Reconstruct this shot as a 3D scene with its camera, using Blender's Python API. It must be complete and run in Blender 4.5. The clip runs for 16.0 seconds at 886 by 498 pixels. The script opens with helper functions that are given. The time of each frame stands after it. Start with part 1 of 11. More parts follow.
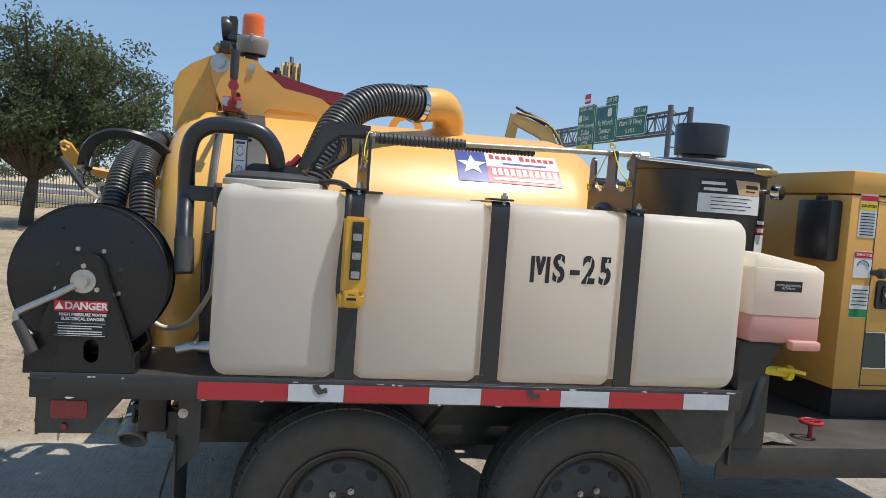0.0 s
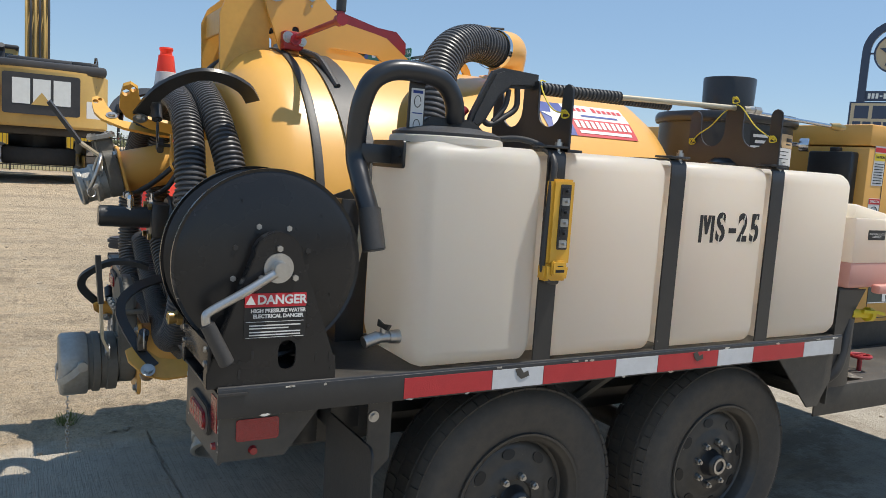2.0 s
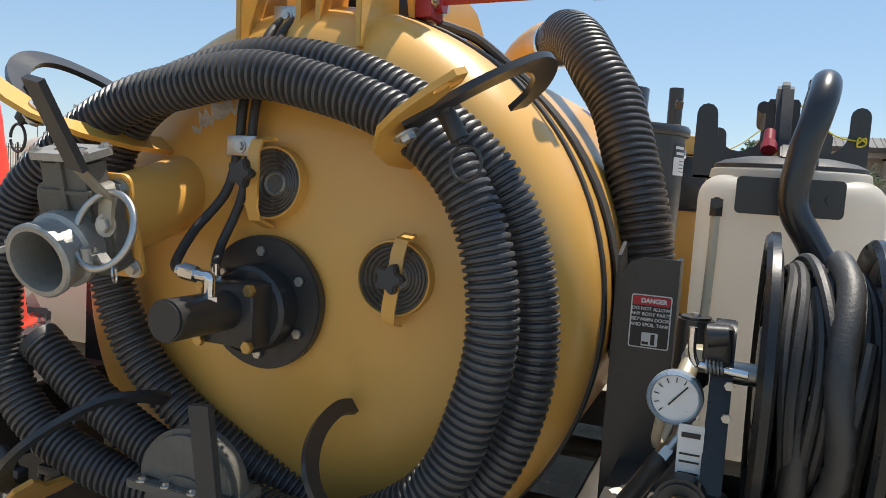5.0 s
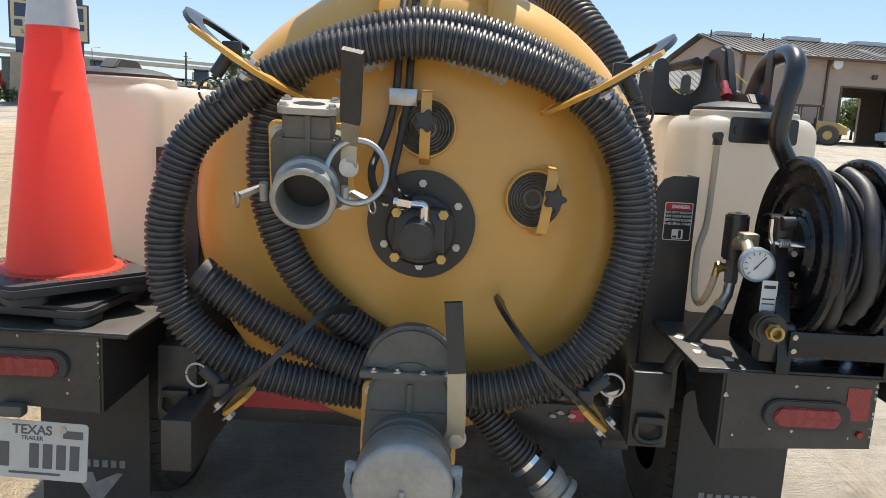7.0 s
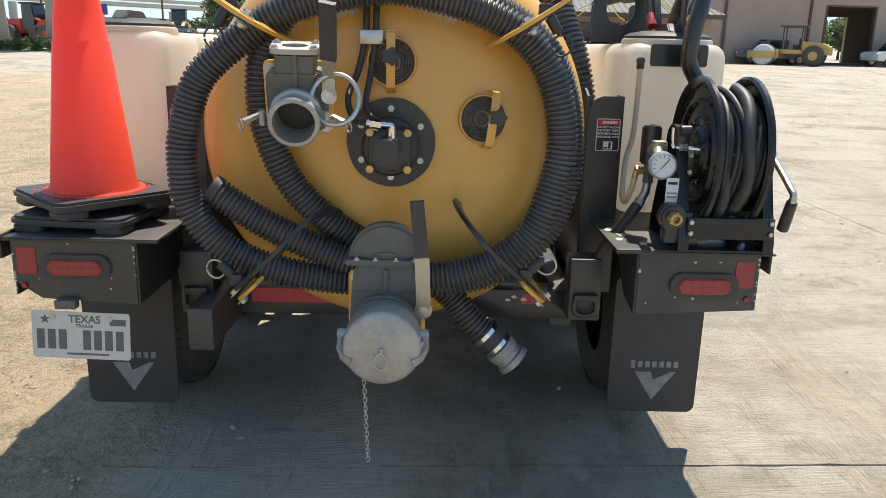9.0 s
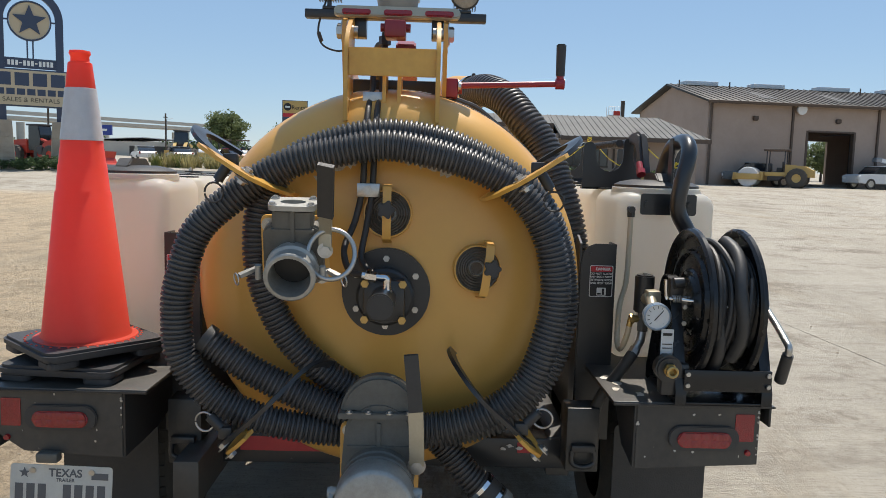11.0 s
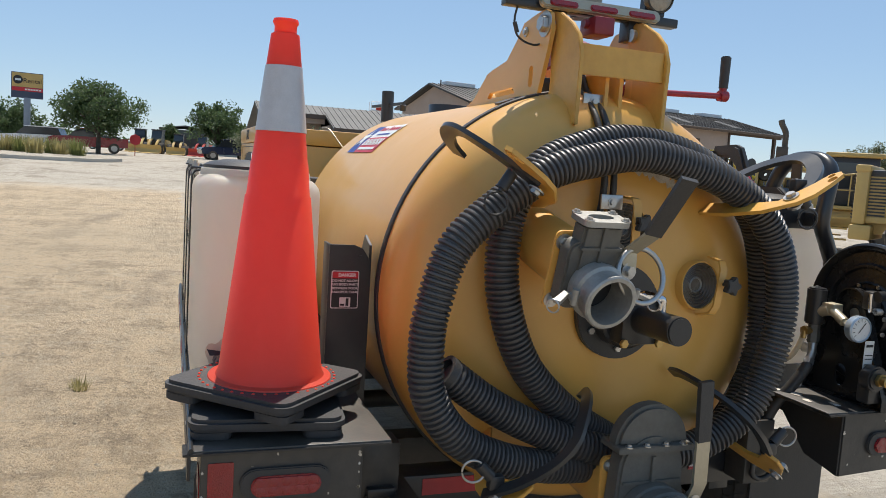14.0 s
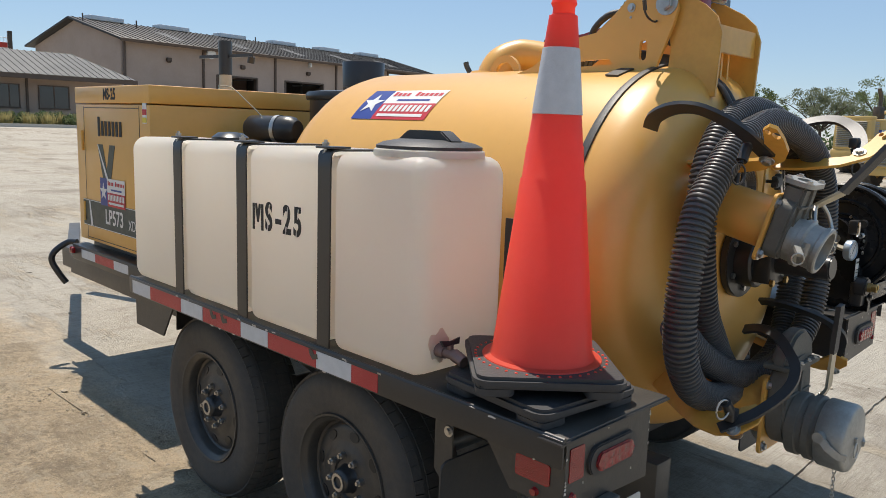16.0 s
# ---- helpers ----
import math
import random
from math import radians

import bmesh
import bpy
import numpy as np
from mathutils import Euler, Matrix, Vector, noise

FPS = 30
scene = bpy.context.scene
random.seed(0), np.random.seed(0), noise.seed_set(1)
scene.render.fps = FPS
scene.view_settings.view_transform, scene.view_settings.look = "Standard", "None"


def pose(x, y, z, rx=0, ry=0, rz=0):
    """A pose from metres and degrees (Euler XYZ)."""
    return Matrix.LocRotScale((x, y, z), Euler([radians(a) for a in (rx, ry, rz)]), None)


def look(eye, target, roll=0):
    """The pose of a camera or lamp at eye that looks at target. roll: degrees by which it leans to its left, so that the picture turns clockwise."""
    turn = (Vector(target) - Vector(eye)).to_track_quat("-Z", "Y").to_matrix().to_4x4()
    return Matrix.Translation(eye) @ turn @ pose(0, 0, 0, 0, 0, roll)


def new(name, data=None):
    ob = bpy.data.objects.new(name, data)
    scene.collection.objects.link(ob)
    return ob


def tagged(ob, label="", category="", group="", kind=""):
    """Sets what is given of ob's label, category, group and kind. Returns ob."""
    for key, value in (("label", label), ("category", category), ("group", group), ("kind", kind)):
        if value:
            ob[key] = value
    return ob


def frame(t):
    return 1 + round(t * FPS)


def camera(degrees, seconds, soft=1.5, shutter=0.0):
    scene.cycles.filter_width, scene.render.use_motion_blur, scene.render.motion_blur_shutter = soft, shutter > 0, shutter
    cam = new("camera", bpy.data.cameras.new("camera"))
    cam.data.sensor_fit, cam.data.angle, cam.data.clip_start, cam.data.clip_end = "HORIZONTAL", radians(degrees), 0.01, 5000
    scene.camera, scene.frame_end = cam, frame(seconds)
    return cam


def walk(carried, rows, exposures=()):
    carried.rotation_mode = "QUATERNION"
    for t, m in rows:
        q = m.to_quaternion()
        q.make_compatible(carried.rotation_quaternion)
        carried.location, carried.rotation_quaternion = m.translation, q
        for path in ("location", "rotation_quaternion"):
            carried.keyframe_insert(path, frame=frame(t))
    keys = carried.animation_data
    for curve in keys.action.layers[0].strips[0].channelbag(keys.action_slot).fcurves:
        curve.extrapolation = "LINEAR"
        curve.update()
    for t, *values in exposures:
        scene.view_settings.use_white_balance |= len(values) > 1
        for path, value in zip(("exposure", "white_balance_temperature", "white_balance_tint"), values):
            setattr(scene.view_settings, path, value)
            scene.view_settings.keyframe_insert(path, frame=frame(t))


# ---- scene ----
cam = camera(60.2, 16.0, 0.55)
PATH = [
    (0, (0.811, -3.622, 1.476), (1.201, -1.664, 1.357), 4.2),
    (0.5, (0.468, -3.418, 1.443), (1.013, -1.498, 1.323), 3.8),
    (1, (0.15, -3.347, 1.461), (0.849, -1.482, 1.283), 3.7),
    (1.5, (-0.127, -3.176, 1.443), (0.722, -1.378, 1.231), 3.9),
    (2, (-0.348, -2.919, 1.438), (0.636, -1.192, 1.213), 3.8),
    (2.5, (-0.603, -2.618, 1.439), (0.533, -0.987, 1.215), 4.0),
    (3, (-0.812, -2.321, 1.44), (0.466, -0.797, 1.236), 4.3),
    (3.5, (-0.942, -1.987, 1.449), (0.51, -0.623, 1.271), 4.6),
    (4, (-1.072, -1.636, 1.462), (0.558, -0.491, 1.283), 4.7),
    (4.5, (-1.106, -1.281, 1.434), (0.645, -0.332, 1.251), 4.2),
    (4.7, (-1.102, -1.125, 1.448), (0.693, -0.264, 1.262), 4.0),
    (6.8, (-1.611, -0.077, 1.454), (0.366, -0.058, 1.155), 2.8),
    (7, (-1.725, -0.062, 1.45), (0.244, -0.059, 1.103), 3.2),
    (7.5, (-1.973, -0.149, 1.394), (-0.041, -0.148, 0.876), 2.6),
    (8, (-2.108, -0.204, 1.348), (-0.238, -0.214, 0.637), 0.8),
    (8.5, (-2.165, -0.157, 1.371), (-0.296, -0.182, 0.66), 0.8),
    (9, (-2.182, -0.135, 1.461), (-0.249, -0.163, 0.951), 1.4),
    (9.5, (-2.169, -0.122, 1.49), (-0.204, -0.148, 1.122), 1.8),
    (10, (-2.169, -0.127, 1.489), (-0.189, -0.153, 1.209), 1.7),
    (10.2, (-2.163, -0.137, 1.507), (-0.182, -0.162, 1.234), 1.5),
    (12.3, (-2.154, -0.016, 1.58), (-0.158, -0.126, 1.513), 2.1),
    (12.5, (-2.124, 0.066, 1.571), (-0.131, -0.091, 1.493), 1.8),
    (13, (-1.928, 0.372, 1.525), (0.042, 0.048, 1.416), 2.0),
    (13.5, (-1.793, 0.796, 1.544), (0.142, 0.315, 1.384), 3.1),
    (14, (-1.678, 1.229, 1.544), (0.194, 0.556, 1.34), 3.7),
    (14.5, (-1.475, 1.531, 1.535), (0.29, 0.623, 1.29), 4.0),
    (15, (-1.34, 1.903, 1.555), (0.291, 0.773, 1.302), 3.9),
    (15.5, (-1.153, 2.257, 1.555), (0.352, 0.971, 1.269), 3.2),
    (16, (-0.888, 2.546, 1.574), (0.507, 1.148, 1.259), 1.9),
]
walk(cam, [(t, look(eye, target, roll)) for t, eye, target, roll in PATH], [(0, 0.42, 6450, 10), (0.5, 0.16, 6400, 10), (1.5, 0.42, 6550, 10), (2.5, 0.54, 6700, 10), (3.5, 0.62, 6850, 10), (4.5, 0.70, 6850, 10), (7, 0.92, 6950, 11), (7.5, 1.12, 7150, 10), (8, 1.2, 7500, 10), (8.5, 0.98, 7500, 10), (9, 0.98, 7000, 10), (9.5, 0.80, 6900, 10), (10, 0.68, 6850, 10), (12.5, 0.30, 6600, 11), (13, 0.48, 6750, 11), (14, 0.55, 6750, 11), (15, 0.62, 6850, 11), (16, 0.52, 6800, 11)])

# ---- world, sun, exposure ----
SUN_AZ, SUN_EL = -23.0, 67.8
world = bpy.data.worlds.new("world")
scene.world = world
world.use_nodes = True
wt = world.node_tree
sky = wt.nodes.new("ShaderNodeTexSky")
sky.sky_type, sky.sun_disc = "NISHITA", False
sky.sun_elevation, sky.sun_rotation = radians(SUN_EL), radians(90 - SUN_AZ)
sky.air_density, sky.dust_density, sky.ozone_density, sky.altitude = 1.0, 0.0, 1.5, 300
wt.nodes["Background"].inputs[1].default_value = 0.088
haze = wt.nodes.new("ShaderNodeMix")
haze.data_type = "RGBA"
haze.inputs[0].default_value = 0.55
haze.inputs[7].default_value = (2.15, 3.7, 5.9, 1)
wt.links.new(sky.outputs[0], haze.inputs[6])
wt.links.new(haze.outputs[2], wt.nodes["Background"].inputs[0])
sun = new("sun", bpy.data.lights.new("sun", "SUN"))
sun.data.energy, sun.data.angle, sun.data.color = 3.7, radians(0.55), (1.0, 0.95, 0.87)
to_sun = Vector((math.cos(radians(SUN_AZ)) * math.cos(radians(SUN_EL)), math.sin(radians(SUN_AZ)) * math.cos(radians(SUN_EL)), math.sin(radians(SUN_EL))))
sun.matrix_world = look(to_sun * 60, (0, 0, 0))
scene.view_settings.exposure = 0.0


# ---- materials ----
def mat(name, base, rough=0.5, metal=0.0, second=None, scale=8.0, mix=0.35, bump=0.0, bump_scale=60.0, coat=0.0, spots=None, spot_scale=25.0, spot_level=0.66, sss=0.0, trans=0.0, spec=0.5, rough_var=0.12):
    """A Principled material whose base colour wanders to second over two scales of noise, with spots of wear and a fine bump."""
    m = bpy.data.materials.new(name)
    m.use_nodes = True
    nt = m.node_tree
    N, L = nt.nodes, nt.links
    p = N["Principled BSDF"]
    tc = N.new("ShaderNodeTexCoord")

    def noise_at(s, detail=4.0, rough_=0.55):
        n = N.new("ShaderNodeTexNoise")
        n.inputs["Scale"].default_value, n.inputs["Detail"].default_value, n.inputs["Roughness"].default_value = s, detail, rough_
        L.new(tc.outputs["Object"], n.inputs["Vector"])
        return n

    a, b = noise_at(scale), noise_at(scale * 9, 3)
    add = N.new("ShaderNodeMath")
    add.operation = "MULTIPLY_ADD"
    L.new(b.outputs[0], add.inputs[0])
    add.inputs[1].default_value = 0.4
    L.new(a.outputs[0], add.inputs[2])
    ramp = N.new("ShaderNodeMapRange")
    ramp.inputs[1].default_value, ramp.inputs[2].default_value, ramp.inputs[3].default_value, ramp.inputs[4].default_value = 0.5, 0.95, 0.0, mix
    L.new(add.outputs[0], ramp.inputs[0])
    mx = N.new("ShaderNodeMix")
    mx.data_type = "RGBA"
    mx.inputs[6].default_value = (*base, 1)
    mx.inputs[7].default_value = (*(second or [c * 0.75 for c in base]), 1)
    L.new(ramp.outputs[0], mx.inputs[0])
    out = mx.outputs[2]
    if spots:
        s = noise_at(spot_scale, 5, 0.6)
        r2 = N.new("ShaderNodeMapRange")
        r2.inputs[1].default_value, r2.inputs[2].default_value = spot_level, spot_level + 0.05
        L.new(s.outputs[0], r2.inputs[0])
        m2 = N.new("ShaderNodeMix")
        m2.data_type = "RGBA"
        L.new(out, m2.inputs[6])
        m2.inputs[7].default_value = (*spots, 1)
        L.new(r2.outputs[0], m2.inputs[0])
        out = m2.outputs[2]
    L.new(out, p.inputs["Base Color"])
    rr = N.new("ShaderNodeMapRange")
    rr.inputs[3].default_value, rr.inputs[4].default_value = max(0.02, rough - rough_var), min(1, rough + rough_var)
    L.new(a.outputs[0], rr.inputs[0])
    L.new(rr.outputs[0], p.inputs["Roughness"])
    p.inputs["Metallic"].default_value = metal
    p.inputs["Coat Weight"].default_value = coat
    p.inputs["Coat Roughness"].default_value = 0.12
    p.inputs["Specular IOR Level"].default_value = spec
    p.inputs["Subsurface Weight"].default_value = sss
    p.inputs["Subsurface Radius"].default_value = (0.03, 0.025, 0.015)
    p.inputs["Subsurface Scale"].default_value = 1.0
    p.inputs["Transmission Weight"].default_value = trans
    if bump:
        bn = noise_at(bump_scale, 4, 0.6)
        bp = N.new("ShaderNodeBump")
        bp.inputs["Strength"].default_value, bp.inputs["Distance"].default_value = min(1.0, bump), 0.004
        L.new(bn.outputs[0], bp.inputs["Height"])
        L.new(bp.outputs[0], p.inputs["Normal"])
    return m


def translucent(m, weight, colour):
    """Lets light through a thin shell."""
    N, L = m.node_tree.nodes, m.node_tree.links
    t, x, out = N.new("ShaderNodeBsdfTranslucent"), N.new("ShaderNodeMixShader"), N["Material Output"]
    t.inputs[0].default_value = (*colour, 1)
    x.inputs[0].default_value = weight
    L.new(N["Principled BSDF"].outputs[0], x.inputs[1]), L.new(t.outputs[0], x.inputs[2]), L.new(x.outputs[0], out.inputs[0])
    return m


YELLOW = mat("gold_paint", (0.77, 0.41, 0.092), 0.40, 0, (0.69, 0.36, 0.08), 3, 0.6, 0.05, 140, 0.28, (0.40, 0.22, 0.06), 30, 0.74)
YELLOW_DARK = mat("gold_paint_worn", (0.74, 0.40, 0.075), 0.42, 0, (0.54, 0.27, 0.05), 5, 0.7, 0.1, 90, 0.2, (0.3, 0.2, 0.09), 40, 0.72)
BLACK = mat("black_paint", (0.026, 0.026, 0.027), 0.34, 0, (0.046, 0.042, 0.038), 6, 0.5, 0.08, 120, 0.10, (0.16, 0.15, 0.13), 45, 0.73)
BLACK_DUSTY = mat("dusty_black_paint", (0.036, 0.034, 0.032), 0.45, 0, (0.10, 0.087, 0.07), 4, 0.6, 0.15, 120, 0.12, (0.25, 0.22, 0.18), 50, 0.72)
REEL_BLACK = mat("reel_enamel", (0.013, 0.013, 0.014), 0.27, 0, (0.024, 0.022, 0.020), 6, 0.4, 0.06, 120, 0.08, (0.10, 0.095, 0.085), 45, 0.77, spec=0.4)
GLOSS = mat("gloss_black", (0.016, 0.017, 0.02), 0.3, 0, (0.03, 0.03, 0.032), 5, 0.4, 0.04, 80, 0.25, (0.22, 0.22, 0.22), 60, 0.76)
RUBBER = mat("rubber", (0.036, 0.035, 0.035), 0.5, 0, (0.066, 0.06, 0.053), 7, 0.6, 0.25, 160, 0, None)
HOSE = mat("hose_rubber", (0.056, 0.054, 0.055), 0.40, 0, (0.105, 0.097, 0.088), 6, 0.6, 0.12, 120, 0.0, None)
TYRE = mat("tyre_rubber", (0.055, 0.05, 0.045), 0.75, 0, (0.115, 0.096, 0.074), 5, 0.7, 0.35, 90, 0, None)
POLY = mat("cream_polyethylene", (0.89, 0.87, 0.815), 0.42, 0, (0.84, 0.81, 0.735), 2.5, 0.6, 0.10, 160, 0.0, (0.62, 0.52, 0.38), 16, 0.78, 0.12)
POLY_RED = mat("antifreeze_stained_polyethylene", (0.74, 0.42, 0.36), 0.45, 0, (0.78, 0.50, 0.44), 4, 0.5, 0.08, 160, 0, None, sss=0.1)
STEEL = mat("zinc_steel", (0.55, 0.54, 0.52), 0.32, 0.9, (0.35, 0.33, 0.30), 20, 0.6, 0.1, 200)
CHROME = mat("chrome", (0.72, 0.72, 0.73), 0.14, 1.0, (0.5, 0.5, 0.5), 20, 0.4)
CASTAL = mat("cast_aluminium", (0.44, 0.43, 0.40), 0.5, 0.55, (0.26, 0.25, 0.22), 9, 0.8, 0.3, 180)
VALVE = mat("grey_valve_casting", (0.115, 0.108, 0.092), 0.55, 0.15, (0.19, 0.18, 0.155), 8, 0.7, 0.2, 160)
BRASS = mat("brass", (0.55, 0.38, 0.15), 0.32, 0.9, (0.35, 0.24, 0.10), 30, 0.6)
RED_PAINT = mat("red_paint", (0.36, 0.02, 0.03), 0.4, 0, (0.22, 0.02, 0.025), 12, 0.6, 0.05, 100, 0.2)
MAROON = mat("maroon_paint", (0.22, 0.02, 0.03), 0.42, 0, (0.30, 0.03, 0.04), 6, 0.6, 0.05, 100, 0.15)
LENS_RED = mat("red_lens", (0.32, 0.012, 0.014), 0.2, 0, (0.25, 0.01, 0.01), 60, 0.8, 0.5, 300, 0.6)
ORANGE = mat("orange_lens", (0.85, 0.16, 0.015), 0.25, 0, (0.75, 0.12, 0.01), 20, 0.5, 0.3, 90, 0.5, sss=0.3)
CONE = mat("fluorescent_orange_pvc", (1.0, 0.13, 0.085), 0.38, 0, (0.90, 0.085, 0.045), 4, 0.6, 0.08, 120, 0.0, (0.55, 0.07, 0.03), 55, 0.80, 0.25)
translucent(POLY, 0.6, (0.98, 0.92, 0.82))
translucent(POLY_RED, 0.35, (0.9, 0.55, 0.45))
translucent(CONE, 0.45, (1.0, 0.15, 0.10))
BASE_RUBBER = mat("moulded_base_rubber", (0.034, 0.034, 0.037), 0.55, 0, (0.055, 0.054, 0.053), 5, 0.6, 0.3, 120)
FLAP_INK = mat("worn_pale_ink", (0.30, 0.29, 0.28), 0.7, 0, (0.15, 0.145, 0.14), 30, 0.8)
WHITE_REFL = mat("white_reflective_sheet", (0.62, 0.60, 0.60), 0.35, 0, (0.5, 0.48, 0.48), 30, 0.6, 0.2, 260, 0.2, (0.3, 0.28, 0.27), 40, 0.76)
TAPE_W = mat("tape_white", (0.62, 0.63, 0.64), 0.4, 0, (0.5, 0.5, 0.5), 30, 0.6, 0.3, 400, 0.1, (0.25, 0.23, 0.2), 40, 0.74)
TAPE_R = mat("tape_red", (0.48, 0.03, 0.035), 0.4, 0, (0.38, 0.025, 0.03), 30, 0.6, 0.3, 400, 0.1, (0.2, 0.05, 0.05), 40, 0.75)
LABEL_W = mat("label_white", (0.75, 0.74, 0.71), 0.45, 0, (0.66, 0.65, 0.62), 30, 0.5)
LABEL_R = mat("label_red", (0.55, 0.02, 0.03), 0.42, 0, (0.45, 0.02, 0.03), 30, 0.5)
LABEL_K = mat("label_black", (0.012, 0.012, 0.013), 0.4, 0, (0.02, 0.02, 0.02), 30, 0.5)
LABEL_Y = mat("label_yellow", (0.72, 0.55, 0.03), 0.45, 0, None, 30, 0.4)
LABEL_B = mat("label_blue", (0.02, 0.045, 0.24), 0.4, 0, (0.03, 0.06, 0.28), 30, 0.5)
LABEL_G = mat("label_green", (0.02, 0.22, 0.07), 0.45, 0, None, 30, 0.4)
LABEL_GREY = mat("label_grey_green", (0.05, 0.065, 0.055), 0.45, 0, None, 30, 0.4)
INK = mat("black_ink", (0.014, 0.013, 0.013), 0.6, 0, (0.04, 0.038, 0.035), 40, 0.6)
REMOTE = mat("yellow_plastic", (0.72, 0.40, 0.045), 0.4, 0, (0.60, 0.33, 0.04), 12, 0.6, 0.1, 150)
CLEAR_TUBE = mat("cloudy_tube", (0.62, 0.54, 0.40), 0.3, 0, (0.5, 0.42, 0.3), 20, 0.5, sss=0.2)
ROPE = mat("yellow_rope", (0.75, 0.6, 0.05), 0.7, 0, (0.6, 0.45, 0.04), 60, 0.6, 0.5, 300)
SCUFF = mat("chalky_scuffed_primer", (0.72, 0.68, 0.62), 0.8, 0, (0.36, 0.29, 0.2), 22, 0.9, 0.4, 120)
PLATE_W = mat("licence_plate_white", (0.62, 0.60, 0.54), 0.4, 0, (0.5, 0.47, 0.41), 14, 0.7, 0.1, 200)
PLATE_INK = mat("plate_grey_ink", (0.12, 0.12, 0.125), 0.45)
BARE = mat("bare_plated_lever", (0.52, 0.46, 0.34), 0.4, 0.5, (0.4, 0.34, 0.24), 14, 0.6, 0.1, 150)


# ---- shapes ----
LOC = {}


def thing(name, label, category, at=(0, 0, 0), group="", kind=""):
    ob = new(name)
    ob.empty_display_size = 0.1
    ob.location = at
    LOC[ob.name] = Vector(at)
    return tagged(ob, label, category, group, kind)


def finish(name, bm, material, smooth=40):
    me = bpy.data.meshes.new(name)
    bmesh.ops.recalc_face_normals(bm, faces=bm.faces)
    bm.to_mesh(me)
    bm.free()
    for m in material if isinstance(material, (list, tuple)) else [material]:
        me.materials.append(m)
    if smooth:
        me.polygons.foreach_set("use_smooth", [True] * len(me.polygons))
        me.set_sharp_from_angle(angle=radians(smooth))
    return me


def part(name, bm, material, parent, label="", smooth=40):
    """Links a bmesh, drawn in world metres, as one mesh object under a thing or a part."""
    top = parent
    while top.parent:
        top = top.parent
    bmesh.ops.translate(bm, vec=-LOC[top.name], verts=bm.verts)
    ob = new(name, finish(name, bm, material, smooth))
    ob.parent = parent
    return tagged(ob, label)


def solo(name, bm, material, label, category, at=None, kind="", group="", smooth=40):
    """A thing that is one mesh."""
    if at is None:
        at = (0, 0, 0)
    bmesh.ops.translate(bm, vec=-Vector(at), verts=bm.verts)
    ob = new(name, finish(name, bm, material, smooth))
    ob.location = at
    LOC[ob.name] = Vector(at)
    return tagged(ob, label, category, group, kind)


def join(*bms):
    out = bms[0]
    for b in bms[1:]:
        me = bpy.data.meshes.new("tmp")
        b.to_mesh(me)
        b.free()
        out.from_mesh(me)
        bpy.data.meshes.remove(me)
    return out


def moved(bm, m):
    bmesh.ops.transform(bm, matrix=m, verts=bm.verts)
    return bm


def box(x0, x1, y0, y1, z0, z1, bevel=0.0, segs=2):
    bm = bmesh.new()
    bmesh.ops.create_cube(bm, size=1)
    for v in bm.verts:
        v.co = Vector(((x0 + x1) / 2 + v.co.x * (x1 - x0), (y0 + y1) / 2 + v.co.y * (y1 - y0), (z0 + z1) / 2 + v.co.z * (z1 - z0)))
    if bevel:
        bmesh.ops.bevel(bm, geom=list(bm.edges), offset=bevel, segments=segs, profile=0.5, affect="EDGES", clamp_overlap=True)
    return bm


def basis(d):
    """A rotation that takes z to d."""
    return Vector((0, 0, 1)).rotation_difference(Vector(d).normalized()).to_matrix().to_4x4()


def rod(p, q, r, r2=None, segs=20, bevel=0.0):
    p, q = Vector(p), Vector(q)
    bm = bmesh.new()
    bmesh.ops.create_cone(bm, cap_ends=True, segments=segs, radius1=r, radius2=r if r2 is None else r2, depth=(q - p).length)
    if bevel:
        bmesh.ops.bevel(bm, geom=[e for e in bm.edges if len(e.link_faces) == 2 and any(len(f.verts) > 4 for f in e.link_faces)], offset=bevel, segments=2, affect="EDGES", clamp_overlap=True)
    return moved(bm, Matrix.Translation((p + q) / 2) @ basis(q - p))


def spin(profile, origin, axis, segs=48, closed=False):
    """Turns a profile of (radius, along) round an axis through origin."""
    bm = bmesh.new()
    rings = []
    for r, a in profile:
        if r < 1e-5:
            rings.append([bm.verts.new((0, 0, a))])
        else:
            rings.append([bm.verts.new((r * math.cos(2 * math.pi * k / segs), r * math.sin(2 * math.pi * k / segs), a)) for k in range(segs)])
    pairs = list(zip(rings, rings[1:])) + ([(rings[-1], rings[0])] if closed else [])
    for a, b in pairs:
        for k in range(segs):
            j = (k + 1) % segs
            if len(a) == 1 and len(b) == 1:
                continue
            if len(a) == 1:
                bm.faces.new((a[0], b[j], b[k]))
            elif len(b) == 1:
                bm.faces.new((a[k], a[j], b[0]))
            else:
                bm.faces.new((a[k], a[j], b[j], b[k]))
    return moved(bm, Matrix.Translation(origin) @ basis(axis))


def curve(points, n=12, closed=False):
    """Points along a Catmull-Rom curve through the given ones."""
    P = [Vector(p) for p in points]
    out = []
    m = len(P)
    for i in range(m if closed else m - 1):
        if closed:
            a, b, c, d = P[i - 1], P[i], P[(i + 1) % m], P[(i + 2) % m]
        else:
            a, b, c, d = P[max(i - 1, 0)], P[i], P[i + 1], P[min(i + 2, m - 1)]
        for k in range(n):
            t = k / n
            out.append(0.5 * (2 * b + (c - a) * t + (2 * a - 5 * b + 4 * c - d) * t * t + (3 * b - a - 3 * c + d) * t ** 3))
    if not closed:
        out.append(P[-1])
    return out


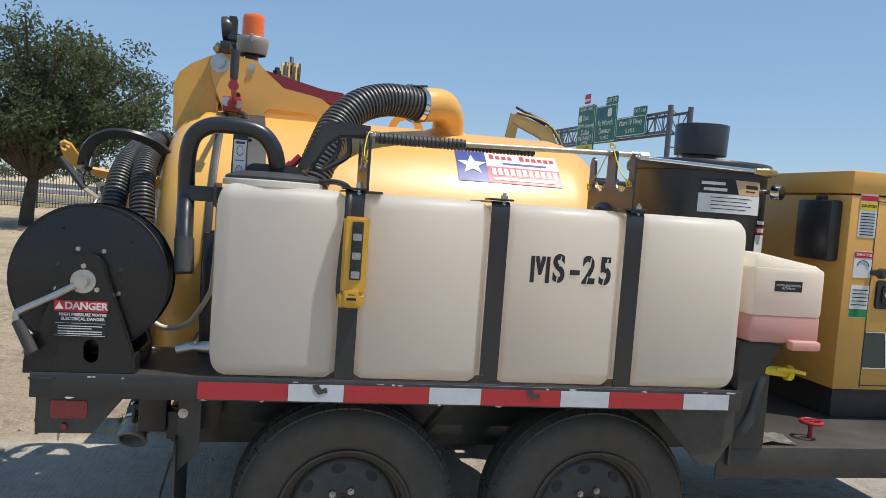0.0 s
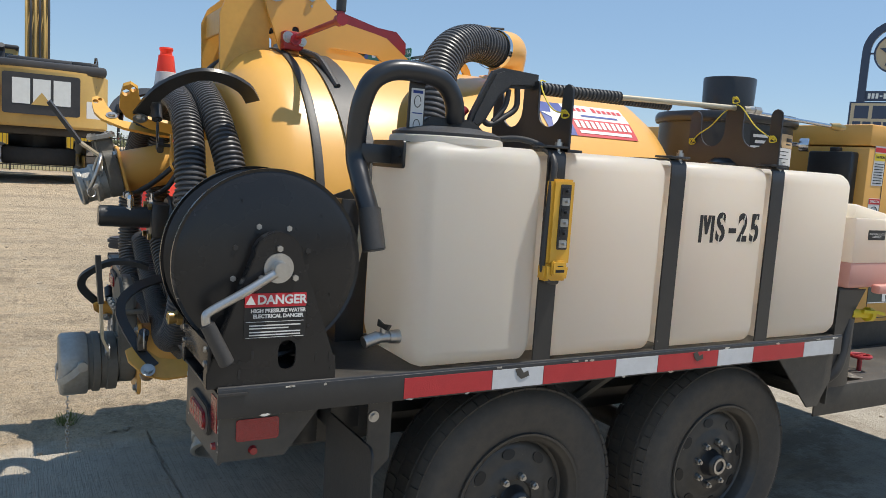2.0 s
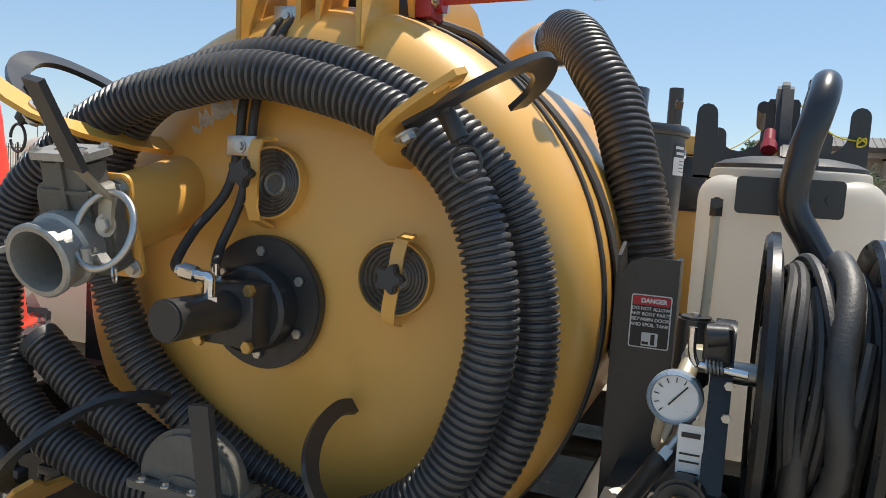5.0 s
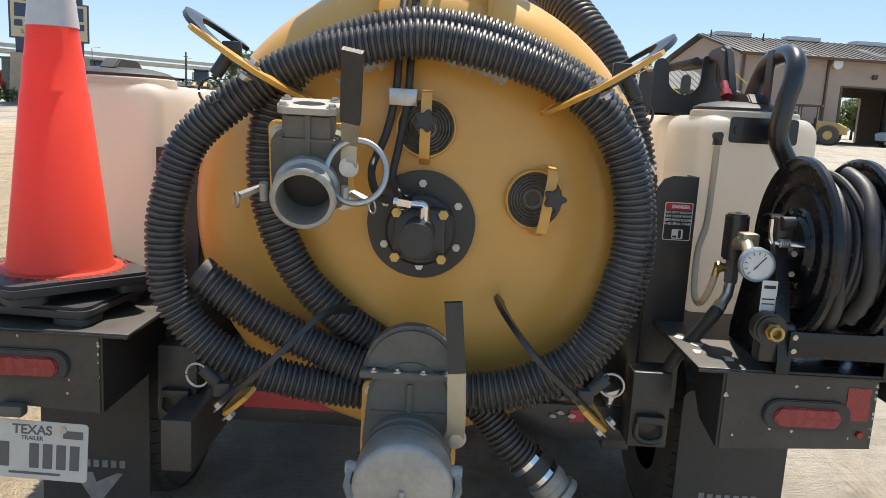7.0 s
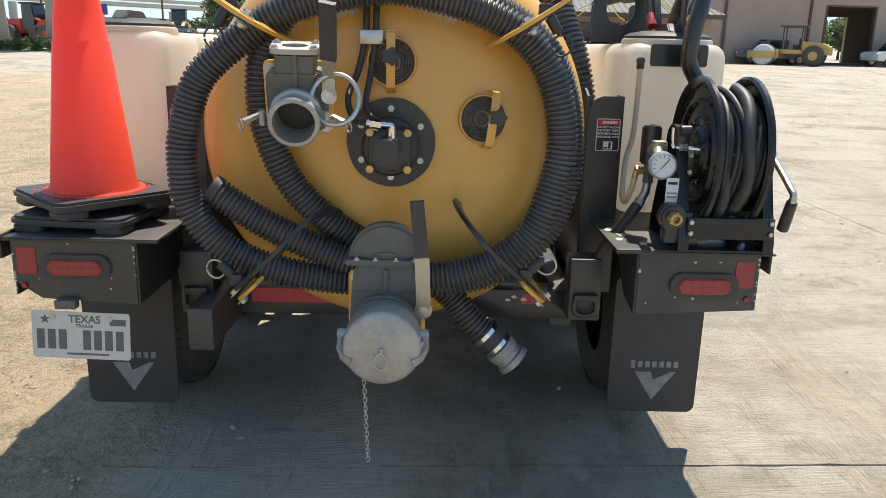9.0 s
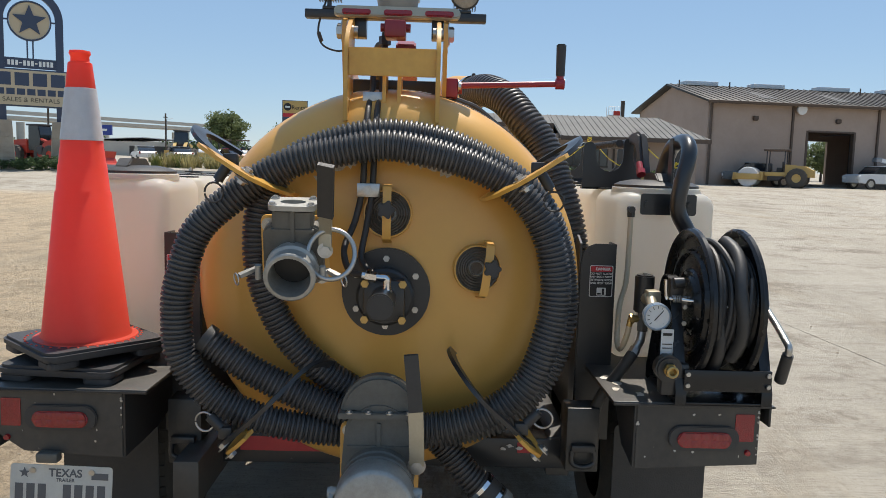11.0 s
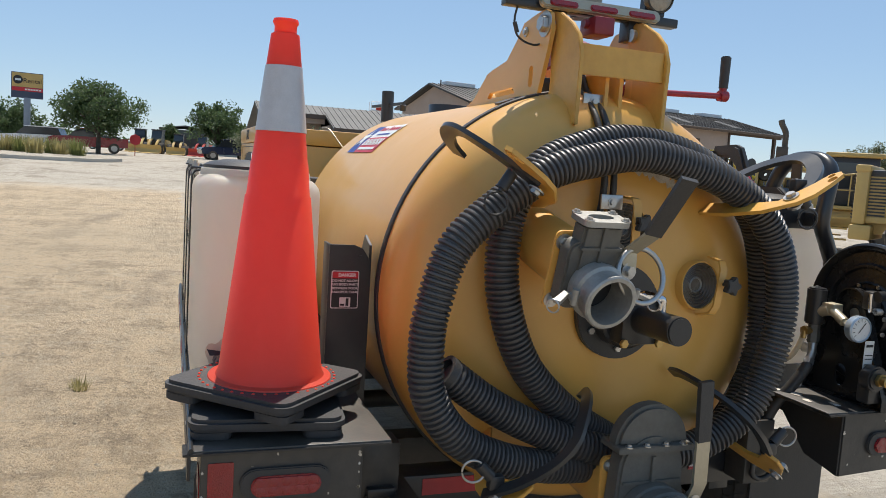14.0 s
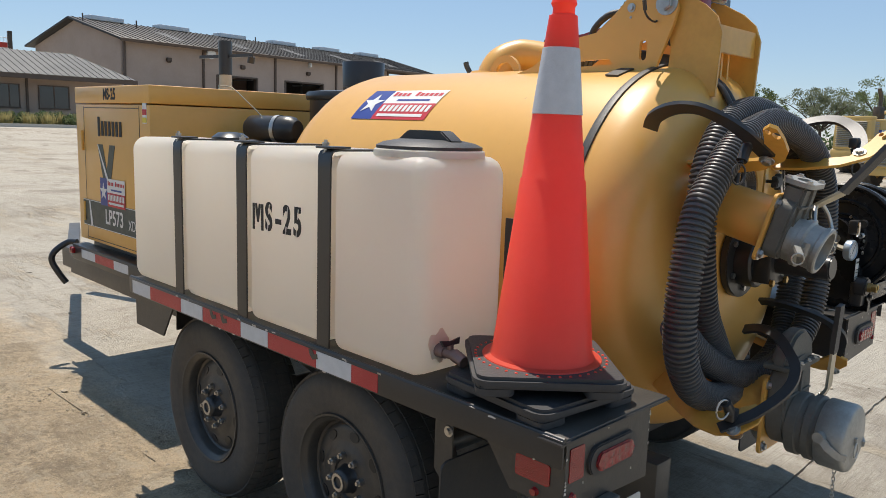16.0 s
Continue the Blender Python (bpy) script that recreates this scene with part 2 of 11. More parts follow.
def resample(pts, step):
    out, left = [pts[0]], step
    for a, b in zip(pts, pts[1:]):
        d, done = (b - a).length, 0.0
        while d - done >= left:
            done += left
            out.append(a.lerp(b, done / d))
            left = step
        left -= d - done
    return out


def sweep(pts, radius, segs=14, caps=True, flat=None):
    """A tube along points; radius is a number or one for each point. flat = (w, h, up): a flat bar instead."""
    bm = bmesh.new()
    rings, up = [], None
    n = len(pts)
    for i, p in enumerate(pts):
        d = (pts[min(i + 1, n - 1)] - pts[max(i - 1, 0)]).normalized()
        if flat:
            side = d.cross(Vector(flat[2])).normalized()
            u = side.cross(d).normalized()
            w, h = flat[0] / 2, flat[1] / 2
            rings.append([bm.verts.new(p + side * a * w + u * b * h) for a, b in ((1, 1), (-1, 1), (-1, -1), (1, -1))])
            continue
        if up is None:
            up = d.orthogonal().normalized()
        up = (up - d * up.dot(d)).normalized()
        side = d.cross(up)
        r = radius[i] if isinstance(radius, (list, tuple)) else radius
        rings.append([bm.verts.new(p + (up * math.cos(a) + side * math.sin(a)) * r) for a in (2 * math.pi * k / segs for k in range(segs))])
    m = len(rings[0])
    for a, b in zip(rings, rings[1:]):
        for k in range(m):
            bm.faces.new((a[k], a[(k + 1) % m], b[(k + 1) % m], b[k]))
    if caps:
        bm.faces.new(rings[0][::-1])
        bm.faces.new(rings[-1])
    return bm


def pipe(points, r, segs=14, n=10, closed=False):
    return sweep(curve(points, n, closed), r, segs)


def ribbed(points, r, pitch=0.017, depth=0.006, segs=20, n=16, closed=False):
    """A corrugated hose: five rings to each rib, a broad crest and a narrow groove."""
    pts = resample(curve(points, n, closed), pitch / 5)
    return sweep(pts, [r - depth * (0.08, 0.0, 0.08, 0.95, 1.0)[i % 5] for i in range(len(pts))], segs)


def plate(outline, thick, m, bevel=0.002, holes=()):
    """A flat plate: an outline of (u, v), thick along w, laid by the matrix m (columns u, v, w, origin)."""
    bm = bmesh.new()
    vs = [bm.verts.new((u, v, -thick / 2)) for u, v in outline]
    f = bm.faces.new(vs)
    if holes:
        edges = list(f.edges)
        bm.faces.remove(f)
        for h in holes:
            hv = [bm.verts.new((u, v, -thick / 2)) for u, v in h]
            edges += [bm.edges.new((hv[i], hv[(i + 1) % len(hv)])) for i in range(len(hv))]
        bmesh.ops.triangle_fill(bm, use_beauty=True, use_dissolve=False, edges=edges)
    bmesh.ops.recalc_face_normals(bm, faces=bm.faces)
    ext = bmesh.ops.extrude_face_region(bm, geom=list(bm.faces))
    bmesh.ops.translate(bm, vec=(0, 0, thick), verts=[g for g in ext["geom"] if isinstance(g, bmesh.types.BMVert)])
    bmesh.ops.recalc_face_normals(bm, faces=bm.faces)
    if bevel and not holes:
        rim = [e for e in bm.edges if len(e.link_faces) == 2 and any(len(f.verts) > 4 or len(outline) == 4 for f in e.link_faces)]
        bmesh.ops.bevel(bm, geom=rim, offset=bevel, segments=2, affect="EDGES", clamp_overlap=True)
    return moved(bm, m)


def axes(origin, u, v):
    u, v = Vector(u).normalized(), Vector(v).normalized()
    w = u.cross(v)
    m = Matrix((u, v, w)).transposed().to_4x4()
    return Matrix.Translation(origin) @ m


def arc(cx, cy, r, a0, a1, n=10):
    return [(cx + r * math.cos(radians(a0 + (a1 - a0) * k / n)), cy + r * math.sin(radians(a0 + (a1 - a0) * k / n))) for k in range(n + 1)]


def rounded(w, h, r, n=5):
    """The outline of a rounded rectangle about the origin."""
    out = []
    for sx, sy, a in ((1, 1, 0), (-1, 1, 90), (-1, -1, 180), (1, -1, 270)):
        out += arc(sx * (w / 2 - r), sy * (h / 2 - r), r, a, a + 90, n)
    return out


def bolt(p, d, r=0.012, h=0.009, washer=True):
    """A hexagon head with a washer, standing on p along d."""
    p, d = Vector(p), Vector(d).normalized()
    bm = rod(p, p + d * h, r, segs=6, bevel=r * 0.12)
    if washer:
        bm = join(bm, rod(p - d * 0.001, p + d * 0.0025, r * 1.55, segs=16))
    return bm


def lettering(text, size, m, depth=0.0006, align="CENTER", bold=0.0, squeeze=1.0):
    """Words in the built-in font as a thin mesh, laid by m (x along the line, z out)."""
    c = bpy.data.curves.new("words", "FONT")
    c.body, c.size, c.align_x, c.align_y, c.extrude, c.offset = text, size, align, "CENTER", depth, bold
    ob = bpy.data.objects.new("words", c)
    dg = bpy.context.evaluated_depsgraph_get()
    scene.collection.objects.link(ob)
    dg.update()
    me = bpy.data.meshes.new_from_object(ob.evaluated_get(dg))
    bm = bmesh.new()
    bm.from_mesh(me)
    bpy.data.objects.remove(ob)
    bpy.data.curves.remove(c)
    bpy.data.meshes.remove(me)
    return moved(bm, m @ Matrix.Diagonal((squeeze, 1, 1, 1)))


def sheet(w, h, m, r=0.004, thick=0.0012, lift=0.0):
    return plate(rounded(w, h, r, 3), thick, m @ Matrix.Translation((0, 0, lift)), 0)


def bars(m, rows, lift=0.0016):
    """Unreadable lines of print: rows of (x, y, width, height)."""
    out = None
    for x, y, w, h in rows:
        b = plate([(x - w / 2, y - h / 2), (x + w / 2, y - h / 2), (x + w / 2, y + h / 2), (x - w / 2, y + h / 2)], 0.0008, m @ Matrix.Translation((0, 0, lift)), 0)
        out = join(out, b) if out else b
    return out


def star(r, m, inner=0.4, thick=0.001, turn=90):
    pts = []
    for k in range(10):
        a = radians(turn + 36 * k)
        q = r if k % 2 == 0 else r * inner
        pts.append((q * math.cos(a), q * math.sin(a)))
    return plate(pts, thick, m, 0)


def face_y(x, y, z, sign):
    """Axes of a label on a side wall whose outside looks along y * sign; reads from left to right from outside."""
    return axes((x, y, z), (1, 0, 0) if sign < 0 else (-1, 0, 0), (0, 0, 1))


def face_rear(x, y, z):
    return axes((x, y, z), (0, -1, 0), (0, 0, 1))


# ---- ground ----
def ramp(x):
    """The yard climbs gently ahead of the trailer."""
    return 0.0095 * max(0.0, x - 10) ** 2 / (max(0.0, x - 10) + 12) if x > 10 else 0.0


def ease(t):
    t = max(0.0, min(1.0, t))
    return t * t * (3 - 2 * t)


def gz(x, y):
    """Height of the ground: the ramp, the raised frontage by the office and the road, a low mound under the parked excavator."""
    z = ramp(min(x, 400)) + 0.75 * ease((x - 28) / 18) * (0.55 + 0.45 * ease((y + 20) / 9))
    return z + 0.06 * math.exp(-((x - 0.6) ** 2 + (y - 25.5) ** 2) / 26)


def ground_material(name, concrete):
    m = bpy.data.materials.new(name)
    m.use_nodes = True
    N, L = m.node_tree.nodes, m.node_tree.links
    p = N["Principled BSDF"]
    g = N.new("ShaderNodeNewGeometry")
    sep = N.new("ShaderNodeSeparateXYZ")
    L.new(g.outputs["Position"], sep.inputs[0])

    def noise_at(s, detail=5.0, stretch=None, rough=0.6):
        n = N.new("ShaderNodeTexNoise")
        n.inputs["Scale"].default_value, n.inputs["Detail"].default_value, n.inputs["Roughness"].default_value = s, detail, rough
        if stretch:
            v = N.new("ShaderNodeVectorMath")
            v.operation = "MULTIPLY"
            v.inputs[1].default_value = stretch
            L.new(g.outputs["Position"], v.inputs[0])
            L.new(v.outputs[0], n.inputs["Vector"])
        else:
            L.new(g.outputs["Position"], n.inputs["Vector"])
        return n.outputs[0]

    def rng(s, a, b, c=0.0, d=1.0):
        r = N.new("ShaderNodeMapRange")
        r.inputs[1].default_value, r.inputs[2].default_value, r.inputs[3].default_value, r.inputs[4].default_value = a, b, c, d
        L.new(s, r.inputs[0])
        return r.outputs[0]

    def mixc(f, a, b):
        x = N.new("ShaderNodeMix")
        x.data_type = "RGBA"
        for i, v in ((0, f), (6, a), (7, b)):
            if isinstance(v, tuple):
                x.inputs[i].default_value = (*v, 1)
            elif isinstance(v, float):
                x.inputs[i].default_value = v
            else:
                L.new(v, x.inputs[i])
        return x.outputs[2]

    def math_(op, a, b):
        x = N.new("ShaderNodeMath")
        x.operation = op
        for i, v in enumerate((a, b)):
            if isinstance(v, float):
                x.inputs[i].default_value = v
            else:
                L.new(v, x.inputs[i])
        return x.outputs[0]

    # concrete: cloudy, broomed across the lane, stained
    con = mixc(rng(noise_at(0.7), 0.35, 0.7), (0.475, 0.428, 0.352), (0.40, 0.358, 0.292))
    con = mixc(rng(noise_at(9.0, 6), 0.45, 0.75, 0, 0.6), con, (0.32, 0.285, 0.235))
    con = mixc(rng(noise_at(1.7, 6, None, 0.7), 0.56, 0.72, 0, 0.7), con, (0.235, 0.20, 0.16))
    con = mixc(rng(noise_at(0.35, 7, (0.35, 1.5, 1), 0.7), 0.55, 0.66, 0, 0.75), con, (0.345, 0.28, 0.195))
    con = mixc(rng(noise_at(0.6, 8, (2.0, 0.25, 1), 0.75), 0.57, 0.63, 0, 0.5), con, (0.26, 0.22, 0.17))
    con = mixc(rng(noise_at(0.42, 9, (1.6, 0.7, 1), 0.74), 0.535, 0.60, 0, 0.65), con, (0.215, 0.18, 0.14))
    con = mixc(rng(noise_at(0.15, 6, None, 0.7), 0.50, 0.66, 0, 0.45), con, (0.46, 0.42, 0.35))
    con = mixc(rng(noise_at(45.0, 4, None, 0.7), 0.56, 0.68, 0, 0.6), con, (0.19, 0.165, 0.13))
    con = mixc(rng(noise_at(2.2, 5, (55.0, 1.6, 1), 0.65), 0.50, 0.62, 0, 0.42), con, (0.22, 0.195, 0.16))
    con = mixc(rng(noise_at(2.2, 5, (48.0, 2.3, 1), 0.65), 0.56, 0.66, 0, 0.30), con, (0.50, 0.46, 0.39))
    con = mixc(rng(noise_at(150.0, 3, None, 0.7), 0.58, 0.66, 0, 0.5), con, (0.50, 0.455, 0.385))
    con = mixc(rng(noise_at(0.20, 9, (0.5, 2.4, 1), 0.72), 0.53, 0.61, 0, 0.35), con, (0.25, 0.215, 0.165))
    con = mixc(rng(noise_at(0.55, 10, (0.8, 1.3, 1), 0.8), 0.55, 0.60, 0, 0.6), con, (0.205, 0.17, 0.13))
    con = mixc(rng(noise_at(1.3, 10, None, 0.8), 0.57, 0.63, 0, 0.45), con, (0.47, 0.425, 0.355))
    # dirt: sandy with pebbles, dark crumbs and ruts
    dirt = mixc(rng(noise_at(1.3, 6), 0.35, 0.7), (0.63, 0.49, 0.325), (0.54, 0.415, 0.275))
    worn = rng(noise_at(0.8, 7, (0.8, 1.3, 1), 0.7), 0.44, 0.60, 0.25, 1.0)
    dirt = mixc(rng(noise_at(0.95, 10, (0.8, 1.25, 1), 0.78), 0.51, 0.58, 0, 0.55), dirt, (0.30, 0.235, 0.16))
    dirt = mixc(rng(noise_at(2.7, 10, (1.2, 0.8, 1), 0.8), 0.54, 0.60, 0, 0.6), dirt, (0.23, 0.18, 0.125))
    dirt = mixc(math_("MULTIPLY", worn, rng(noise_at(26.0, 5, None, 0.7), 0.50, 0.62, 0, 0.85)), dirt, (0.28, 0.22, 0.15))
    dirt = mixc(rng(noise_at(60.0, 4, None, 0.7), 0.56, 0.64, 0, 0.85), dirt, (0.60, 0.50, 0.37))
    dirt = mixc(rng(noise_at(110.0, 3), 0.57, 0.65, 0, 0.6), dirt, (0.22, 0.175, 0.125))
    dirt = mixc(rng(noise_at(0.45, 6, (0.3, 1.2, 1), 0.65), 0.54, 0.66, 0, 0.6), dirt, (0.25, 0.205, 0.155))
    dirt = mixc(rng(noise_at(2.4, 9, (0.35, 2.0, 1), 0.78), 0.53, 0.63, 0, 0.35), dirt, (0.27, 0.21, 0.145))
    dirt = mixc(rng(noise_at(5.0, 8, (0.6, 1.6, 1), 0.75), 0.54, 0.60, 0, 0.6), dirt, (0.52, 0.43, 0.31))
    dirt = mixc(math_("MULTIPLY", worn, rng(noise_at(8.0, 8, None, 0.8), 0.54, 0.62, 0, 0.75)), dirt, (0.25, 0.195, 0.135))
    # wheel tracks: long broken bands across the yard
    dirt = mixc(rng(noise_at(1.1, 9, (2.2, 0.30, 1), 0.74), 0.54, 0.62, 0, 0.4), dirt, (0.32, 0.25, 0.17))
    dirt = mixc(rng(noise_at(1.6, 9, (2.6, 0.35, 1), 0.74), 0.54, 0.64, 0, 0.3), dirt, (0.27, 0.21, 0.15))
    dirt = mixc(rng(noise_at(3.3, 8, (1.8, 0.4, 1), 0.75), 0.55, 0.62, 0, 0.5), dirt, (0.55, 0.46, 0.34))
    dirt = mixc(rng(noise_at(0.12, 5, None, 0.6), 0.50, 0.62, 0, 0.5), dirt, (0.47, 0.38, 0.265))
    broom = noise_at(3.0, 3, (70.0, 2.0, 1))
    grain = noise_at(140.0, 4)
    clods = noise_at(18.0, 6, None, 0.7)
    wob = math_("MULTIPLY", math_("SUBTRACT", noise_at(1.1, 7, None, 0.65), 0.5), 1.0)
    edge = math_("ADD", sep.outputs[1], wob)
    is_dirt = rng(edge, 0.80, 1.0)
    # dirt dragged over the paving in thin broken smears
    drag = math_("MULTIPLY", rng(noise_at(0.9, 8, (0.5, 2.2, 1), 0.72), 0.52, 0.60), rng(math_("ADD", edge, math_("MULTIPLY", noise_at(0.25, 3), 14.0)), 5.0, 8.0))
    is_dirt = math_("MAXIMUM", is_dirt, math_("MULTIPLY", drag, 0.55))
    # beyond the yard's far edge everything is paved again
    is_dirt = math_("MULTIPLY", is_dirt, rng(math_("ADD", sep.outputs[0], math_("MULTIPLY", wob, 3.0)), 30.0, 27.0))
    if concrete:
        is_dirt = math_("MULTIPLY", is_dirt, 0.92)
    L.new(mixc(is_dirt, con, dirt), p.inputs["Base Color"])
    h1 = math_("ADD", math_("MULTIPLY", broom, 0.9), math_("MULTIPLY", grain, 0.7))
    h2 = math_("ADD", math_("MULTIPLY", clods, 5.0), math_("MULTIPLY", noise_at(55.0, 5, None, 0.7), 2.5))
    hm = N.new("ShaderNodeMix")
    L.new(is_dirt, hm.inputs[0]), L.new(h1, hm.inputs[2]), L.new(h2, hm.inputs[3])
    bp = N.new("ShaderNodeBump")
    bp.inputs["Strength"].default_value, bp.inputs["Distance"].default_value = 1.0, 0.012
    L.new(hm.outputs[0], bp.inputs["Height"]), L.new(bp.outputs[0], p.inputs["Normal"])
    p.inputs["Roughness"].default_value = 0.93
    p.inputs["Specular IOR Level"].default_value = 0.25
    return m


GROUND = ground_material("yard_ground", False)
SLAB = ground_material("broomed_concrete", True)
xs = [-900, -300, -80, -30] + [-12 + 2 * k for k in range(16)] + [22, 25, 28, 31, 34, 37, 40, 43, 46, 50, 56, 64, 75, 100, 150, 250, 500, 1200, 3000]
ys = [-3000, -900, -300, -120, -60] + [-30 + 3 * k for k in range(24)] + [45, 60, 120, 300, 900, 3000]
bm = bmesh.new()
vv = [[bm.verts.new((x, y, gz(x, y) - (0.012 if -13 < x < 9 and y < 2 else 0.0))) for y in ys] for x in xs]
for i in range(len(xs) - 1):
    for j in range(len(ys) - 1):
        bm.faces.new((vv[i][j], vv[i + 1][j], vv[i + 1][j + 1], vv[i][j + 1]))
ground = solo("ground", bm, GROUND, "sandy gravel yard beside worn concrete paving", "ground", kind="structure", smooth=80)

# ---- trailer ----
trailer = thing("trailer", "black steel tandem-axle trailer with red and white reflective tape", "trailer", (1.3, 0, 0))
for sy, tag in ((-1, "right"), (1, "left")):
    # the deck along each side: a top sheet with a turned-down edge
    part("side_deck", join(box(0.075, 2.425, min(sy * 0.70, sy * 1.172), max(sy * 0.70, sy * 1.172), 0.862, 0.876, 0.003)), BLACK_DUSTY, trailer, "scratched dusty black steel deck")
    part("deck_rail", join(box(0.070, 2.428, min(sy * 1.172, sy * 1.180), max(sy * 1.172, sy * 1.180), 0.808, 0.878, 0.002),
                           rod((0.07, sy * 1.172, 0.878), (2.428, sy * 1.172, 0.878), 0.006, segs=8)), BLACK, trailer, "chipped black rail")
    # reflective tape, red 279 mm and white 178 mm
    runs = [(0.552, 0.829, 0), (0.829, 1.007, 1), (1.007, 1.286, 0), (1.286, 1.464, 1), (1.464, 1.743, 0), (1.743, 1.921, 1), (1.921, 2.200, 0), (2.200, 2.378, 1)] if sy < 0 else \
           [(0.720, 0.843, 0), (0.843, 1.021, 1), (1.021, 1.300, 0), (1.300, 1.478, 1), (1.478, 1.757, 0), (1.757, 1.935, 1), (1.935, 2.214, 0), (2.214, 2.392, 1)]
    for x0, x1, white in runs:
        part("tape", box(x0 + 0.001, x1 - 0.001, min(sy * 1.1795, sy * 1.1815), max(sy * 1.1795, sy * 1.1815), 0.813, 0.868), TAPE_W if white else TAPE_R, trailer, "white reflective tape" if white else "red reflective tape")
    # torn bits of the tape
    for xt in ((0.905, 1.62) if sy < 0 else (1.06, 1.62, 1.70)):
        o = [(0.0, 0.0), (0.018, 0.004), (0.03, -0.012), (0.045, -0.006), (0.05, -0.022), (0.022, -0.03), (0.008, -0.018)]
        part("tape_tear", plate(o, 0.001, face_y(xt, sy * 1.1828, 0.866, sy), 0), BLACK_DUSTY, trailer)
    # tail box under the deck's end: rear sheet, side sheet, cut corner
    yo, yi = sy * 1.150, sy * 0.775
    u = (0, -1, 0)
    rear = [(-yo, 0.862), (-yi, 0.862), (-yi, 0.665), (-(yo * 0.93 if sy > 0 else yo), 0.685 if sy < 0 else 0.680), (-yo, 0.735 if sy > 0 else 0.70)]
    part("tail_panel", plate(rear, 0.008, axes((0.085, 0, 0), u, (0, 0, 1)), 0.001), BLACK_DUSTY, trailer, "scratched black tail panel")
    side_out = [(0.085, 0.862), (0.50, 0.862), (0.50, 0.80), (0.33, 0.80), (0.245, 0.690), (0.085, 0.690)]
    part("tail_side", plate([(x, z) for x, z in side_out], 0.006, axes((0, sy * 1.146, 0), (1, 0, 0), (0, 0, 1)), 0.001), BLACK_DUSTY, trailer)
    inner = [(0.085, 0.862), (0.62, 0.862), (0.62, 0.72), (0.36, 0.665), (0.085, 0.665)] if sy > 0 else [(0.085, 0.862), (0.62, 0.862), (0.62, 0.825), (0.33, 0.80), (0.22, 0.690), (0.085, 0.665)]
    part("tail_side", plate(inner, 0.008, axes((0, sy * 0.772, 0), (1, 0, 0), (0, 0, 1)), 0.001), BLACK, trailer, "scratched black inner plate")
    part("deck_end", plate([(-1.19 if sy < 0 else 0.70, 0), (-0.70 if sy < 0 else 1.19, 0), (-0.70 if sy < 0 else 1.19, 0.07), (-1.19 if sy < 0 else 0.70, 0.07)], 0.006, axes((0.068, 0, 0.868), (0, 1, 0), (1, 0, 0)), 0.001), BLACK, trailer)
    # lights
    ly, lz = (-0.980, 0.766) if sy < 0 else (0.955, 0.786)
    lamp = part("tail_lamp", plate(rounded(0.215, 0.078, 0.038), 0.016, face_rear(0.078, ly, lz), 0.003), RUBBER, trailer, "oval tail lamp in a black grommet")
    part("lens", plate(rounded(0.165, 0.050, 0.025), 0.014, face_rear(0.070, ly, lz - 0.003), 0.004), LENS_RED, lamp, "faceted red lens")
    for k in range(10):
        part("led", spin([(0.0, 0.0016), (0.008, 0.0012), (0.012, 0.0)], (0.0628, ly + (k % 5 - 2) * 0.031, lz + 0.008 - (k // 5) * 0.022), (-1, 0, 0), 12), LENS_RED, lamp)
    part("reflector", plate(rounded(0.058, 0.085, 0.004), 0.003, face_rear(0.080, sy * 1.105, 0.80), 0), LENS_RED, trailer, "scuffed red reflector")
    part("marker_lamp", rod((0.082, sy * 1.118, 0.722), (0.072, sy * 1.118, 0.722), 0.010, 0.008, 14), LENS_RED, trailer)
    part("side_reflector", plate(rounded(0.105, 0.055, 0.008), 0.003, face_y(0.175, sy * 1.1505, 0.765, sy), 0), LENS_RED, trailer, "scuffed red side reflector")
    part("side_marker", rod((0.165, sy * 1.148, 0.713), (0.165, sy * 1.160, 0.713), 0.012, 0.009, 14), LENS_RED, trailer)
    for ds in (-0.098, 0.098):
        part("lamp_screw", bolt((0.079, ly + ds, lz), (-1, 0, 0), 0.005, 0.003, False), STEEL, trailer)
    # mud flap with a pale mark
    fy = sy * 0.98
    flap = part("mud_flap", plate(rounded(0.335, 0.54, 0.03), 0.008, face_rear(0.49, fy, 0.40), 0.001), RUBBER, trailer, "black rubber mud flap with a pale printed mark")
    part("mark", plate([(-0.085, 0.30), (-0.012, 0.30), (0.0, 0.262), (0.075, 0.30), (0.098, 0.30), (0.0, 0.165)], 0.001, face_rear(0.4845, fy, 0.0) @ Matrix.Translation((0, 0.04, 0)) @ Matrix.Diagonal((0.85, 0.85, 1, 1)), 0), FLAP_INK, flap, "pale triangular mark")
    for k in range(7):
        part("mark", bars(face_rear(0.486, fy, 0.325), [(-0.080 + 0.027 * k, 0, 0.017, 0.024 if k else 0.032)]), FLAP_INK, flap)
    part("flap_hanger", plate([(0.49, 0.862), (0.56, 0.862), (0.56, 0.62), (0.49, 0.55)], 0.006, axes((0, sy * 1.10, 0), (1, 0, 0), (0, 0, 1)), 0.001), BLACK_DUSTY, trailer)
    part("hanger_bolt", bolt((0.505, sy * 1.104, 0.745), (0, sy, 0), 0.010), STEEL, trailer)
    # tie-down bracket on the frame's end
    part("pocket", join(box(0.30, 0.40, sy * 0.66 - 0.055, sy * 0.66 + 0.055, 0.56, 0.78, 0.006)), BLACK_DUSTY, trailer, "dusty black frame pocket")
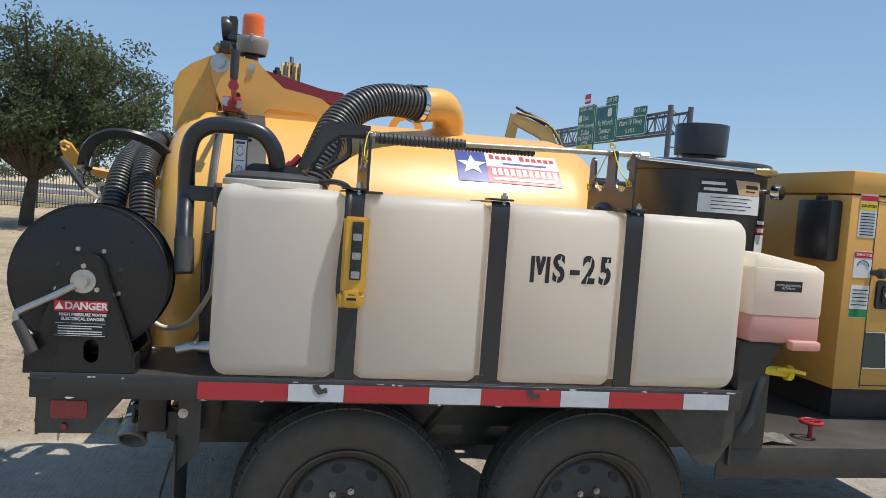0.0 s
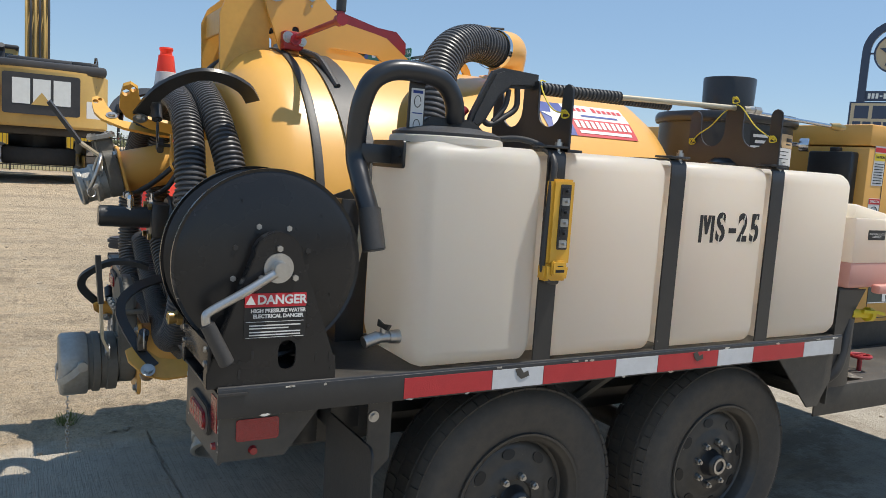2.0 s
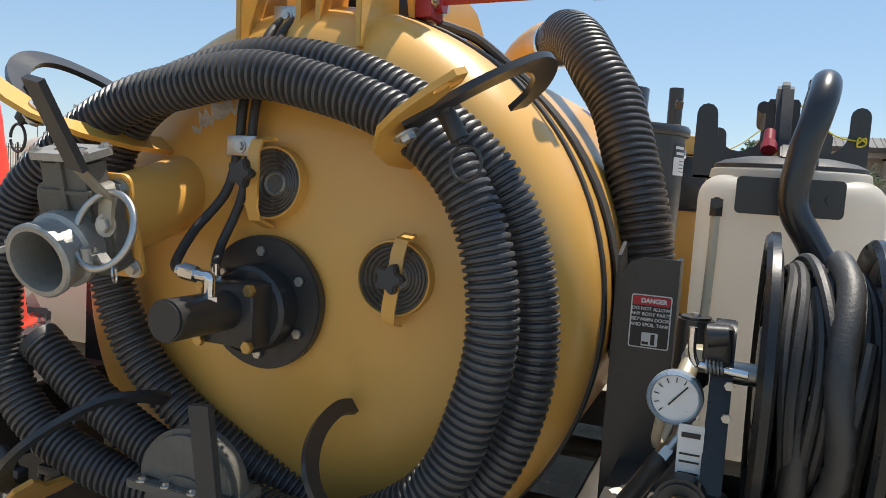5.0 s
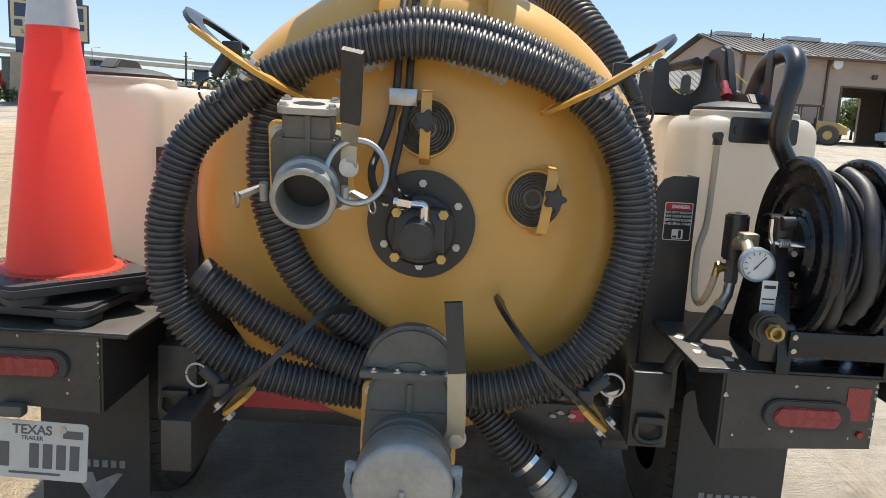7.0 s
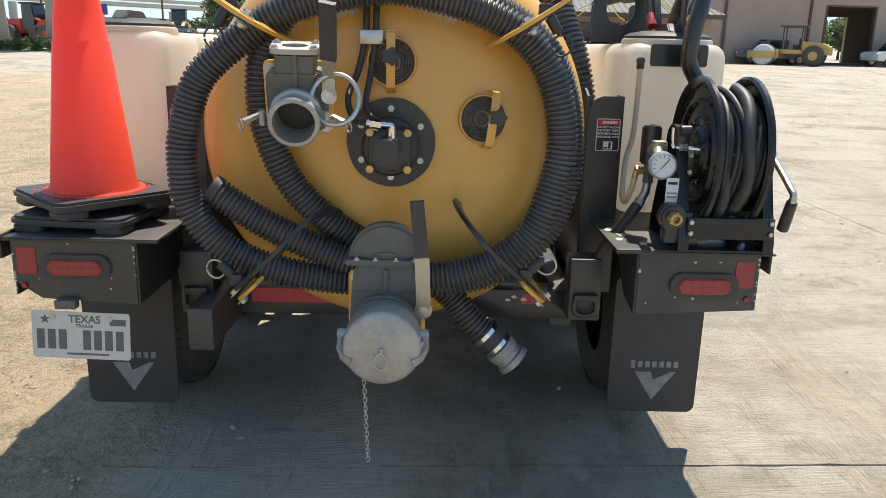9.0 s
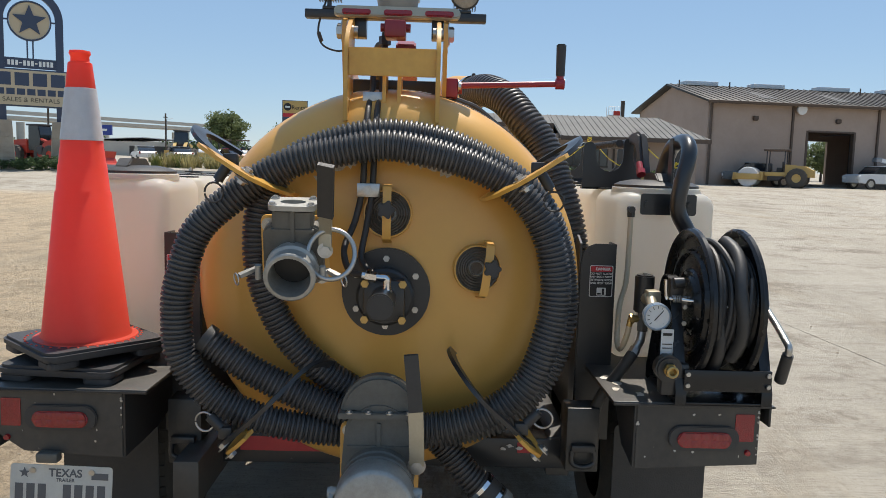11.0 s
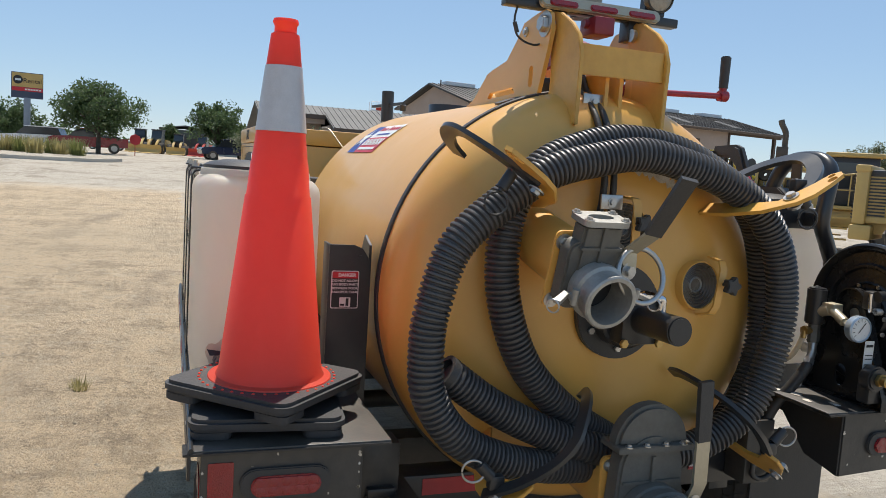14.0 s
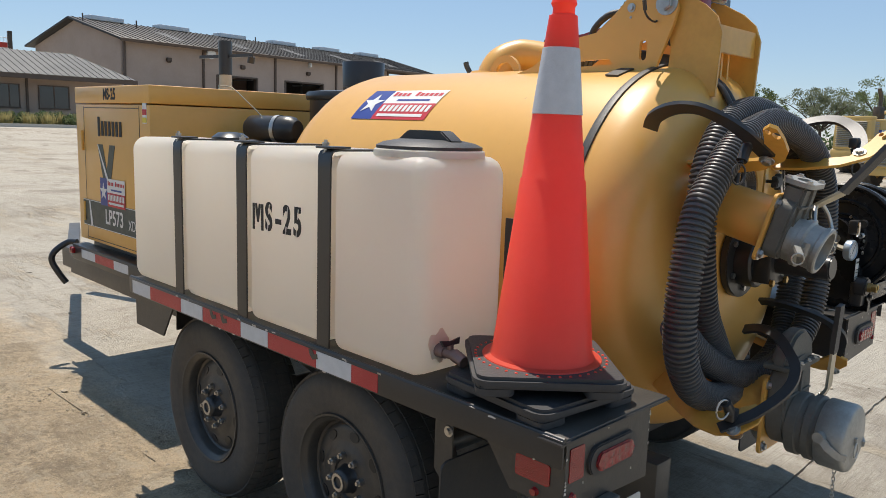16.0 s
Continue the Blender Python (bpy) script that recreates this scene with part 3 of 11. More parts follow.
    part("d_ring", pipe([(0.285, sy * 0.66 - 0.036, 0.64), (0.282, sy * 0.66 - 0.036, 0.60), (0.282, sy * 0.66, 0.585), (0.282, sy * 0.66 + 0.036, 0.60), (0.285, sy * 0.66 + 0.036, 0.64)], 0.009, 10), BLACK, trailer, "black tie-down ring")
    part("d_ring_clip", box(0.275, 0.305, sy * 0.66 - 0.04, sy * 0.66 + 0.04, 0.635, 0.66, 0.005), BLACK, trailer)
    # fender front plate that slopes down to the tongue deck
    fp = [(2.10, 0.806), (2.425, 0.806), (2.425, 0.70), (2.36, 0.60), (2.30, 0.60)] if sy < 0 else [(2.06, 0.806), (2.425, 0.806), (2.425, 0.66), (2.16, 0.66)]
    part("front_gusset", plate(fp, 0.008, axes((0, sy * 1.150, 0), (1, 0, 0), (0, 0, 1)), 0.001), BLACK_DUSTY, trailer)
    part("front_gusset", plate([(0, 0), (0.36, 0), (0.36, 0.27), (0, 0.27)], 0.008, axes((2.42, sy * 0.79 - 0.18 * 1 if sy > 0 else -1.15, 0.60), (0, 1, 0), (0, 0, 1)), 0.001), BLACK_DUSTY, trailer)
    # low front platform
    part("front_deck", box(2.39, 4.35, min(0.0, sy * (1.12 if sy < 0 else 0.76)), max(0.0, sy * (1.12 if sy < 0 else 0.76)), 0.640, 0.660, 0.003), BLACK_DUSTY, trailer, "dusty black front platform")
    part("front_rail", box(2.385, 4.36, (-1.128 if sy < 0 else 0.76), (-1.12 if sy < 0 else 0.768), 0.545, 0.662, 0.003), BLACK_DUSTY, trailer)
    # frame beam and axle parts
    part("frame_beam", box(0.12 if sy > 0 else 0.41, 4.9, sy * 0.60 - 0.04, sy * 0.60 + 0.04, 0.50, 0.64, 0.004), BLACK_DUSTY, trailer)
    part("fender_inner", box(0.62, 2.35, sy * 0.70 - 0.005, sy * 0.70 + 0.005, 0.60, 0.862), BLACK_DUSTY, trailer)
for x in (1.045, 1.945):
    part("axle", rod((x, -0.80, 0.385), (x, 0.80, 0.385), 0.045, segs=16), BLACK_DUSTY, trailer)
part("cross_member", box(0.40, 0.50, -0.70, 0.70, 0.53, 0.635, 0.004), BLACK, trailer, "black rear cross member")
part("rear_tape", box(0.396, 0.399, 0.20, 0.50, 0.575, 0.625), TAPE_R, trailer, "worn red reflective tape")
part("rear_tape", box(0.396, 0.399, -0.50, -0.455, 0.585, 0.622), TAPE_R, trailer, "torn remnant of red tape")
chips = random.Random(8)
for xc, yc, zc, kind_ in [(0.20, -0.735, 0.8775, 0), (0.27, -0.755, 0.8775, 0), (0.33, -0.73, 0.8775, 0), (0.15, -0.80, 0.8775, 0), (0.396, -0.43, 0.61, 1), (0.396, -0.46, 0.602, 1), (0.396, -0.405, 0.60, 1), (0.396, 0.27, 0.612, 1), (0.396, 0.245, 0.60, 1)]:
    o = [(chips.uniform(0.5, 1.2) * (0.026 if kind_ == 0 else 0.013) * math.cos(q), chips.uniform(0.4, 1.1) * (0.017 if kind_ == 0 else 0.008) * math.sin(q)) for q in [2 * math.pi * k / 11 for k in range(11)]]
    part("paint_chip", plate(o, 0.001, axes((xc, yc, zc), (1, 0, 0), (0, 1, 0)) if kind_ == 0 else face_rear(xc - 0.003, yc, zc), 0), SCUFF, trailer, "pale bare chip in the paint")
for k in range(34):
    sy = -1 if k % 2 else 1
    xc, wc = (chips.uniform(0.08, 2.40), chips.uniform(0.004, 0.02))
    o = [(chips.uniform(0.5, 1.1) * wc * math.cos(q), chips.uniform(0.3, 1.0) * 0.0045 * math.sin(q)) for q in [2 * math.pi * j / 8 for j in range(8)]]
    part("paint_chip", plate(o, 0.0008, face_y(xc, sy * 1.1804, chips.choice((0.874, 0.872, 0.81)), sy), 0), SCUFF if k % 3 else STEEL, trailer)
    zc, yc = chips.uniform(0.70, 0.86), sy * chips.choice((0.778, 1.146, chips.uniform(0.80, 1.13)))
    part("paint_chip", plate([(a * 0.35, b * 1.2) for a, b in o], 0.0008, face_rear(0.0804, yc, zc), 0), SCUFF if k % 3 else STEEL, trailer)
part("cross_member", box(2.6, 2.68, -0.60, 0.60, 0.50, 0.62, 0.004), BLACK_DUSTY, trailer)
for sy in (-1, 1):
    part("fender_brace", sweep([Vector((1.40, sy * 1.10, 0.83)), Vector((1.28, sy * 0.80, 0.52))], 0.02, 6), BLACK_DUSTY, trailer)
# front bumper roll with tape below the engine cover (left side shows it)
part("skirt", box(3.02, 4.22, 0.70, 0.80, 0.66, 0.76, 0.006), BLACK, trailer)
for k, (x0, x1, w) in enumerate(((3.36, 3.56, 1), (3.56, 3.84, 0), (3.84, 4.06, 1))):
    part("tape", box(x0, x1, 0.7995, 0.8015, 0.690, 0.742), TAPE_W if w else TAPE_R, trailer)
part("marker_lamp", box(4.17, 4.22, 0.797, 0.82, 0.70, 0.74, 0.006), LENS_RED, trailer)
part("step_hook", pipe([(4.25, 0.76, 0.76), (4.30, 0.80, 0.755), (4.33, 0.87, 0.70), (4.34, 0.89, 0.64), (4.32, 0.86, 0.56), (4.30, 0.82, 0.49)], 0.020, 12), GLOSS, trailer, "bent black steel hook")
part("tongue", join(sweep([Vector((4.8, 0.6, 0.57)), Vector((6.3, 0.06, 0.57))], 0.06, 4), sweep([Vector((4.8, -0.6, 0.57)), Vector((6.3, -0.06, 0.57))], 0.06, 4)), BLACK_DUSTY, trailer)


# ---- wheels ----
def wheel(x, sy):
    """A tyre on an eight-hole black steel rim; the hub's face looks outwards."""
    R, W = 0.388, 0.225
    y0 = sy * 0.955
    root = thing("wheel", "black steel trailer wheel with a dusty worn tyre", "wheel", (x, y0, 0.0), "trailer wheels")
    o, ax = (x, y0, 0.385), (0, sy, 0)
    h = W / 2
    prof = [(0.215, -h + 0.02), (0.245, -h), (0.31, -h - 0.008), (0.352, -h + 0.012), (0.376, -h + 0.03), (R - 0.003, -h + 0.05), (R, 0), (R - 0.003, h - 0.05), (0.376, h - 0.03), (0.362, h - 0.012),
            (0.345, h + 0.002), (0.32, h + 0.009), (0.31, h + 0.006), (0.275, h + 0.009), (0.262, h + 0.004), (0.245, h), (0.222, h - 0.008), (0.213, h - 0.02)]
    tyre = part("tyre", spin(prof, o, ax, 72), TYRE, root, "dusty worn black tyre")
    # narrow cuts across worn shoulders and ribs round the crown
    blocks = None
    for k in range(54):
        a = 2 * math.pi * k / 54
        for row, (r, w0, w1, tw, tilt_) in enumerate(((0.3785, 0.070, 0.100, 0.0, 0.42), (0.3785, -0.100, -0.070, 0.4, -0.42), (0.3880, 0.008, 0.058, 0.2, 0.0), (0.3880, -0.058, -0.008, 0.7, 0.0))):
            b = box(-0.0198, 0.0198, w0 - (w0 + w1) / 2, w1 - (w0 + w1) / 2, -0.006, 0.0022)
            moved(b, Matrix.Translation((x, y0, 0.385)) @ Matrix.Rotation(a + tw * 2 * math.pi / 54, 4, "Y") @ Matrix.Translation((0, (w0 + w1) / 2, r)) @ Matrix.Rotation(-tilt_, 4, "X"))
            blocks = join(blocks, b) if blocks else b
    part("tread", blocks, TYRE, tyre, smooth=0)
    rim = part("rim", spin([(0.222, h - 0.014), (0.234, h - 0.002), (0.232, h + 0.004), (0.224, h + 0.002), (0.217, h - 0.008), (0.209, h - 0.012), (0.203, h - 0.020), (0.199, h - 0.052), (0.190, h - 0.058), (0.182, h - 0.050), (0.170, h - 0.046), (0.140, h - 0.040), (0.122, h - 0.040), (0.114, h - 0.034), (0.070, h - 0.034), (0.066, h - 0.040), (0.0, h - 0.040)], o, ax, 64), BLACK_DUSTY, root, "dusty black steel rim")
    # black oval plates on the closed rim stand for shade in vent holes
    for k in range(8):
        a = radians(45 * k + 10)
        c = Vector((x + 0.156 * math.cos(a), y0 + sy * (h - 0.0425), 0.385 + 0.156 * math.sin(a)))
        oval = [(0.024 * math.cos(q), 0.0165 * math.sin(q)) for q in [2 * math.pi * j / 18 for j in range(18)]]
        part("vent_shade", plate(oval, 0.004, axes(c, (-math.sin(a), 0, math.cos(a)), (math.cos(a), -sy * 0.2, math.sin(a))), 0), LABEL_K, rim)
    for k in range(8):
        a = radians(45 * k + 32)
        c = Vector((x + 0.0825 * math.cos(a), y0 + sy * (h - 0.035), 0.385 + 0.0825 * math.sin(a)))
        part("lug_nut", join(rod(c, c + Vector((0, sy * 0.018, 0)), 0.0125, segs=6, bevel=0.0015), rod(c, c + Vector((0, sy * 0.026, 0)), 0.007, segs=10)), STEEL, rim, "zinc lug nut")
    part("hub_cap", spin([(0.052, 0.0), (0.047, 0.006), (0.043, 0.030), (0.040, 0.038), (0.030, 0.044), (0.022, 0.045), (0.020, 0.040), (0, 0.040)], (x, y0 + sy * (h - 0.040), 0.385), ax, 28), BLACK, rim, "worn grease cap")
    part("hub_ring", spin([(0.031, 0.0), (0.031, 0.0035), (0.021, 0.0035), (0.021, 0.0)], (x, y0 + sy * (h + 0.004), 0.385), ax, 24), STEEL, rim)
    return root


for sy in (-1, 1):
    for x in (1.045, 1.945):
        wheel(x, sy)


# ---- side water tanks ----
def tank_mesh(x0, x1, y0, y1, z0, z1, grooves, r=0.05):
    """A rotationally moulded tank: rounded all round, with upright grooves for the straps on the outer and top faces."""
    bm = bmesh.new()
    step = [(-0.060, 0), (-0.045, 0.35), (-0.03, 0.9), (0.03, 0.9), (0.045, 0.35), (0.060, 0)]
    st = []
    for k, (dx, s) in enumerate(((0.0, 0.60), (0.006, 0.76), (0.016, 0.88), (0.03, 0.955), (0.05, 1.0))):
        st.append((x0 + dx, s, 0.0))
    for g in grooves:
        for dx, d in step:
            st.append((g + dx, 1.0, d))
    for dx, s in ((0.05, 1.0), (0.03, 0.955), (0.016, 0.88), (0.006, 0.76), (0.0, 0.60)):
        st.append((x1 - dx, s, 0.0))
    cy, cz, hy, hz = (y0 + y1) / 2, (z0 + z1) / 2, (y1 - y0) / 2, (z1 - z0) / 2
    rings = []
    for x, s, d in st:
        e = 0.05 * (1 - s) / 0.40
        a, b = hy - e - 0.030 * d, hz - e - 0.016 * d
        ring = []
        for u, v in rounded(2 * a, 2 * b, min(r, a * 0.9), 6):
            ring.append(bm.verts.new((x, cy + u, cz + v)))
        rings.append(ring)
    n = len(rings[0])
    for a, b in zip(rings, rings[1:]):
        for k in range(n):
            bm.faces.new((a[k], a[(k + 1) % n], b[(k + 1) % n], b[k]))
    bm.faces.new(rings[0][::-1])
    bm.faces.new(rings[-1])
    return bm


STRAPS = (1.003, 1.486, 1.966)
for sy in (-1, 1):
    y0, y1 = (-1.166, -0.806) if sy < 0 else (0.806, 1.166)
    side = "right" if sy < 0 else "left"
    wt_ = thing("water_tank", "cream polyethylene water tank strapped on a trailer deck" if sy < 0 else "cream polyethylene water tank with a rust-stained drain tap", "water tank", (1.5, sy * 0.986, 0.879))
    part("tank_body", tank_mesh(0.575, 2.418, y0, y1, 0.8795, 1.492, STRAPS), POLY, wt_, "cream translucent plastic body")
    for g in STRAPS:
        yo = sy * 1.166
        pts = [Vector((g, sy * 0.83, 1.494)), Vector((g, sy * 1.14, 1.494)), Vector((g, sy * 1.158, 1.490)), Vector((g, sy * 1.1655, 1.478)), Vector((g, sy * 1.167, 1.44)), Vector((g, sy * 1.167, 0.884))]
        strap = part("strap", sweep(pts, 0, flat=(0.062, 0.006, (0, sy, 0.35))), BLACK, wt_, "black steel strap")
        part("strap_angle", box(g - 0.042, g + 0.042, min(sy * 1.10, sy * 1.172), max(sy * 1.10, sy * 1.172), 1.4985, 1.5055, 0.002), BLACK, strap)
        part("strap_bolt", join(rod((g + 0.012, sy * 1.155, 1.455), (g + 0.012, sy * 1.155, 1.525), 0.006, segs=10), rod((g + 0.012, sy * 1.155, 1.5055), (g + 0.012, sy * 1.155, 1.517), 0.012, segs=6), rod((g + 0.012, sy * 1.155, 1.478), (g + 0.012, sy * 1.155, 1.490), 0.011, segs=6)), STEEL, strap, "zinc strap bolt")
    # stencilled letters
    mx = 1.75 if sy < 0 else 1.268
    for word, off in (("M", -0.112), ("S", -0.046), ("2", 0.062), ("5", 0.122)):
        mm = face_y(mx, sy * 1.1672, 1.280 if sy < 0 else 1.255, sy) @ Matrix.Translation((off, 0, 0))
        if word == "M":
            letter = join(bars(mm, [(-0.027, -0.002, 0.014, 0.090), (0.027, -0.002, 0.014, 0.090)], 0.0004), plate([(-0.017, 0.043), (-0.005, 0.043), (0.0, 0.018), (0.005, 0.043), (0.017, 0.043), (0.017, 0.030), (0.005, -0.020), (-0.005, -0.020), (-0.017, 0.030)], 0.0008, mm @ Matrix.Translation((0, 0, 0.0004)), 0))
        else:
            letter = lettering(word, 0.128, mm, 0.0004, bold=0.0042, squeeze=0.74)
        part("stencil", letter, INK, wt_, "black stencilled letter")
        if word != "M":
            for v in (0.030, -0.034):
                part("stencil_gap", bars(mm @ Matrix.Rotation(radians(-8), 4, "Z"), [(0.0, v, 0.0045, 0.034)], 0.0012), POLY, wt_)
    part("stencil", bars(face_y(mx, sy * 1.1672, 1.274 if sy < 0 else 1.249, sy), [(0.012, 0, 0.036, 0.017)], 0.0004), INK, wt_)
    # lid with its raised ring
    lx, ly = 0.74, sy * 0.985
    part("neck", spin([(0.165, 0.0), (0.162, 0.018), (0.155, 0.022), (0.0, 0.022)], (lx, ly, 1.488), (0, 0, 1), 40), POLY, wt_)
    lid = part("lid", join(spin([(0.0, 0.030), (0.09, 0.029), (0.135, 0.020), (0.156, 0.010), (0.156, 0.0), (0.0, 0.0)], (lx, ly, 1.508), (0, 0, 1), 40)), RUBBER, wt_, "black ribbed plastic lid")
    tr = [(-0.115, 0), (0.115, 0), (0.07, 0.030), (-0.07, 0.030)]
    part("grip", plate(tr, 0.05, axes((lx, ly, 1.533), (1, 0, 0), (0, 0, 1)), 0.004), RUBBER, lid, "raised black grip")
    # second vent cap in front
    part("vent_cap", spin([(0.0, 0.035), (0.05, 0.03), (0.075, 0.012), (0.075, 0.0), (0, 0)], (1.98, sy * 0.93, 1.492), (0, 0, 1), 28), GLOSS, wt_)
    # drain tap on the rear face
    ty, tz = sy * 1.085, 0.958
    tap = part("drain_tap", join(rod((0.578, ty, tz), (0.545, ty, tz), 0.020, 0.018, 16), rod((0.545, ty, tz), (0.512, ty, tz), 0.015, segs=14), rod((0.512, ty, tz), (0.470, ty + sy * 0.004, tz - 0.010), 0.018, 0.0165, 16), rod((0.528, ty, tz), (0.528, ty, tz + 0.026), 0.009, segs=10)), STEEL if sy < 0 else mat("bronze_tap", (0.20, 0.13, 0.12), 0.45, 0.5, (0.3, 0.2, 0.17), 30, 0.7), wt_, "metal drain tap")
    part("lever", join(plate([(-0.03, -0.006), (0.03, -0.006), (0.038, 0.012), (0.0, 0.006), (-0.038, 0.012)], 0.008, axes((0.528, ty, tz + 0.030), (0, 1, 0), (0.3, 0, 1)), 0.001)), BLACK, tap, "black tap lever")
    if sy > 0:
        part("stain", plate([(0.038 * math.cos(a) * (1 + 0.15 * math.sin(3 * a)), 0.045 * math.sin(a) * (1 + 0.2 * math.cos(5 * a))) for a in [2 * math.pi * k / 26 for k in range(26)]], 0.0008, face_rear(0.5745, ty, tz + 0.012), 0), mat("tan_stain", (0.80, 0.67, 0.52), 0.6, 0, (0.72, 0.55, 0.40), 40, 0.7), wt_, "tan water stain round the tap")

# ---- spoil tank ----
CZ = 1.170
R = 0.645
spoil = thing("spoil_tank", "gold-painted steel spoil tank with a domed rear door on a trailer", "tank", (1.3, 0, 0.53))
part("vessel", spin([(R - 0.03, 0.515), (R, 0.515), (R, 1.985), (R - 0.012, 2.05), (R - 0.05, 2.13), (R - 0.14, 2.20), (R - 0.32, 2.25), (0.0, 2.275)], (0, 0, CZ), (1, 0, 0), 96), YELLOW, spoil, "gold painted cylinder")
prof = [(R, 0.485), (R, 0.435), (R - 0.006, 0.405), (R - 0.020, 0.370), (R - 0.042, 0.338), (R - 0.075, 0.310), (R - 0.12, 0.288), (R - 0.19, 0.266), (R - 0.28, 0.249), (R - 0.40, 0.235), (0.12, 0.226), (0.0, 0.224)]
door = part("door", spin(prof, (0, 0, CZ), (1, 0, 0), 96), YELLOW, spoil, "gold painted domed rear door")
part("gasket", spin([(R - 0.02, 0.485), (R + 0.006, 0.486), (R + 0.009, 0.5), (R + 0.006, 0.514), (R - 0.02, 0.515)], (0, 0, CZ), (1, 0, 0), 96), RUBBER, spoil, "black rubber door gasket")


def dome_x(r):
    """Where the door's face lies at a distance r from its axis."""
    for (r0, x0), (r1, x1) in zip(prof, prof[1:]):
        if r1 <= r <= r0:
            return x0 + (x1 - x0) * (r0 - r) / max(r0 - r1, 1e-6)
    return prof[-1][1]


# scuffed patches of bare primer behind the coiled hose
for cy, a0, a1, w in ((0, 62, 84, 0.055), (0, 104, 124, 0.04)):
    bm = bmesh.new()
    n = 16
    rows = []
    for k in range(n + 1):
        a = radians(a1 + (a0 - a1) * k / n)
        jag = 0.016 * math.sin(9.1 * k) + 0.012 * math.sin(4.7 * k + 1)
        row = []
        for q in range(5):
            r = 0.405 + (q / 4) * w * math.sin(math.pi * (0.1 + 0.8 * k / n)) + jag * (0.4 + 0.6 * q / 4)
            row.append(bm.verts.new((dome_x(r) - 0.0015, r * math.cos(a) * -1, CZ + r * math.sin(a))))
        rows.append(row)
    for a_, b_ in zip(rows, rows[1:]):
        for q in range(4):
            bm.faces.new((a_[q], a_[q + 1], b_[q + 1], b_[q]))
    part("scuff", bm, SCUFF, door, "chalky worn patch where the hose rubs")

# hydraulic hub on the door
o = []
for k in range(48):
    a = 2 * math.pi * k / 48
    o.append((0.138 * math.cos(a) * (1 + 0.006 * math.sin(7 * a)), 0.138 * math.sin(a) * (1 + 0.006 * math.cos(5 * a))))
hub = part("hub_plate", plate(o, 0.024, face_rear(0.212, 0, CZ), 0.003), BLACK, door, "black bolted hub plate")
part("hub_body", join(spin([(0.088, 0.0), (0.088, 0.055), (0.080, 0.062), (0.0, 0.062)], (0.205, 0, CZ - 0.008), (-1, 0, 0), 36), box(0.085, 0.150, -0.062, 0.062, CZ - 0.070, CZ + 0.054, 0.008)), BLACK, hub, "black hydraulic motor")
part("hub_shaft", join(rod((0.10, 0, CZ), (-0.083, 0, CZ + 0.004), 0.038, segs=28, bevel=0.004)), BLACK, hub, "black motor end")
for k in range(6):
    a = radians(90 + 60 * k)
    part("hub_bolt", bolt((0.199, 0.106 * math.cos(a), CZ + 0.106 * math.sin(a)), (-1, 0, 0), 0.0105, 0.010, False), STEEL, hub, "zinc bolt")
for y, z in ((0.056, 0.046), (-0.056, 0.046), (0.056, -0.062), (-0.056, -0.062)):
    part("hub_bolt", bolt((0.085, y, CZ + z - 0.002), (-1, 0, 0), 0.0125, 0.012, False), BRASS, hub, "brassy bolt")
part("fitting", join(pipe([(0.02, -0.012, CZ + 0.022), (0.02, -0.012, CZ + 0.055), (0.02, -0.010, CZ + 0.070), (0.02, 0.01, CZ + 0.072), (0.02, 0.06, CZ + 0.078)], 0.011, 12), rod((0.02, -0.012, CZ + 0.018), (0.02, -0.012, CZ + 0.036), 0.017, segs=6), rod((0.02, 0.018, CZ + 0.073), (0.02, 0.05, CZ + 0.077), 0.016, segs=6)), CHROME, hub, "plated elbow fitting")
part("hydraulic_hose", pipe([(0.02, 0.055, CZ + 0.078), (0.06, 0.10, CZ + 0.085), (0.14, 0.125, CZ + 0.14), (0.205, 0.10, CZ + 0.22), (0.215, 0.08, CZ + 0.32), (0.225, 0.076, CZ + 0.42), (0.30, 0.074, CZ + 0.56), (0.42, 0.07, CZ + 0.64), (0.47, 0.07, CZ + 0.70), (0.60, 0.05, CZ + 0.76)], 0.010, 10), RUBBER, door, "black hydraulic hose")
part("hydraulic_hose", pipe([(0.10, 0.04, CZ + 0.075), (0.16, 0.075, CZ + 0.11), (0.205, 0.065, CZ + 0.20), (0.212, 0.05, CZ + 0.30), (0.225, 0.046, CZ + 0.42), (0.30, 0.045, CZ + 0.56), (0.42, 0.04, CZ + 0.64), (0.47, 0.04, CZ + 0.70), (0.60, 0.03, CZ + 0.76)], 0.010, 10), RUBBER, door, "black hydraulic hose")
part("fitting", join(rod((0.10, 0.04, CZ + 0.05), (0.10, 0.04, CZ + 0.085), 0.010, segs=10), rod((0.10, 0.04, CZ + 0.05), (0.10, 0.04, CZ + 0.062), 0.016, segs=6)), CHROME, hub)
for z, x in ((0.315, 0.205), (0.605, 0.352)):
    part("hose_clamp", join(box(x - 0.012, x - 0.004, 0.025, 0.095, CZ + z - 0.020, CZ + z + 0.022, 0.002), bolt((x - 0.012, 0.06, CZ + z), (-1, 0, 0), 0.009)), STEEL, door, "steel hose clamp")


BORE = mat("stained_sight_bore", (0.075, 0.062, 0.048), 0.28, 0.1, (0.13, 0.11, 0.085), 14, 0.7, 0.1, 90)


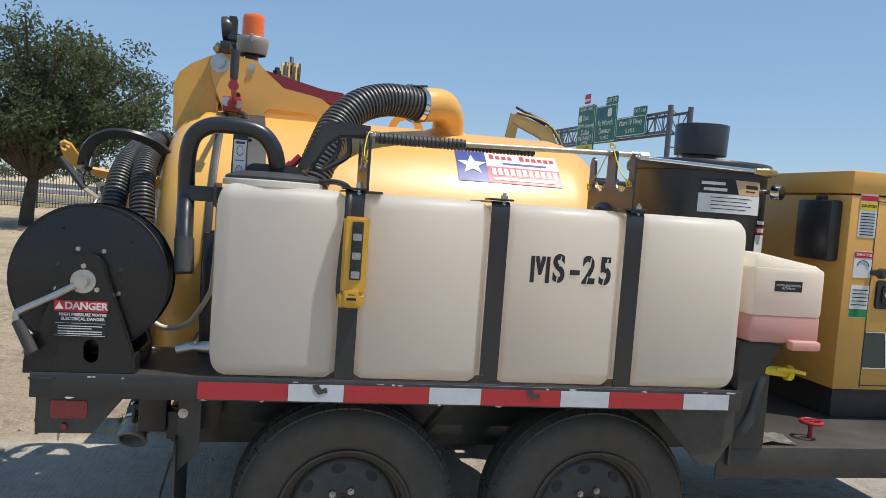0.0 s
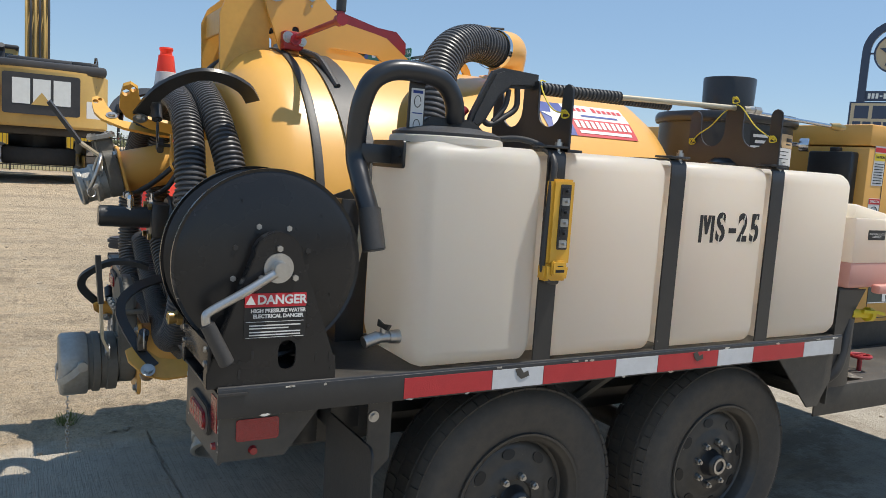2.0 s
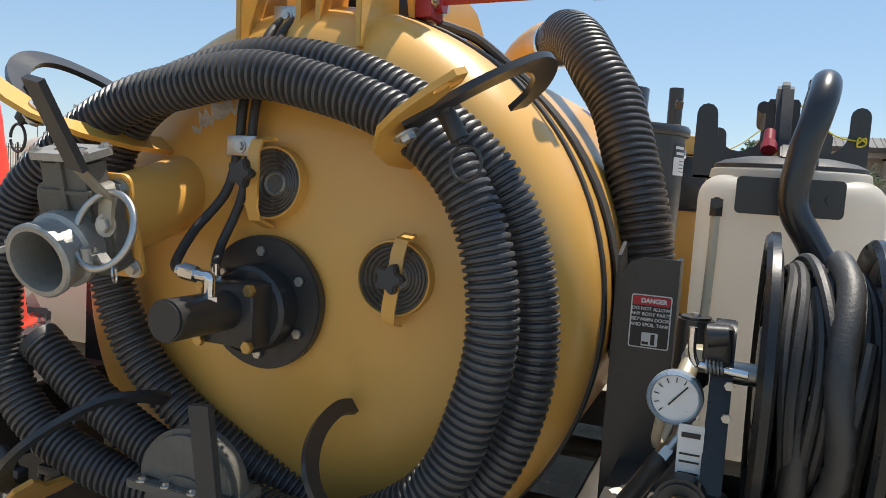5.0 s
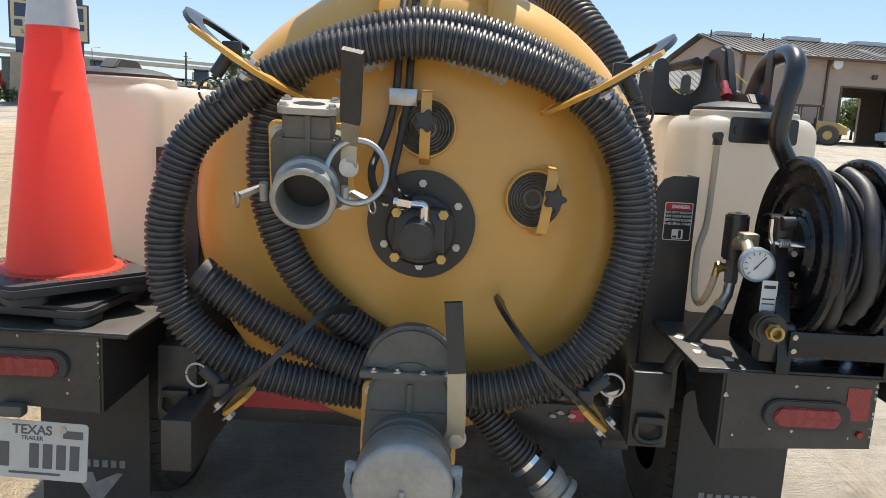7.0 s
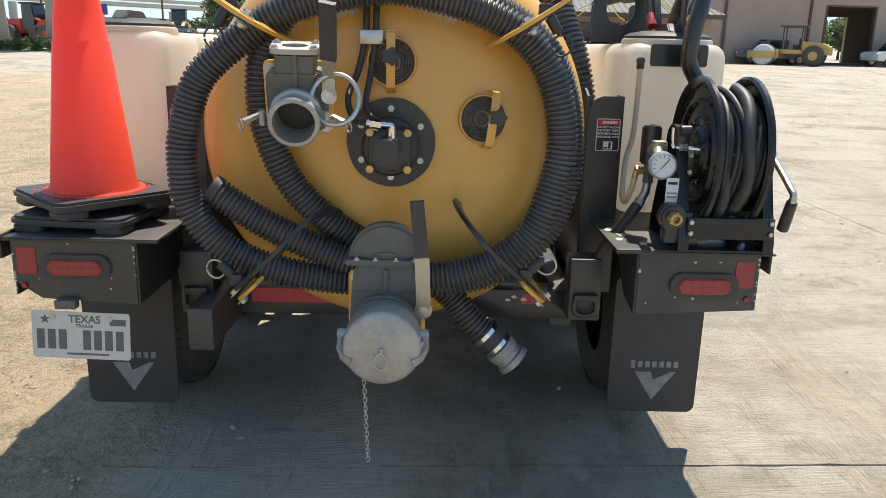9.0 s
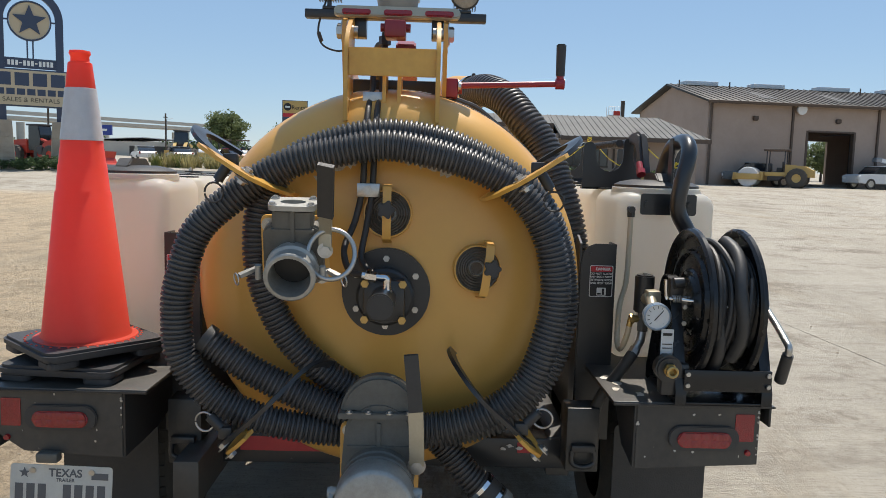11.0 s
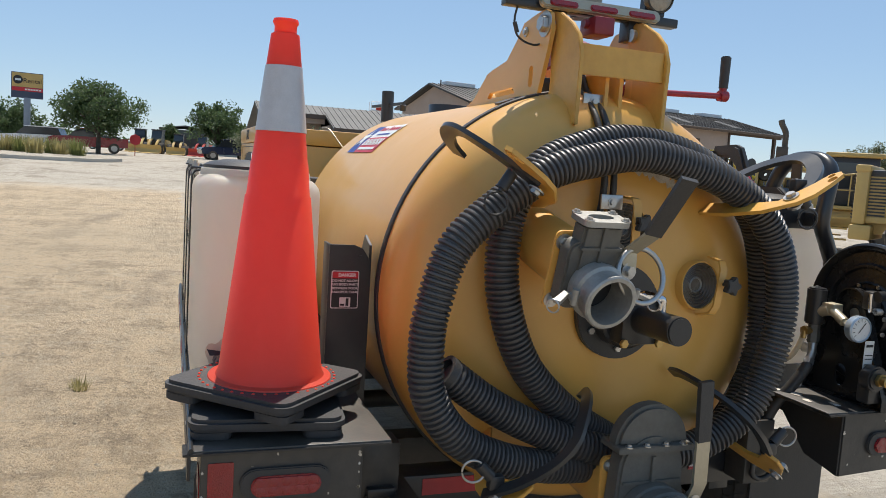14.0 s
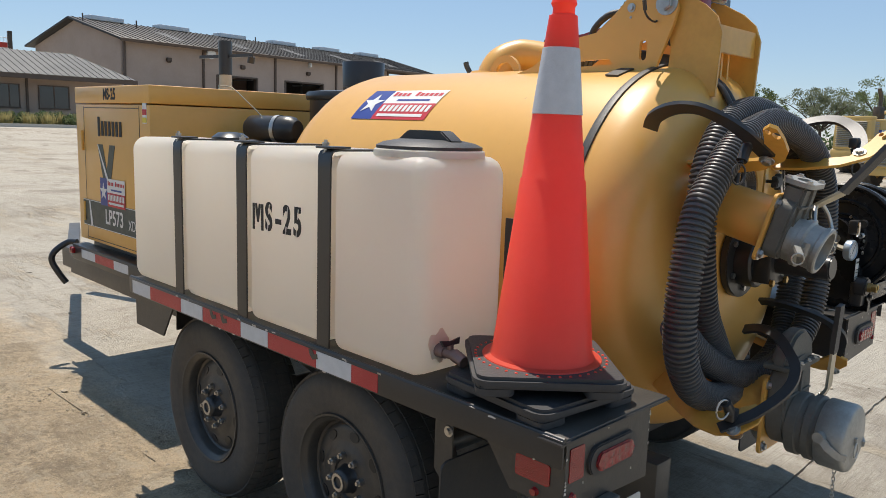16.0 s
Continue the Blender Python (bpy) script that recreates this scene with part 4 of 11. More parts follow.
def sight_glass(y, z, off):
    """A proud ring round a stepped dark bore, with a clamp strap and a star knob that stand off from it."""
    r = math.hypot(y, z - CZ)
    x = dome_x(r)
    slope = (dome_x(r + 0.03) - dome_x(r - 0.03)) / 0.06 if r > 0.1 else 0.0
    n = Vector((-1, slope * y / max(r, 1e-3), slope * (z - CZ) / max(r, 1e-3))).normalized()
    c0 = Vector((x + 0.010, y, z))
    g = part("sight_glass", spin([(0.082, 0.0), (0.077, 0.008), (0.0755, 0.034), (0.0745, 0.036), (0.0715, 0.036), (0.070, 0.034), (0.070, 0.0)], c0, n, 40), YELLOW, door, "round gold sight-glass ring")
    steps = []
    for k in range(6):
        steps += [(0.070 - 0.008 * k, 0.031 - 0.0035 * k), (0.0665 - 0.008 * k, 0.0325 - 0.0035 * k), (0.063 - 0.008 * k, 0.030 - 0.0035 * k)]
    part("bore", spin(steps + [(0.020, 0.012), (0.0, 0.012)], c0, n, 36), BORE, g, "stepped dark bore")
    part("glass_ring", spin([(0.019, 0.013), (0.022, 0.018), (0.026, 0.013)], c0, n, 28), CASTAL, g)
    side_ = Vector((0, off, 0))
    c = c0 + n * 0.088 + side_
    d = Vector((0, -0.12 if off else 0.0, 1)).normalized()
    part("strap", sweep([c + d * 0.088 - n * 0.058, c + d * 0.078 - n * 0.010, c + d * 0.055 + n * 0.002, c - d * 0.055 + n * 0.002, c - d * 0.078 - n * 0.010, c - d * 0.090 - n * 0.060], 0, flat=(0.026, 0.006, tuple(n))), YELLOW, g, "gold clamp strap")
    o = []
    for k in range(30):
        a = 2 * math.pi * k / 30
        q = 0.024 * (1 + 0.2 * math.cos(5 * a))
        o.append((q * math.cos(a), q * math.sin(a)))
    kc = c + side_ * 0.5 + d * 0.012
    part("knob", join(plate(o, 0.022, face_rear(kc.x - 0.040, kc.y, kc.z), 0.003), rod(kc, kc - Vector((0.04, 0, 0)), 0.006, segs=10)), RUBBER, g, "black star knob")


sight_glass(0.0, 1.412, 0.0)
sight_glass(-0.282, 1.247, -0.020)

# upper inlet pipe, knife valve and cam coupling
pb, pf = Vector((0.275, 0.262, 1.385)), Vector((0.012, 0.248, 1.318))
inlet = part("inlet_pipe", join(rod(pb + Vector((0.05, 0, 0.01)), pf, 0.079, segs=40)), YELLOW, door, "gold inlet pipe")
ax = (pf - pb).normalized()
upz = Vector((0, 0.0, 1)) - ax * ax.z
upz.normalize()
side = upz.cross(ax).normalized()
fl = Matrix((side, upz, side.cross(upz))).transposed().to_4x4()
fl = Matrix.Translation(pf) @ fl
part("inlet_flange", plate(rounded(0.19, 0.205, 0.018), 0.011, fl, 0.002), YELLOW, inlet, "square gold flange")
valve = part("knife_valve", join(plate(rounded(0.165, 0.175, 0.03), 0.05, fl @ Matrix.Translation((0, 0.005, (-1 if (fl.to_3x3() @ Vector((0, 0, 1))).dot(ax) < 0 else 1) * 0.032)), 0.006)), VALVE, inlet, "grey cast knife valve")
vo = pf + ax * 0.034
part("bonnet", join(plate([(-0.060, -0.02), (0.060, -0.02), (0.055, 0.138), (-0.055, 0.138)], 0.058, Matrix.Translation(vo) @ fl.to_3x3().to_4x4(), 0.008),
                    plate([(-0.006, 0.02), (0.006, 0.02), (0.006, 0.135), (-0.006, 0.135)], 0.072, Matrix.Translation(vo) @ fl.to_3x3().to_4x4(), 0.001),
                    plate([(-0.058, 0.075), (0.058, 0.075), (0.058, 0.083), (-0.058, 0.083)], 0.070, Matrix.Translation(vo) @ fl.to_3x3().to_4x4(), 0.001)), VALVE, valve, "ribbed grey valve bonnet")
top_m = Matrix.Translation(vo + upz * 0.145) @ Matrix((side, ax, side.cross(ax))).transposed().to_4x4()
part("bonnet_cover", plate(rounded(0.130, 0.088, 0.02), 0.014, top_m, 0.002, [[(0.035 * math.cos(2 * math.pi * k / 20), 0.019 * math.sin(2 * math.pi * k / 20)) for k in range(20)]]), CASTAL, valve, "aluminium cover with an oval slot")
for a, b in ((-0.052, -0.03), (0.052, -0.03), (-0.052, 0.03), (0.052, 0.03)):
    part("cover_bolt", bolt(vo + upz * 0.152 + side * a + ax * b, upz, 0.008, 0.008), STEEL, valve)
cpl = part("coupling", spin([(0.066, 0.0), (0.066, 0.026), (0.072, 0.028), (0.072, 0.044), (0.064, 0.05), (0.064, 0.080), (0.069, 0.083), (0.070, 0.096), (0.066, 0.100), (0.057, 0.100), (0.055, 0.085), (0.053, 0.0)], pf + ax * 0.055 + upz * -0.02, (ax + Vector((0, 0, -0.05))), 44), CASTAL, valve, "scratched aluminium cam coupling")
part("coupling_bore", spin([(0.0, 0.012), (0.053, 0.012)], pf + ax * 0.055 + upz * -0.02, ax, 32), LABEL_K, cpl)
for s in (-1, 1):
    c = pf + ax * 0.125 + upz * -0.02 + side * s * 0.086
    part("cam_arm", join(sweep([c, c + side * s * 0.012 + ax * -0.02, c + side * s * 0.05 + ax * 0.005 + upz * -0.01], 0, flat=(0.018, 0.010, tuple(upz))), rod(c + upz * 0.02, c - upz * 0.02, 0.009, segs=12)), CASTAL, cpl, "aluminium cam lever")
    rc = c + side * s * 0.058 + ax * 0.005 + upz * -0.02
    part("pull_ring", pipe([rc + upz * 0.016 * math.sin(a) + (side * 0.5 + ax * 0.8).normalized() * 0.016 * math.cos(a) for a in [2 * math.pi * k / 10 for k in range(10)]], 0.0022, 8, 4, True), STEEL, cpl, "steel pull ring")
# valve lever, with the ring that hangs from it
hb = Vector((-0.06, 0.155, 1.325))
ht = Vector((-0.235, 0.132, 1.560))
mid = hb.lerp(ht, 0.42)
lever = part("valve_lever", join(sweep([hb, hb + Vector((0, 0, 0.05)), mid], 0, flat=(0.036, 0.008, (-1, 0.2, -0.5)))), BARE, inlet, "plated valve lever")
part("lever_grip", sweep([mid, ht - (ht - mid) * 0.1, ht], 0, flat=(0.042, 0.013, (-1, 0.2, -0.5))), RUBBER, lever, "black rubber grip")
part("lever_pivot", bolt(hb, (-1, -0.1, 0), 0.014, 0.014), STEEL, lever)
rc = Vector((-0.085, 0.135, 1.318))
part("clamp_ring", pipe([rc + Vector((0.02 * math.sin(a), 0.064 * math.cos(a), 0.066 * math.sin(a))) for a in [2 * math.pi * k / 20 for k in range(20)]], 0.0068, 10, 3, True), STEEL, inlet, "loose steel clamp ring")
for s in ((-0.072, 0.075), (0.072, 0.075), (-0.072, -0.080), (0.072, -0.080)):
    p_ = fl @ Vector((s[0], s[1], 0)) + ax * 0.0062
    part("flange_bolt", bolt(p_, ax, 0.0135, 0.012), STEEL, inlet)

# lower outlet with its gate valve and capped cam coupling
lo = Vector((0.0, 0, 0.675))
outlet = part("outlet_pipe", rod((0.42, 0, 0.70), (0.055, 0, 0.680), 0.098, segs=40), YELLOW, door, "gold outlet pipe")
part("outlet_flange", plate(rounded(0.235, 0.26, 0.02), 0.012, face_rear(0.048, 0, 0.675), 0.002), YELLOW, outlet, "square gold flange")
gate = part("gate_valve", join(plate(arc(0, 0.07, 0.100, 0, 180, 14) + arc(0, -0.035, 0.108, 180, 360, 14), 0.062, face_rear(0.010, 0, 0.715), 0.008),
                               plate([(-0.006, -0.02), (0.006, -0.02), (0.006, 0.11), (-0.006, 0.11)], 0.078, face_rear(0.010, 0, 0.715), 0.001),
                               plate([(-0.09, 0.035), (0.09, 0.035), (0.09, 0.043), (-0.09, 0.043)], 0.074, face_rear(0.010, 0, 0.715), 0.001)), VALVE, outlet, "grey cast gate valve")
part("gate_bonnet", join(plate(arc(0, 0, 0.112, 0, 180, 18), 0.052, face_rear(0.010, 0, 0.850), 0.010), plate(rounded(0.235, 0.018, 0.006), 0.095, face_rear(0.010, 0, 0.848), 0.002)), VALVE, gate, "domed grey bonnet")
for a in (-0.085, -0.03, 0.03, 0.085):
    part("bonnet_bolt", bolt((-0.030, a, 0.856), (0, 0, 1), 0.007, 0.008), STEEL, gate)
adapt = part("cam_coupling", spin([(0.104, 0.0), (0.104, 0.03), (0.098, 0.034), (0.098, 0.050), (0.107, 0.054), (0.107, 0.075), (0.100, 0.080), (0.100, 0.095), (0.106, 0.097)], (-0.022, 0, 0.652), (-1, 0, -0.02), 44), VALVE, gate, "grey cam coupling")
part("dust_cap", spin([(0.107, 0.0), (0.110, 0.004), (0.110, 0.075), (0.106, 0.084), (0.098, 0.088), (0.03, 0.089), (0.0, 0.089)], (-0.115, 0, 0.648), (-1, 0, -0.02), 48), CASTAL, adapt, "dull aluminium dust cap")
for s in (-1, 1):
    part("cam_arm", join(sweep([Vector((-0.13, s * 0.118, 0.675)), Vector((-0.165, s * 0.124, 0.640)), Vector((-0.19, s * 0.108, 0.618)), Vector((-0.205, s * 0.085, 0.608))], 0, flat=(0.022, 0.012, (0, s, 0.3))), rod((-0.135, s * 0.105, 0.665), (-0.135, s * 0.130, 0.665), 0.017, segs=14)), CASTAL, adapt, "aluminium cam lever")
part("pull_ring", pipe([Vector((-0.211, 0.002 + 0.018 * math.cos(a), 0.612 + 0.024 * math.sin(a))) for a in [2 * math.pi * k / 12 for k in range(12)]], 0.002, 6, 3, True), STEEL, adapt)
part("cast_tab", box(-0.212, -0.200, -0.006, 0.006, 0.628, 0.652, 0.002), CASTAL, adapt)
bm = None
for k in range(20):
    q = Vector((-0.17, 0.052 - 0.0006 * k, 0.545 - 0.0135 * k))
    tw = k % 2
    ring = pipe([q + Vector(((0.005 * math.cos(a)) * (1 - tw), 0.005 * math.cos(a) * tw, 0.0095 * math.sin(a))) for a in [2 * math.pi * j / 8 for j in range(8)]], 0.0016, 5, 2, True)
    bm = join(bm, ring) if bm else ring
part("chain", bm, STEEL, adapt, "hanging steel chain")
lv = part("gate_lever", sweep([Vector((-0.055, -0.112, 0.715)), Vector((-0.075, -0.112, 0.76)), Vector((-0.080, -0.106, 0.88))], 0, flat=(0.042, 0.009, (-1, 0, 0.1))), BARE, gate, "plated gate lever")
part("lever_grip", sweep([Vector((-0.080, -0.106, 0.88)), Vector((-0.085, -0.098, 0.96)), Vector((-0.09, -0.090, 1.035)), Vector((-0.09, -0.089, 1.045))], 0, flat=(0.040, 0.016, (-1, 0, 0.1))), RUBBER, lv, "black rubber grip")
part("lever_pivot", bolt((-0.052, -0.112, 0.712), (-1, 0, 0), 0.017, 0.014), STEEL, lv)
for y, z in ((0.09, 0.10), (-0.09, 0.10), (0.09, -0.10), (-0.09, -0.10)):
    part("flange_bolt", bolt((0.041, y * 1.05, 0.675 + z * 1.05), (-1, 0, 0), 0.011, 0.012), STEEL, outlet)


# hose hooks: a gold tab welded to the door carries a swinging black hook
def hook(sy, top):
    """A hose hook; the top ones curl forwards over the tank, the lower ones lie across the door."""
    if top:
        bolt_p = Vector((-0.005, sy * 0.385, 1.530))
        nrm = Vector((0, -sy * 0.182, 0.279)).normalized()
        v_ax = Vector((0, sy * 0.279, 0.182)).normalized()
        path = [Vector((x_, sy * y_, z_)) for x_, y_, z_ in ((-0.006, 0.388, 1.532), (0.012, 0.437, 1.566), (0.035, 0.485, 1.600), (0.075, 0.528, 1.632), (0.135, 0.553, 1.656), (0.205, 0.552, 1.655), (0.275, 0.522, 1.632), (0.315, 0.475, 1.600))]
        tab = [(0.322, 0.282), (0.147, 0.292), (0.034, 0.319), (-0.044, 0.366), (-0.066, 0.404), (-0.070, 0.453), (-0.066, 0.495), (-0.048, 0.506), (-0.026, 0.49), (-0.016, 0.449), (0.0, 0.413), (0.022, 0.365), (0.109, 0.346), (0.297, 0.327)]
        zero = Vector((0, sy * 0.385, 1.53))
        uv = [(x, (y - 0.385) / 0.8376) for x, y in tab]
        slots = [[(-0.056 + 0.011 * math.cos(a), (0.47 - 0.385) / 0.8376 + 0.016 * math.sin(a)) for a in [2 * math.pi * k / 10 for k in range(10)]],
                 [(-0.038 + 0.008 * math.cos(a), (0.485 - 0.385) / 0.8376 + 0.012 * math.sin(a)) for a in [2 * math.pi * k / 10 for k in range(10)]]]
        tm = axes(zero - nrm * 0.002, (1, 0, 0), v_ax)
        off = 0.010
    else:
        bolt_p = Vector((0.021, -0.467, 0.725)) if sy < 0 else Vector((-0.005, 0.432, 0.723))
        nrm = Vector((0, -sy, -1)).normalized()
        v_ax = Vector((0, -sy, 1)).normalized()
        if sy < 0:
            path = [(0.045, -0.462, 0.750), (0.01, -0.425, 0.788), (-0.024, -0.37, 0.845), (-0.041, -0.32, 0.893), (-0.028, -0.28, 0.933), (0.018, -0.248, 0.966), (0.09, -0.225, 0.988), (0.170, -0.216, 0.997), (0.219, -0.222, 0.990)]
        else:
            path = [(0.03, 0.472, 0.741), (0.004, 0.455, 0.758), (-0.055, 0.412, 0.801), (-0.104, 0.35, 0.863), (-0.106, 0.30, 0.913), (-0.07, 0.262, 0.951), (-0.01, 0.218, 0.985), (0.060, 0.180, 0.985), (0.112, 0.163, 0.969)]
        path = [Vector(p) for p in path]
        # in the tab's own plane: x, and how far in from the bolt
        tab = [(-0.058, 0.085), (-0.052, 0.045), (-0.01, -0.008), (0.05, -0.028), (0.118, -0.022), (0.19, 0.01), (0.30, 0.07), (0.30, 0.14), (0.19, 0.075), (0.10, 0.04), (0.04, 0.05), (0.005, 0.085), (-0.025, 0.105)]
        uv = tab
        slots = []
        tm = axes(bolt_p - nrm * 0.002, (1, 0, 0), v_ax)
        off = -0.010
    t = part("hook_tab", plate(uv, 0.011, tm, 0.0 if slots else 0.002, slots), YELLOW_DARK, door, "gold welded hook tab")
    h = part("hook", sweep([p - nrm * off for p in curve(path, 9)], 0, flat=(0.045 if top else 0.030, 0.012, tuple(nrm))), BLACK, t, "scratched black swinging hook")
    part("hook_bolt", bolt(bolt_p + nrm * 0.005, nrm, 0.014, 0.012), STEEL, h, "zinc bolt and washer")
    part("hook_bolt", bolt(bolt_p - nrm * 0.022, -nrm, 0.014, 0.012), STEEL, h)
    # spring pin with a ring
    sp = path[1] + (Vector((0.02, 0, 0)) if top else Vector((0, sy * -0.01, 0.02)))
    pin = part("spring_pin", join(rod(sp - nrm * 0.075, sp + nrm * 0.02, 0.007, segs=10), rod(sp - nrm * 0.068, sp - nrm * 0.02, 0.0155, segs=14), box(sp.x - 0.014, sp.x + 0.014, sp.y - 0.02, sp.y + 0.02, sp.z - 0.018, sp.z + 0.018, 0.004)), BLACK, h, "black spring latch pin")
    e = sp - nrm * 0.08
    part("pin_ring", pipe([e + Vector((0.006 * math.cos(a), sy * 0.005, 0)) + Vector((0, 0.028 * math.cos(a), -0.026 + 0.028 * math.sin(a))) for a in [2 * math.pi * k / 14 for k in range(14)]], 0.003, 7, 3, True), BLACK if top else STEEL, pin, "pull ring")


for sy in (-1, 1):
    for top in (True, False):
        hook(sy, top)

# hinge bracket on top: door arms behind, tank plates in front
for sy in (-1, 1):
    arm = [(0.285, 1.700), (0.278, 1.90), (0.30, 1.955), (0.345, 1.995), (0.42, 2.035), (0.465, 2.045), (0.50, 2.025), (0.505, 1.99), (0.47, 1.94), (0.455, 1.86), (0.46, 1.78), (0.43, 1.70)]
    part("door_arm", plate(arm, 0.014, axes((0, sy * 0.145, 0), (1, 0, 0), (0, 0, 1)), 0.002), YELLOW_DARK, door, "gold hinge arm")
    tp = [(0.50, 1.775), (0.44, 1.93), (0.425, 1.985), (0.44, 2.035), (0.47, 2.05), (0.53, 2.045), (0.62, 2.03), (0.665, 1.985), (0.74, 1.925), (0.86, 1.905), (0.905, 1.895), (1.02, 1.815), (1.10, 1.79), (1.10, 1.74), (0.60, 1.74)]
    slot = [(0.66, 1.812), (0.89, 1.806), (0.87, 1.826), (0.68, 1.832)]
    tpo = part("hinge_plate", plate(tp, 0.014, axes((0, sy * 0.168, 0), (1, 0, 0), (0, 0, 1)), 0.0, [slot, arc(0.545, 1.875, 0.014, 0, 180, 6) + arc(0.545, 1.835, 0.014, 180, 360, 6)]), YELLOW, spoil, "gold hinge plate with slots")
    part("hinge_pin", join(bolt((0.466, sy * 0.176, 2.005), (0, sy, 0), 0.026, 0.02), rod((0.466, sy * 0.125, 2.005), (0.466, sy * 0.176, 2.005), 0.02)), STEEL, tpo, "large plated pin bolt")
    part("plate_bolt", join(bolt((0.60, sy * 0.176, 2.00), (0, sy, 0), 0.010), bolt((0.60, sy * 0.176, 1.968), (0, sy, 0), 0.005, 0.003, False)), STEEL, tpo)
part("door_crossbar", plate([(-0.139, 1.843), (0.139, 1.843), (0.139, 1.930), (-0.139, 1.930)], 0.012, axes((0.300, 0, 0), (0, -1, 0), (0, 0, 1)), 0.002), YELLOW_DARK, door, "gold cross plate")
part("door_rib", join(box(0.33, 0.45, -0.028, -0.016, 1.70, 1.86), box(0.33, 0.45, 0.020, 0.032, 1.70, 1.86)), YELLOW_DARK, door)
part("hinge_strut", box(0.56, 0.62, -0.15, 0.15, 1.80, 1.86, 0.004), BLACK, spoil)
part("wear_plate", sweep([Vector((0.615 + 0.004 * k, -R * math.sin(radians(14 + 5 * k)) * 1.006, CZ + R * math.cos(radians(14 + 5 * k)) * 1.006)) for k in range(18)], 0, flat=(0.100, 0.006, (0, -0.6, 0.8))), RUBBER, spoil, "black rubber strap over the tank")
part("wear_plate", sweep([Vector((0.60 + 0.004 * k, R * math.sin(radians(14 + 3 * k)) * 1.006, CZ + R * math.cos(radians(14 + 3 * k)) * 1.006)) for k in range(4)], 0, flat=(0.055, 0.006, (0, 0.6, 0.8))), RUBBER, spoil)
prop = part("safety_prop", join(plate([(0.60, 1.99), (0.66, 2.01), (0.92, 1.950), (1.00, 1.945), (1.045, 1.905), (1.045, 1.86), (1.0, 1.85), (0.99, 1.88), (0.93, 1.89), (0.70, 1.93), (0.60, 1.95)], 0.07, axes((0, -0.03, 0), (1, 0, 0), (0, 0, 1)), 0.006)), MAROON, spoil, "maroon safety prop")
part("prop_fitting", join(rod((0.70, 0.05, 1.98), (0.70, 0.05, 2.045), 0.012, segs=10), rod((0.70, 0.05, 2.0), (0.70, 0.05, 2.03), 0.022, segs=6), pipe([(0.70, 0.05, 2.01), (0.75, 0.08, 2.00), (0.80, 0.09, 1.96), (0.84, 0.085, 1.90), (0.92, 0.06, 1.86)], 0.012, 10)), RUBBER, spoil, "hydraulic fitting and hose")
part("prop_bracket", join(box(0.415, 0.51, -0.035, 0.035, 1.985, 2.04, 0.006), rod((0.46, -0.05, 2.02), (0.46, 0.05, 2.02), 0.014, segs=12)), MAROON, spoil)
# lifting lugs along the top
for x in (1.31,):
    lug = [(x - 0.085, 1.79)] + [(x + 0.085 * math.cos(radians(a)), 1.80 + 0.085 * math.sin(radians(a))) for a in range(180, -1, -15)] + [(x + 0.085, 1.79)]
    part("lifting_lug", plate(lug, 0.016, axes((0, 0.0, 0), (1, 0, 0), (0, 0, 1)), 0, [[(x + 0.05 * math.cos(radians(a)), 1.805 + 0.05 * math.sin(radians(a))) for a in range(0, 360, 20)]]), YELLOW, spoil, "gold lifting lug")
# red locking crank
lock = part("lock_mount", join(box(0.49, 0.565, -0.215, -0.166, 1.80, 1.865, 0.006), rod((0.53, -0.21, 1.835), (0.53, -0.23, 1.835), 0.02, segs=12)), RED_PAINT, spoil, "red lock mount")
part("lock_sign", sheet(0.125, 0.085, face_y(0.535, -0.1665, 1.915, -1)), LABEL_K, lock, "black sign with a red curved arrow")
part("lock_arrow", pipe([face_y(0.535, -0.168, 1.895, -1) @ Vector((0.042 * math.cos(radians(a)), 0.036 * math.sin(radians(a)), 0)) for a in (20, 50, 90, 130, 160)], 0.0035, 6), LABEL_R, lock)
part("lock_bolt", join(bolt((0.505, -0.216, 1.842), (0, -1, 0), 0.013, 0.01), bolt((0.556, -0.216, 1.832), (0, -1, 0), 0.011, 0.012)), STEEL, lock)
part("lock_arm", join(rod((0.535, -0.215, 1.845), (0.56, -0.574, 1.864), 0.0105, segs=14), rod((0.56, -0.559, 1.864), (0.56, -0.589, 1.864), 0.019, segs=18), rod((0.56, -0.574, 1.864), (0.56, -0.574, 1.89), 0.013, segs=12)), RED_PAINT, lock, "red lock crank arm")
part("lock_grip", rod((0.56, -0.574, 1.887), (0.56, -0.574, 2.0), 0.0155, 0.0175, 18, 0.004), RUBBER, lock, "black rubber grip")
part("cable", pipe([(0.56, -0.20, 1.80), (0.58, -0.24, 1.79), (0.60, -0.30, 1.765), (0.62, -0.42, 1.67)], 0.012, 8), RUBBER, spoil)
# vacuum elbow
part("vacuum_elbow", pipe([(1.490, -0.100, 1.70), (1.492, -0.115, 1.785), (1.480, -0.155, 1.865), (1.438, -0.222, 1.905), (1.383, -0.266, 1.905), (1.322, -0.300, 1.892)], 0.073, 28), YELLOW, spoil, "gold vacuum elbow")
part("weld_ring", spin([(0.095, 0.0), (0.09, 0.012), (0.072, 0.016)], (1.485, -0.095, CZ + R * 0.975), (0, -0.19, 0.98), 32), YELLOW, spoil)
for x in (0.75, 1.9):
    part("tank_saddle", box(x, x + 0.10, -0.6, 0.6, 0.50, 0.62), BLACK_DUSTY, spoil)


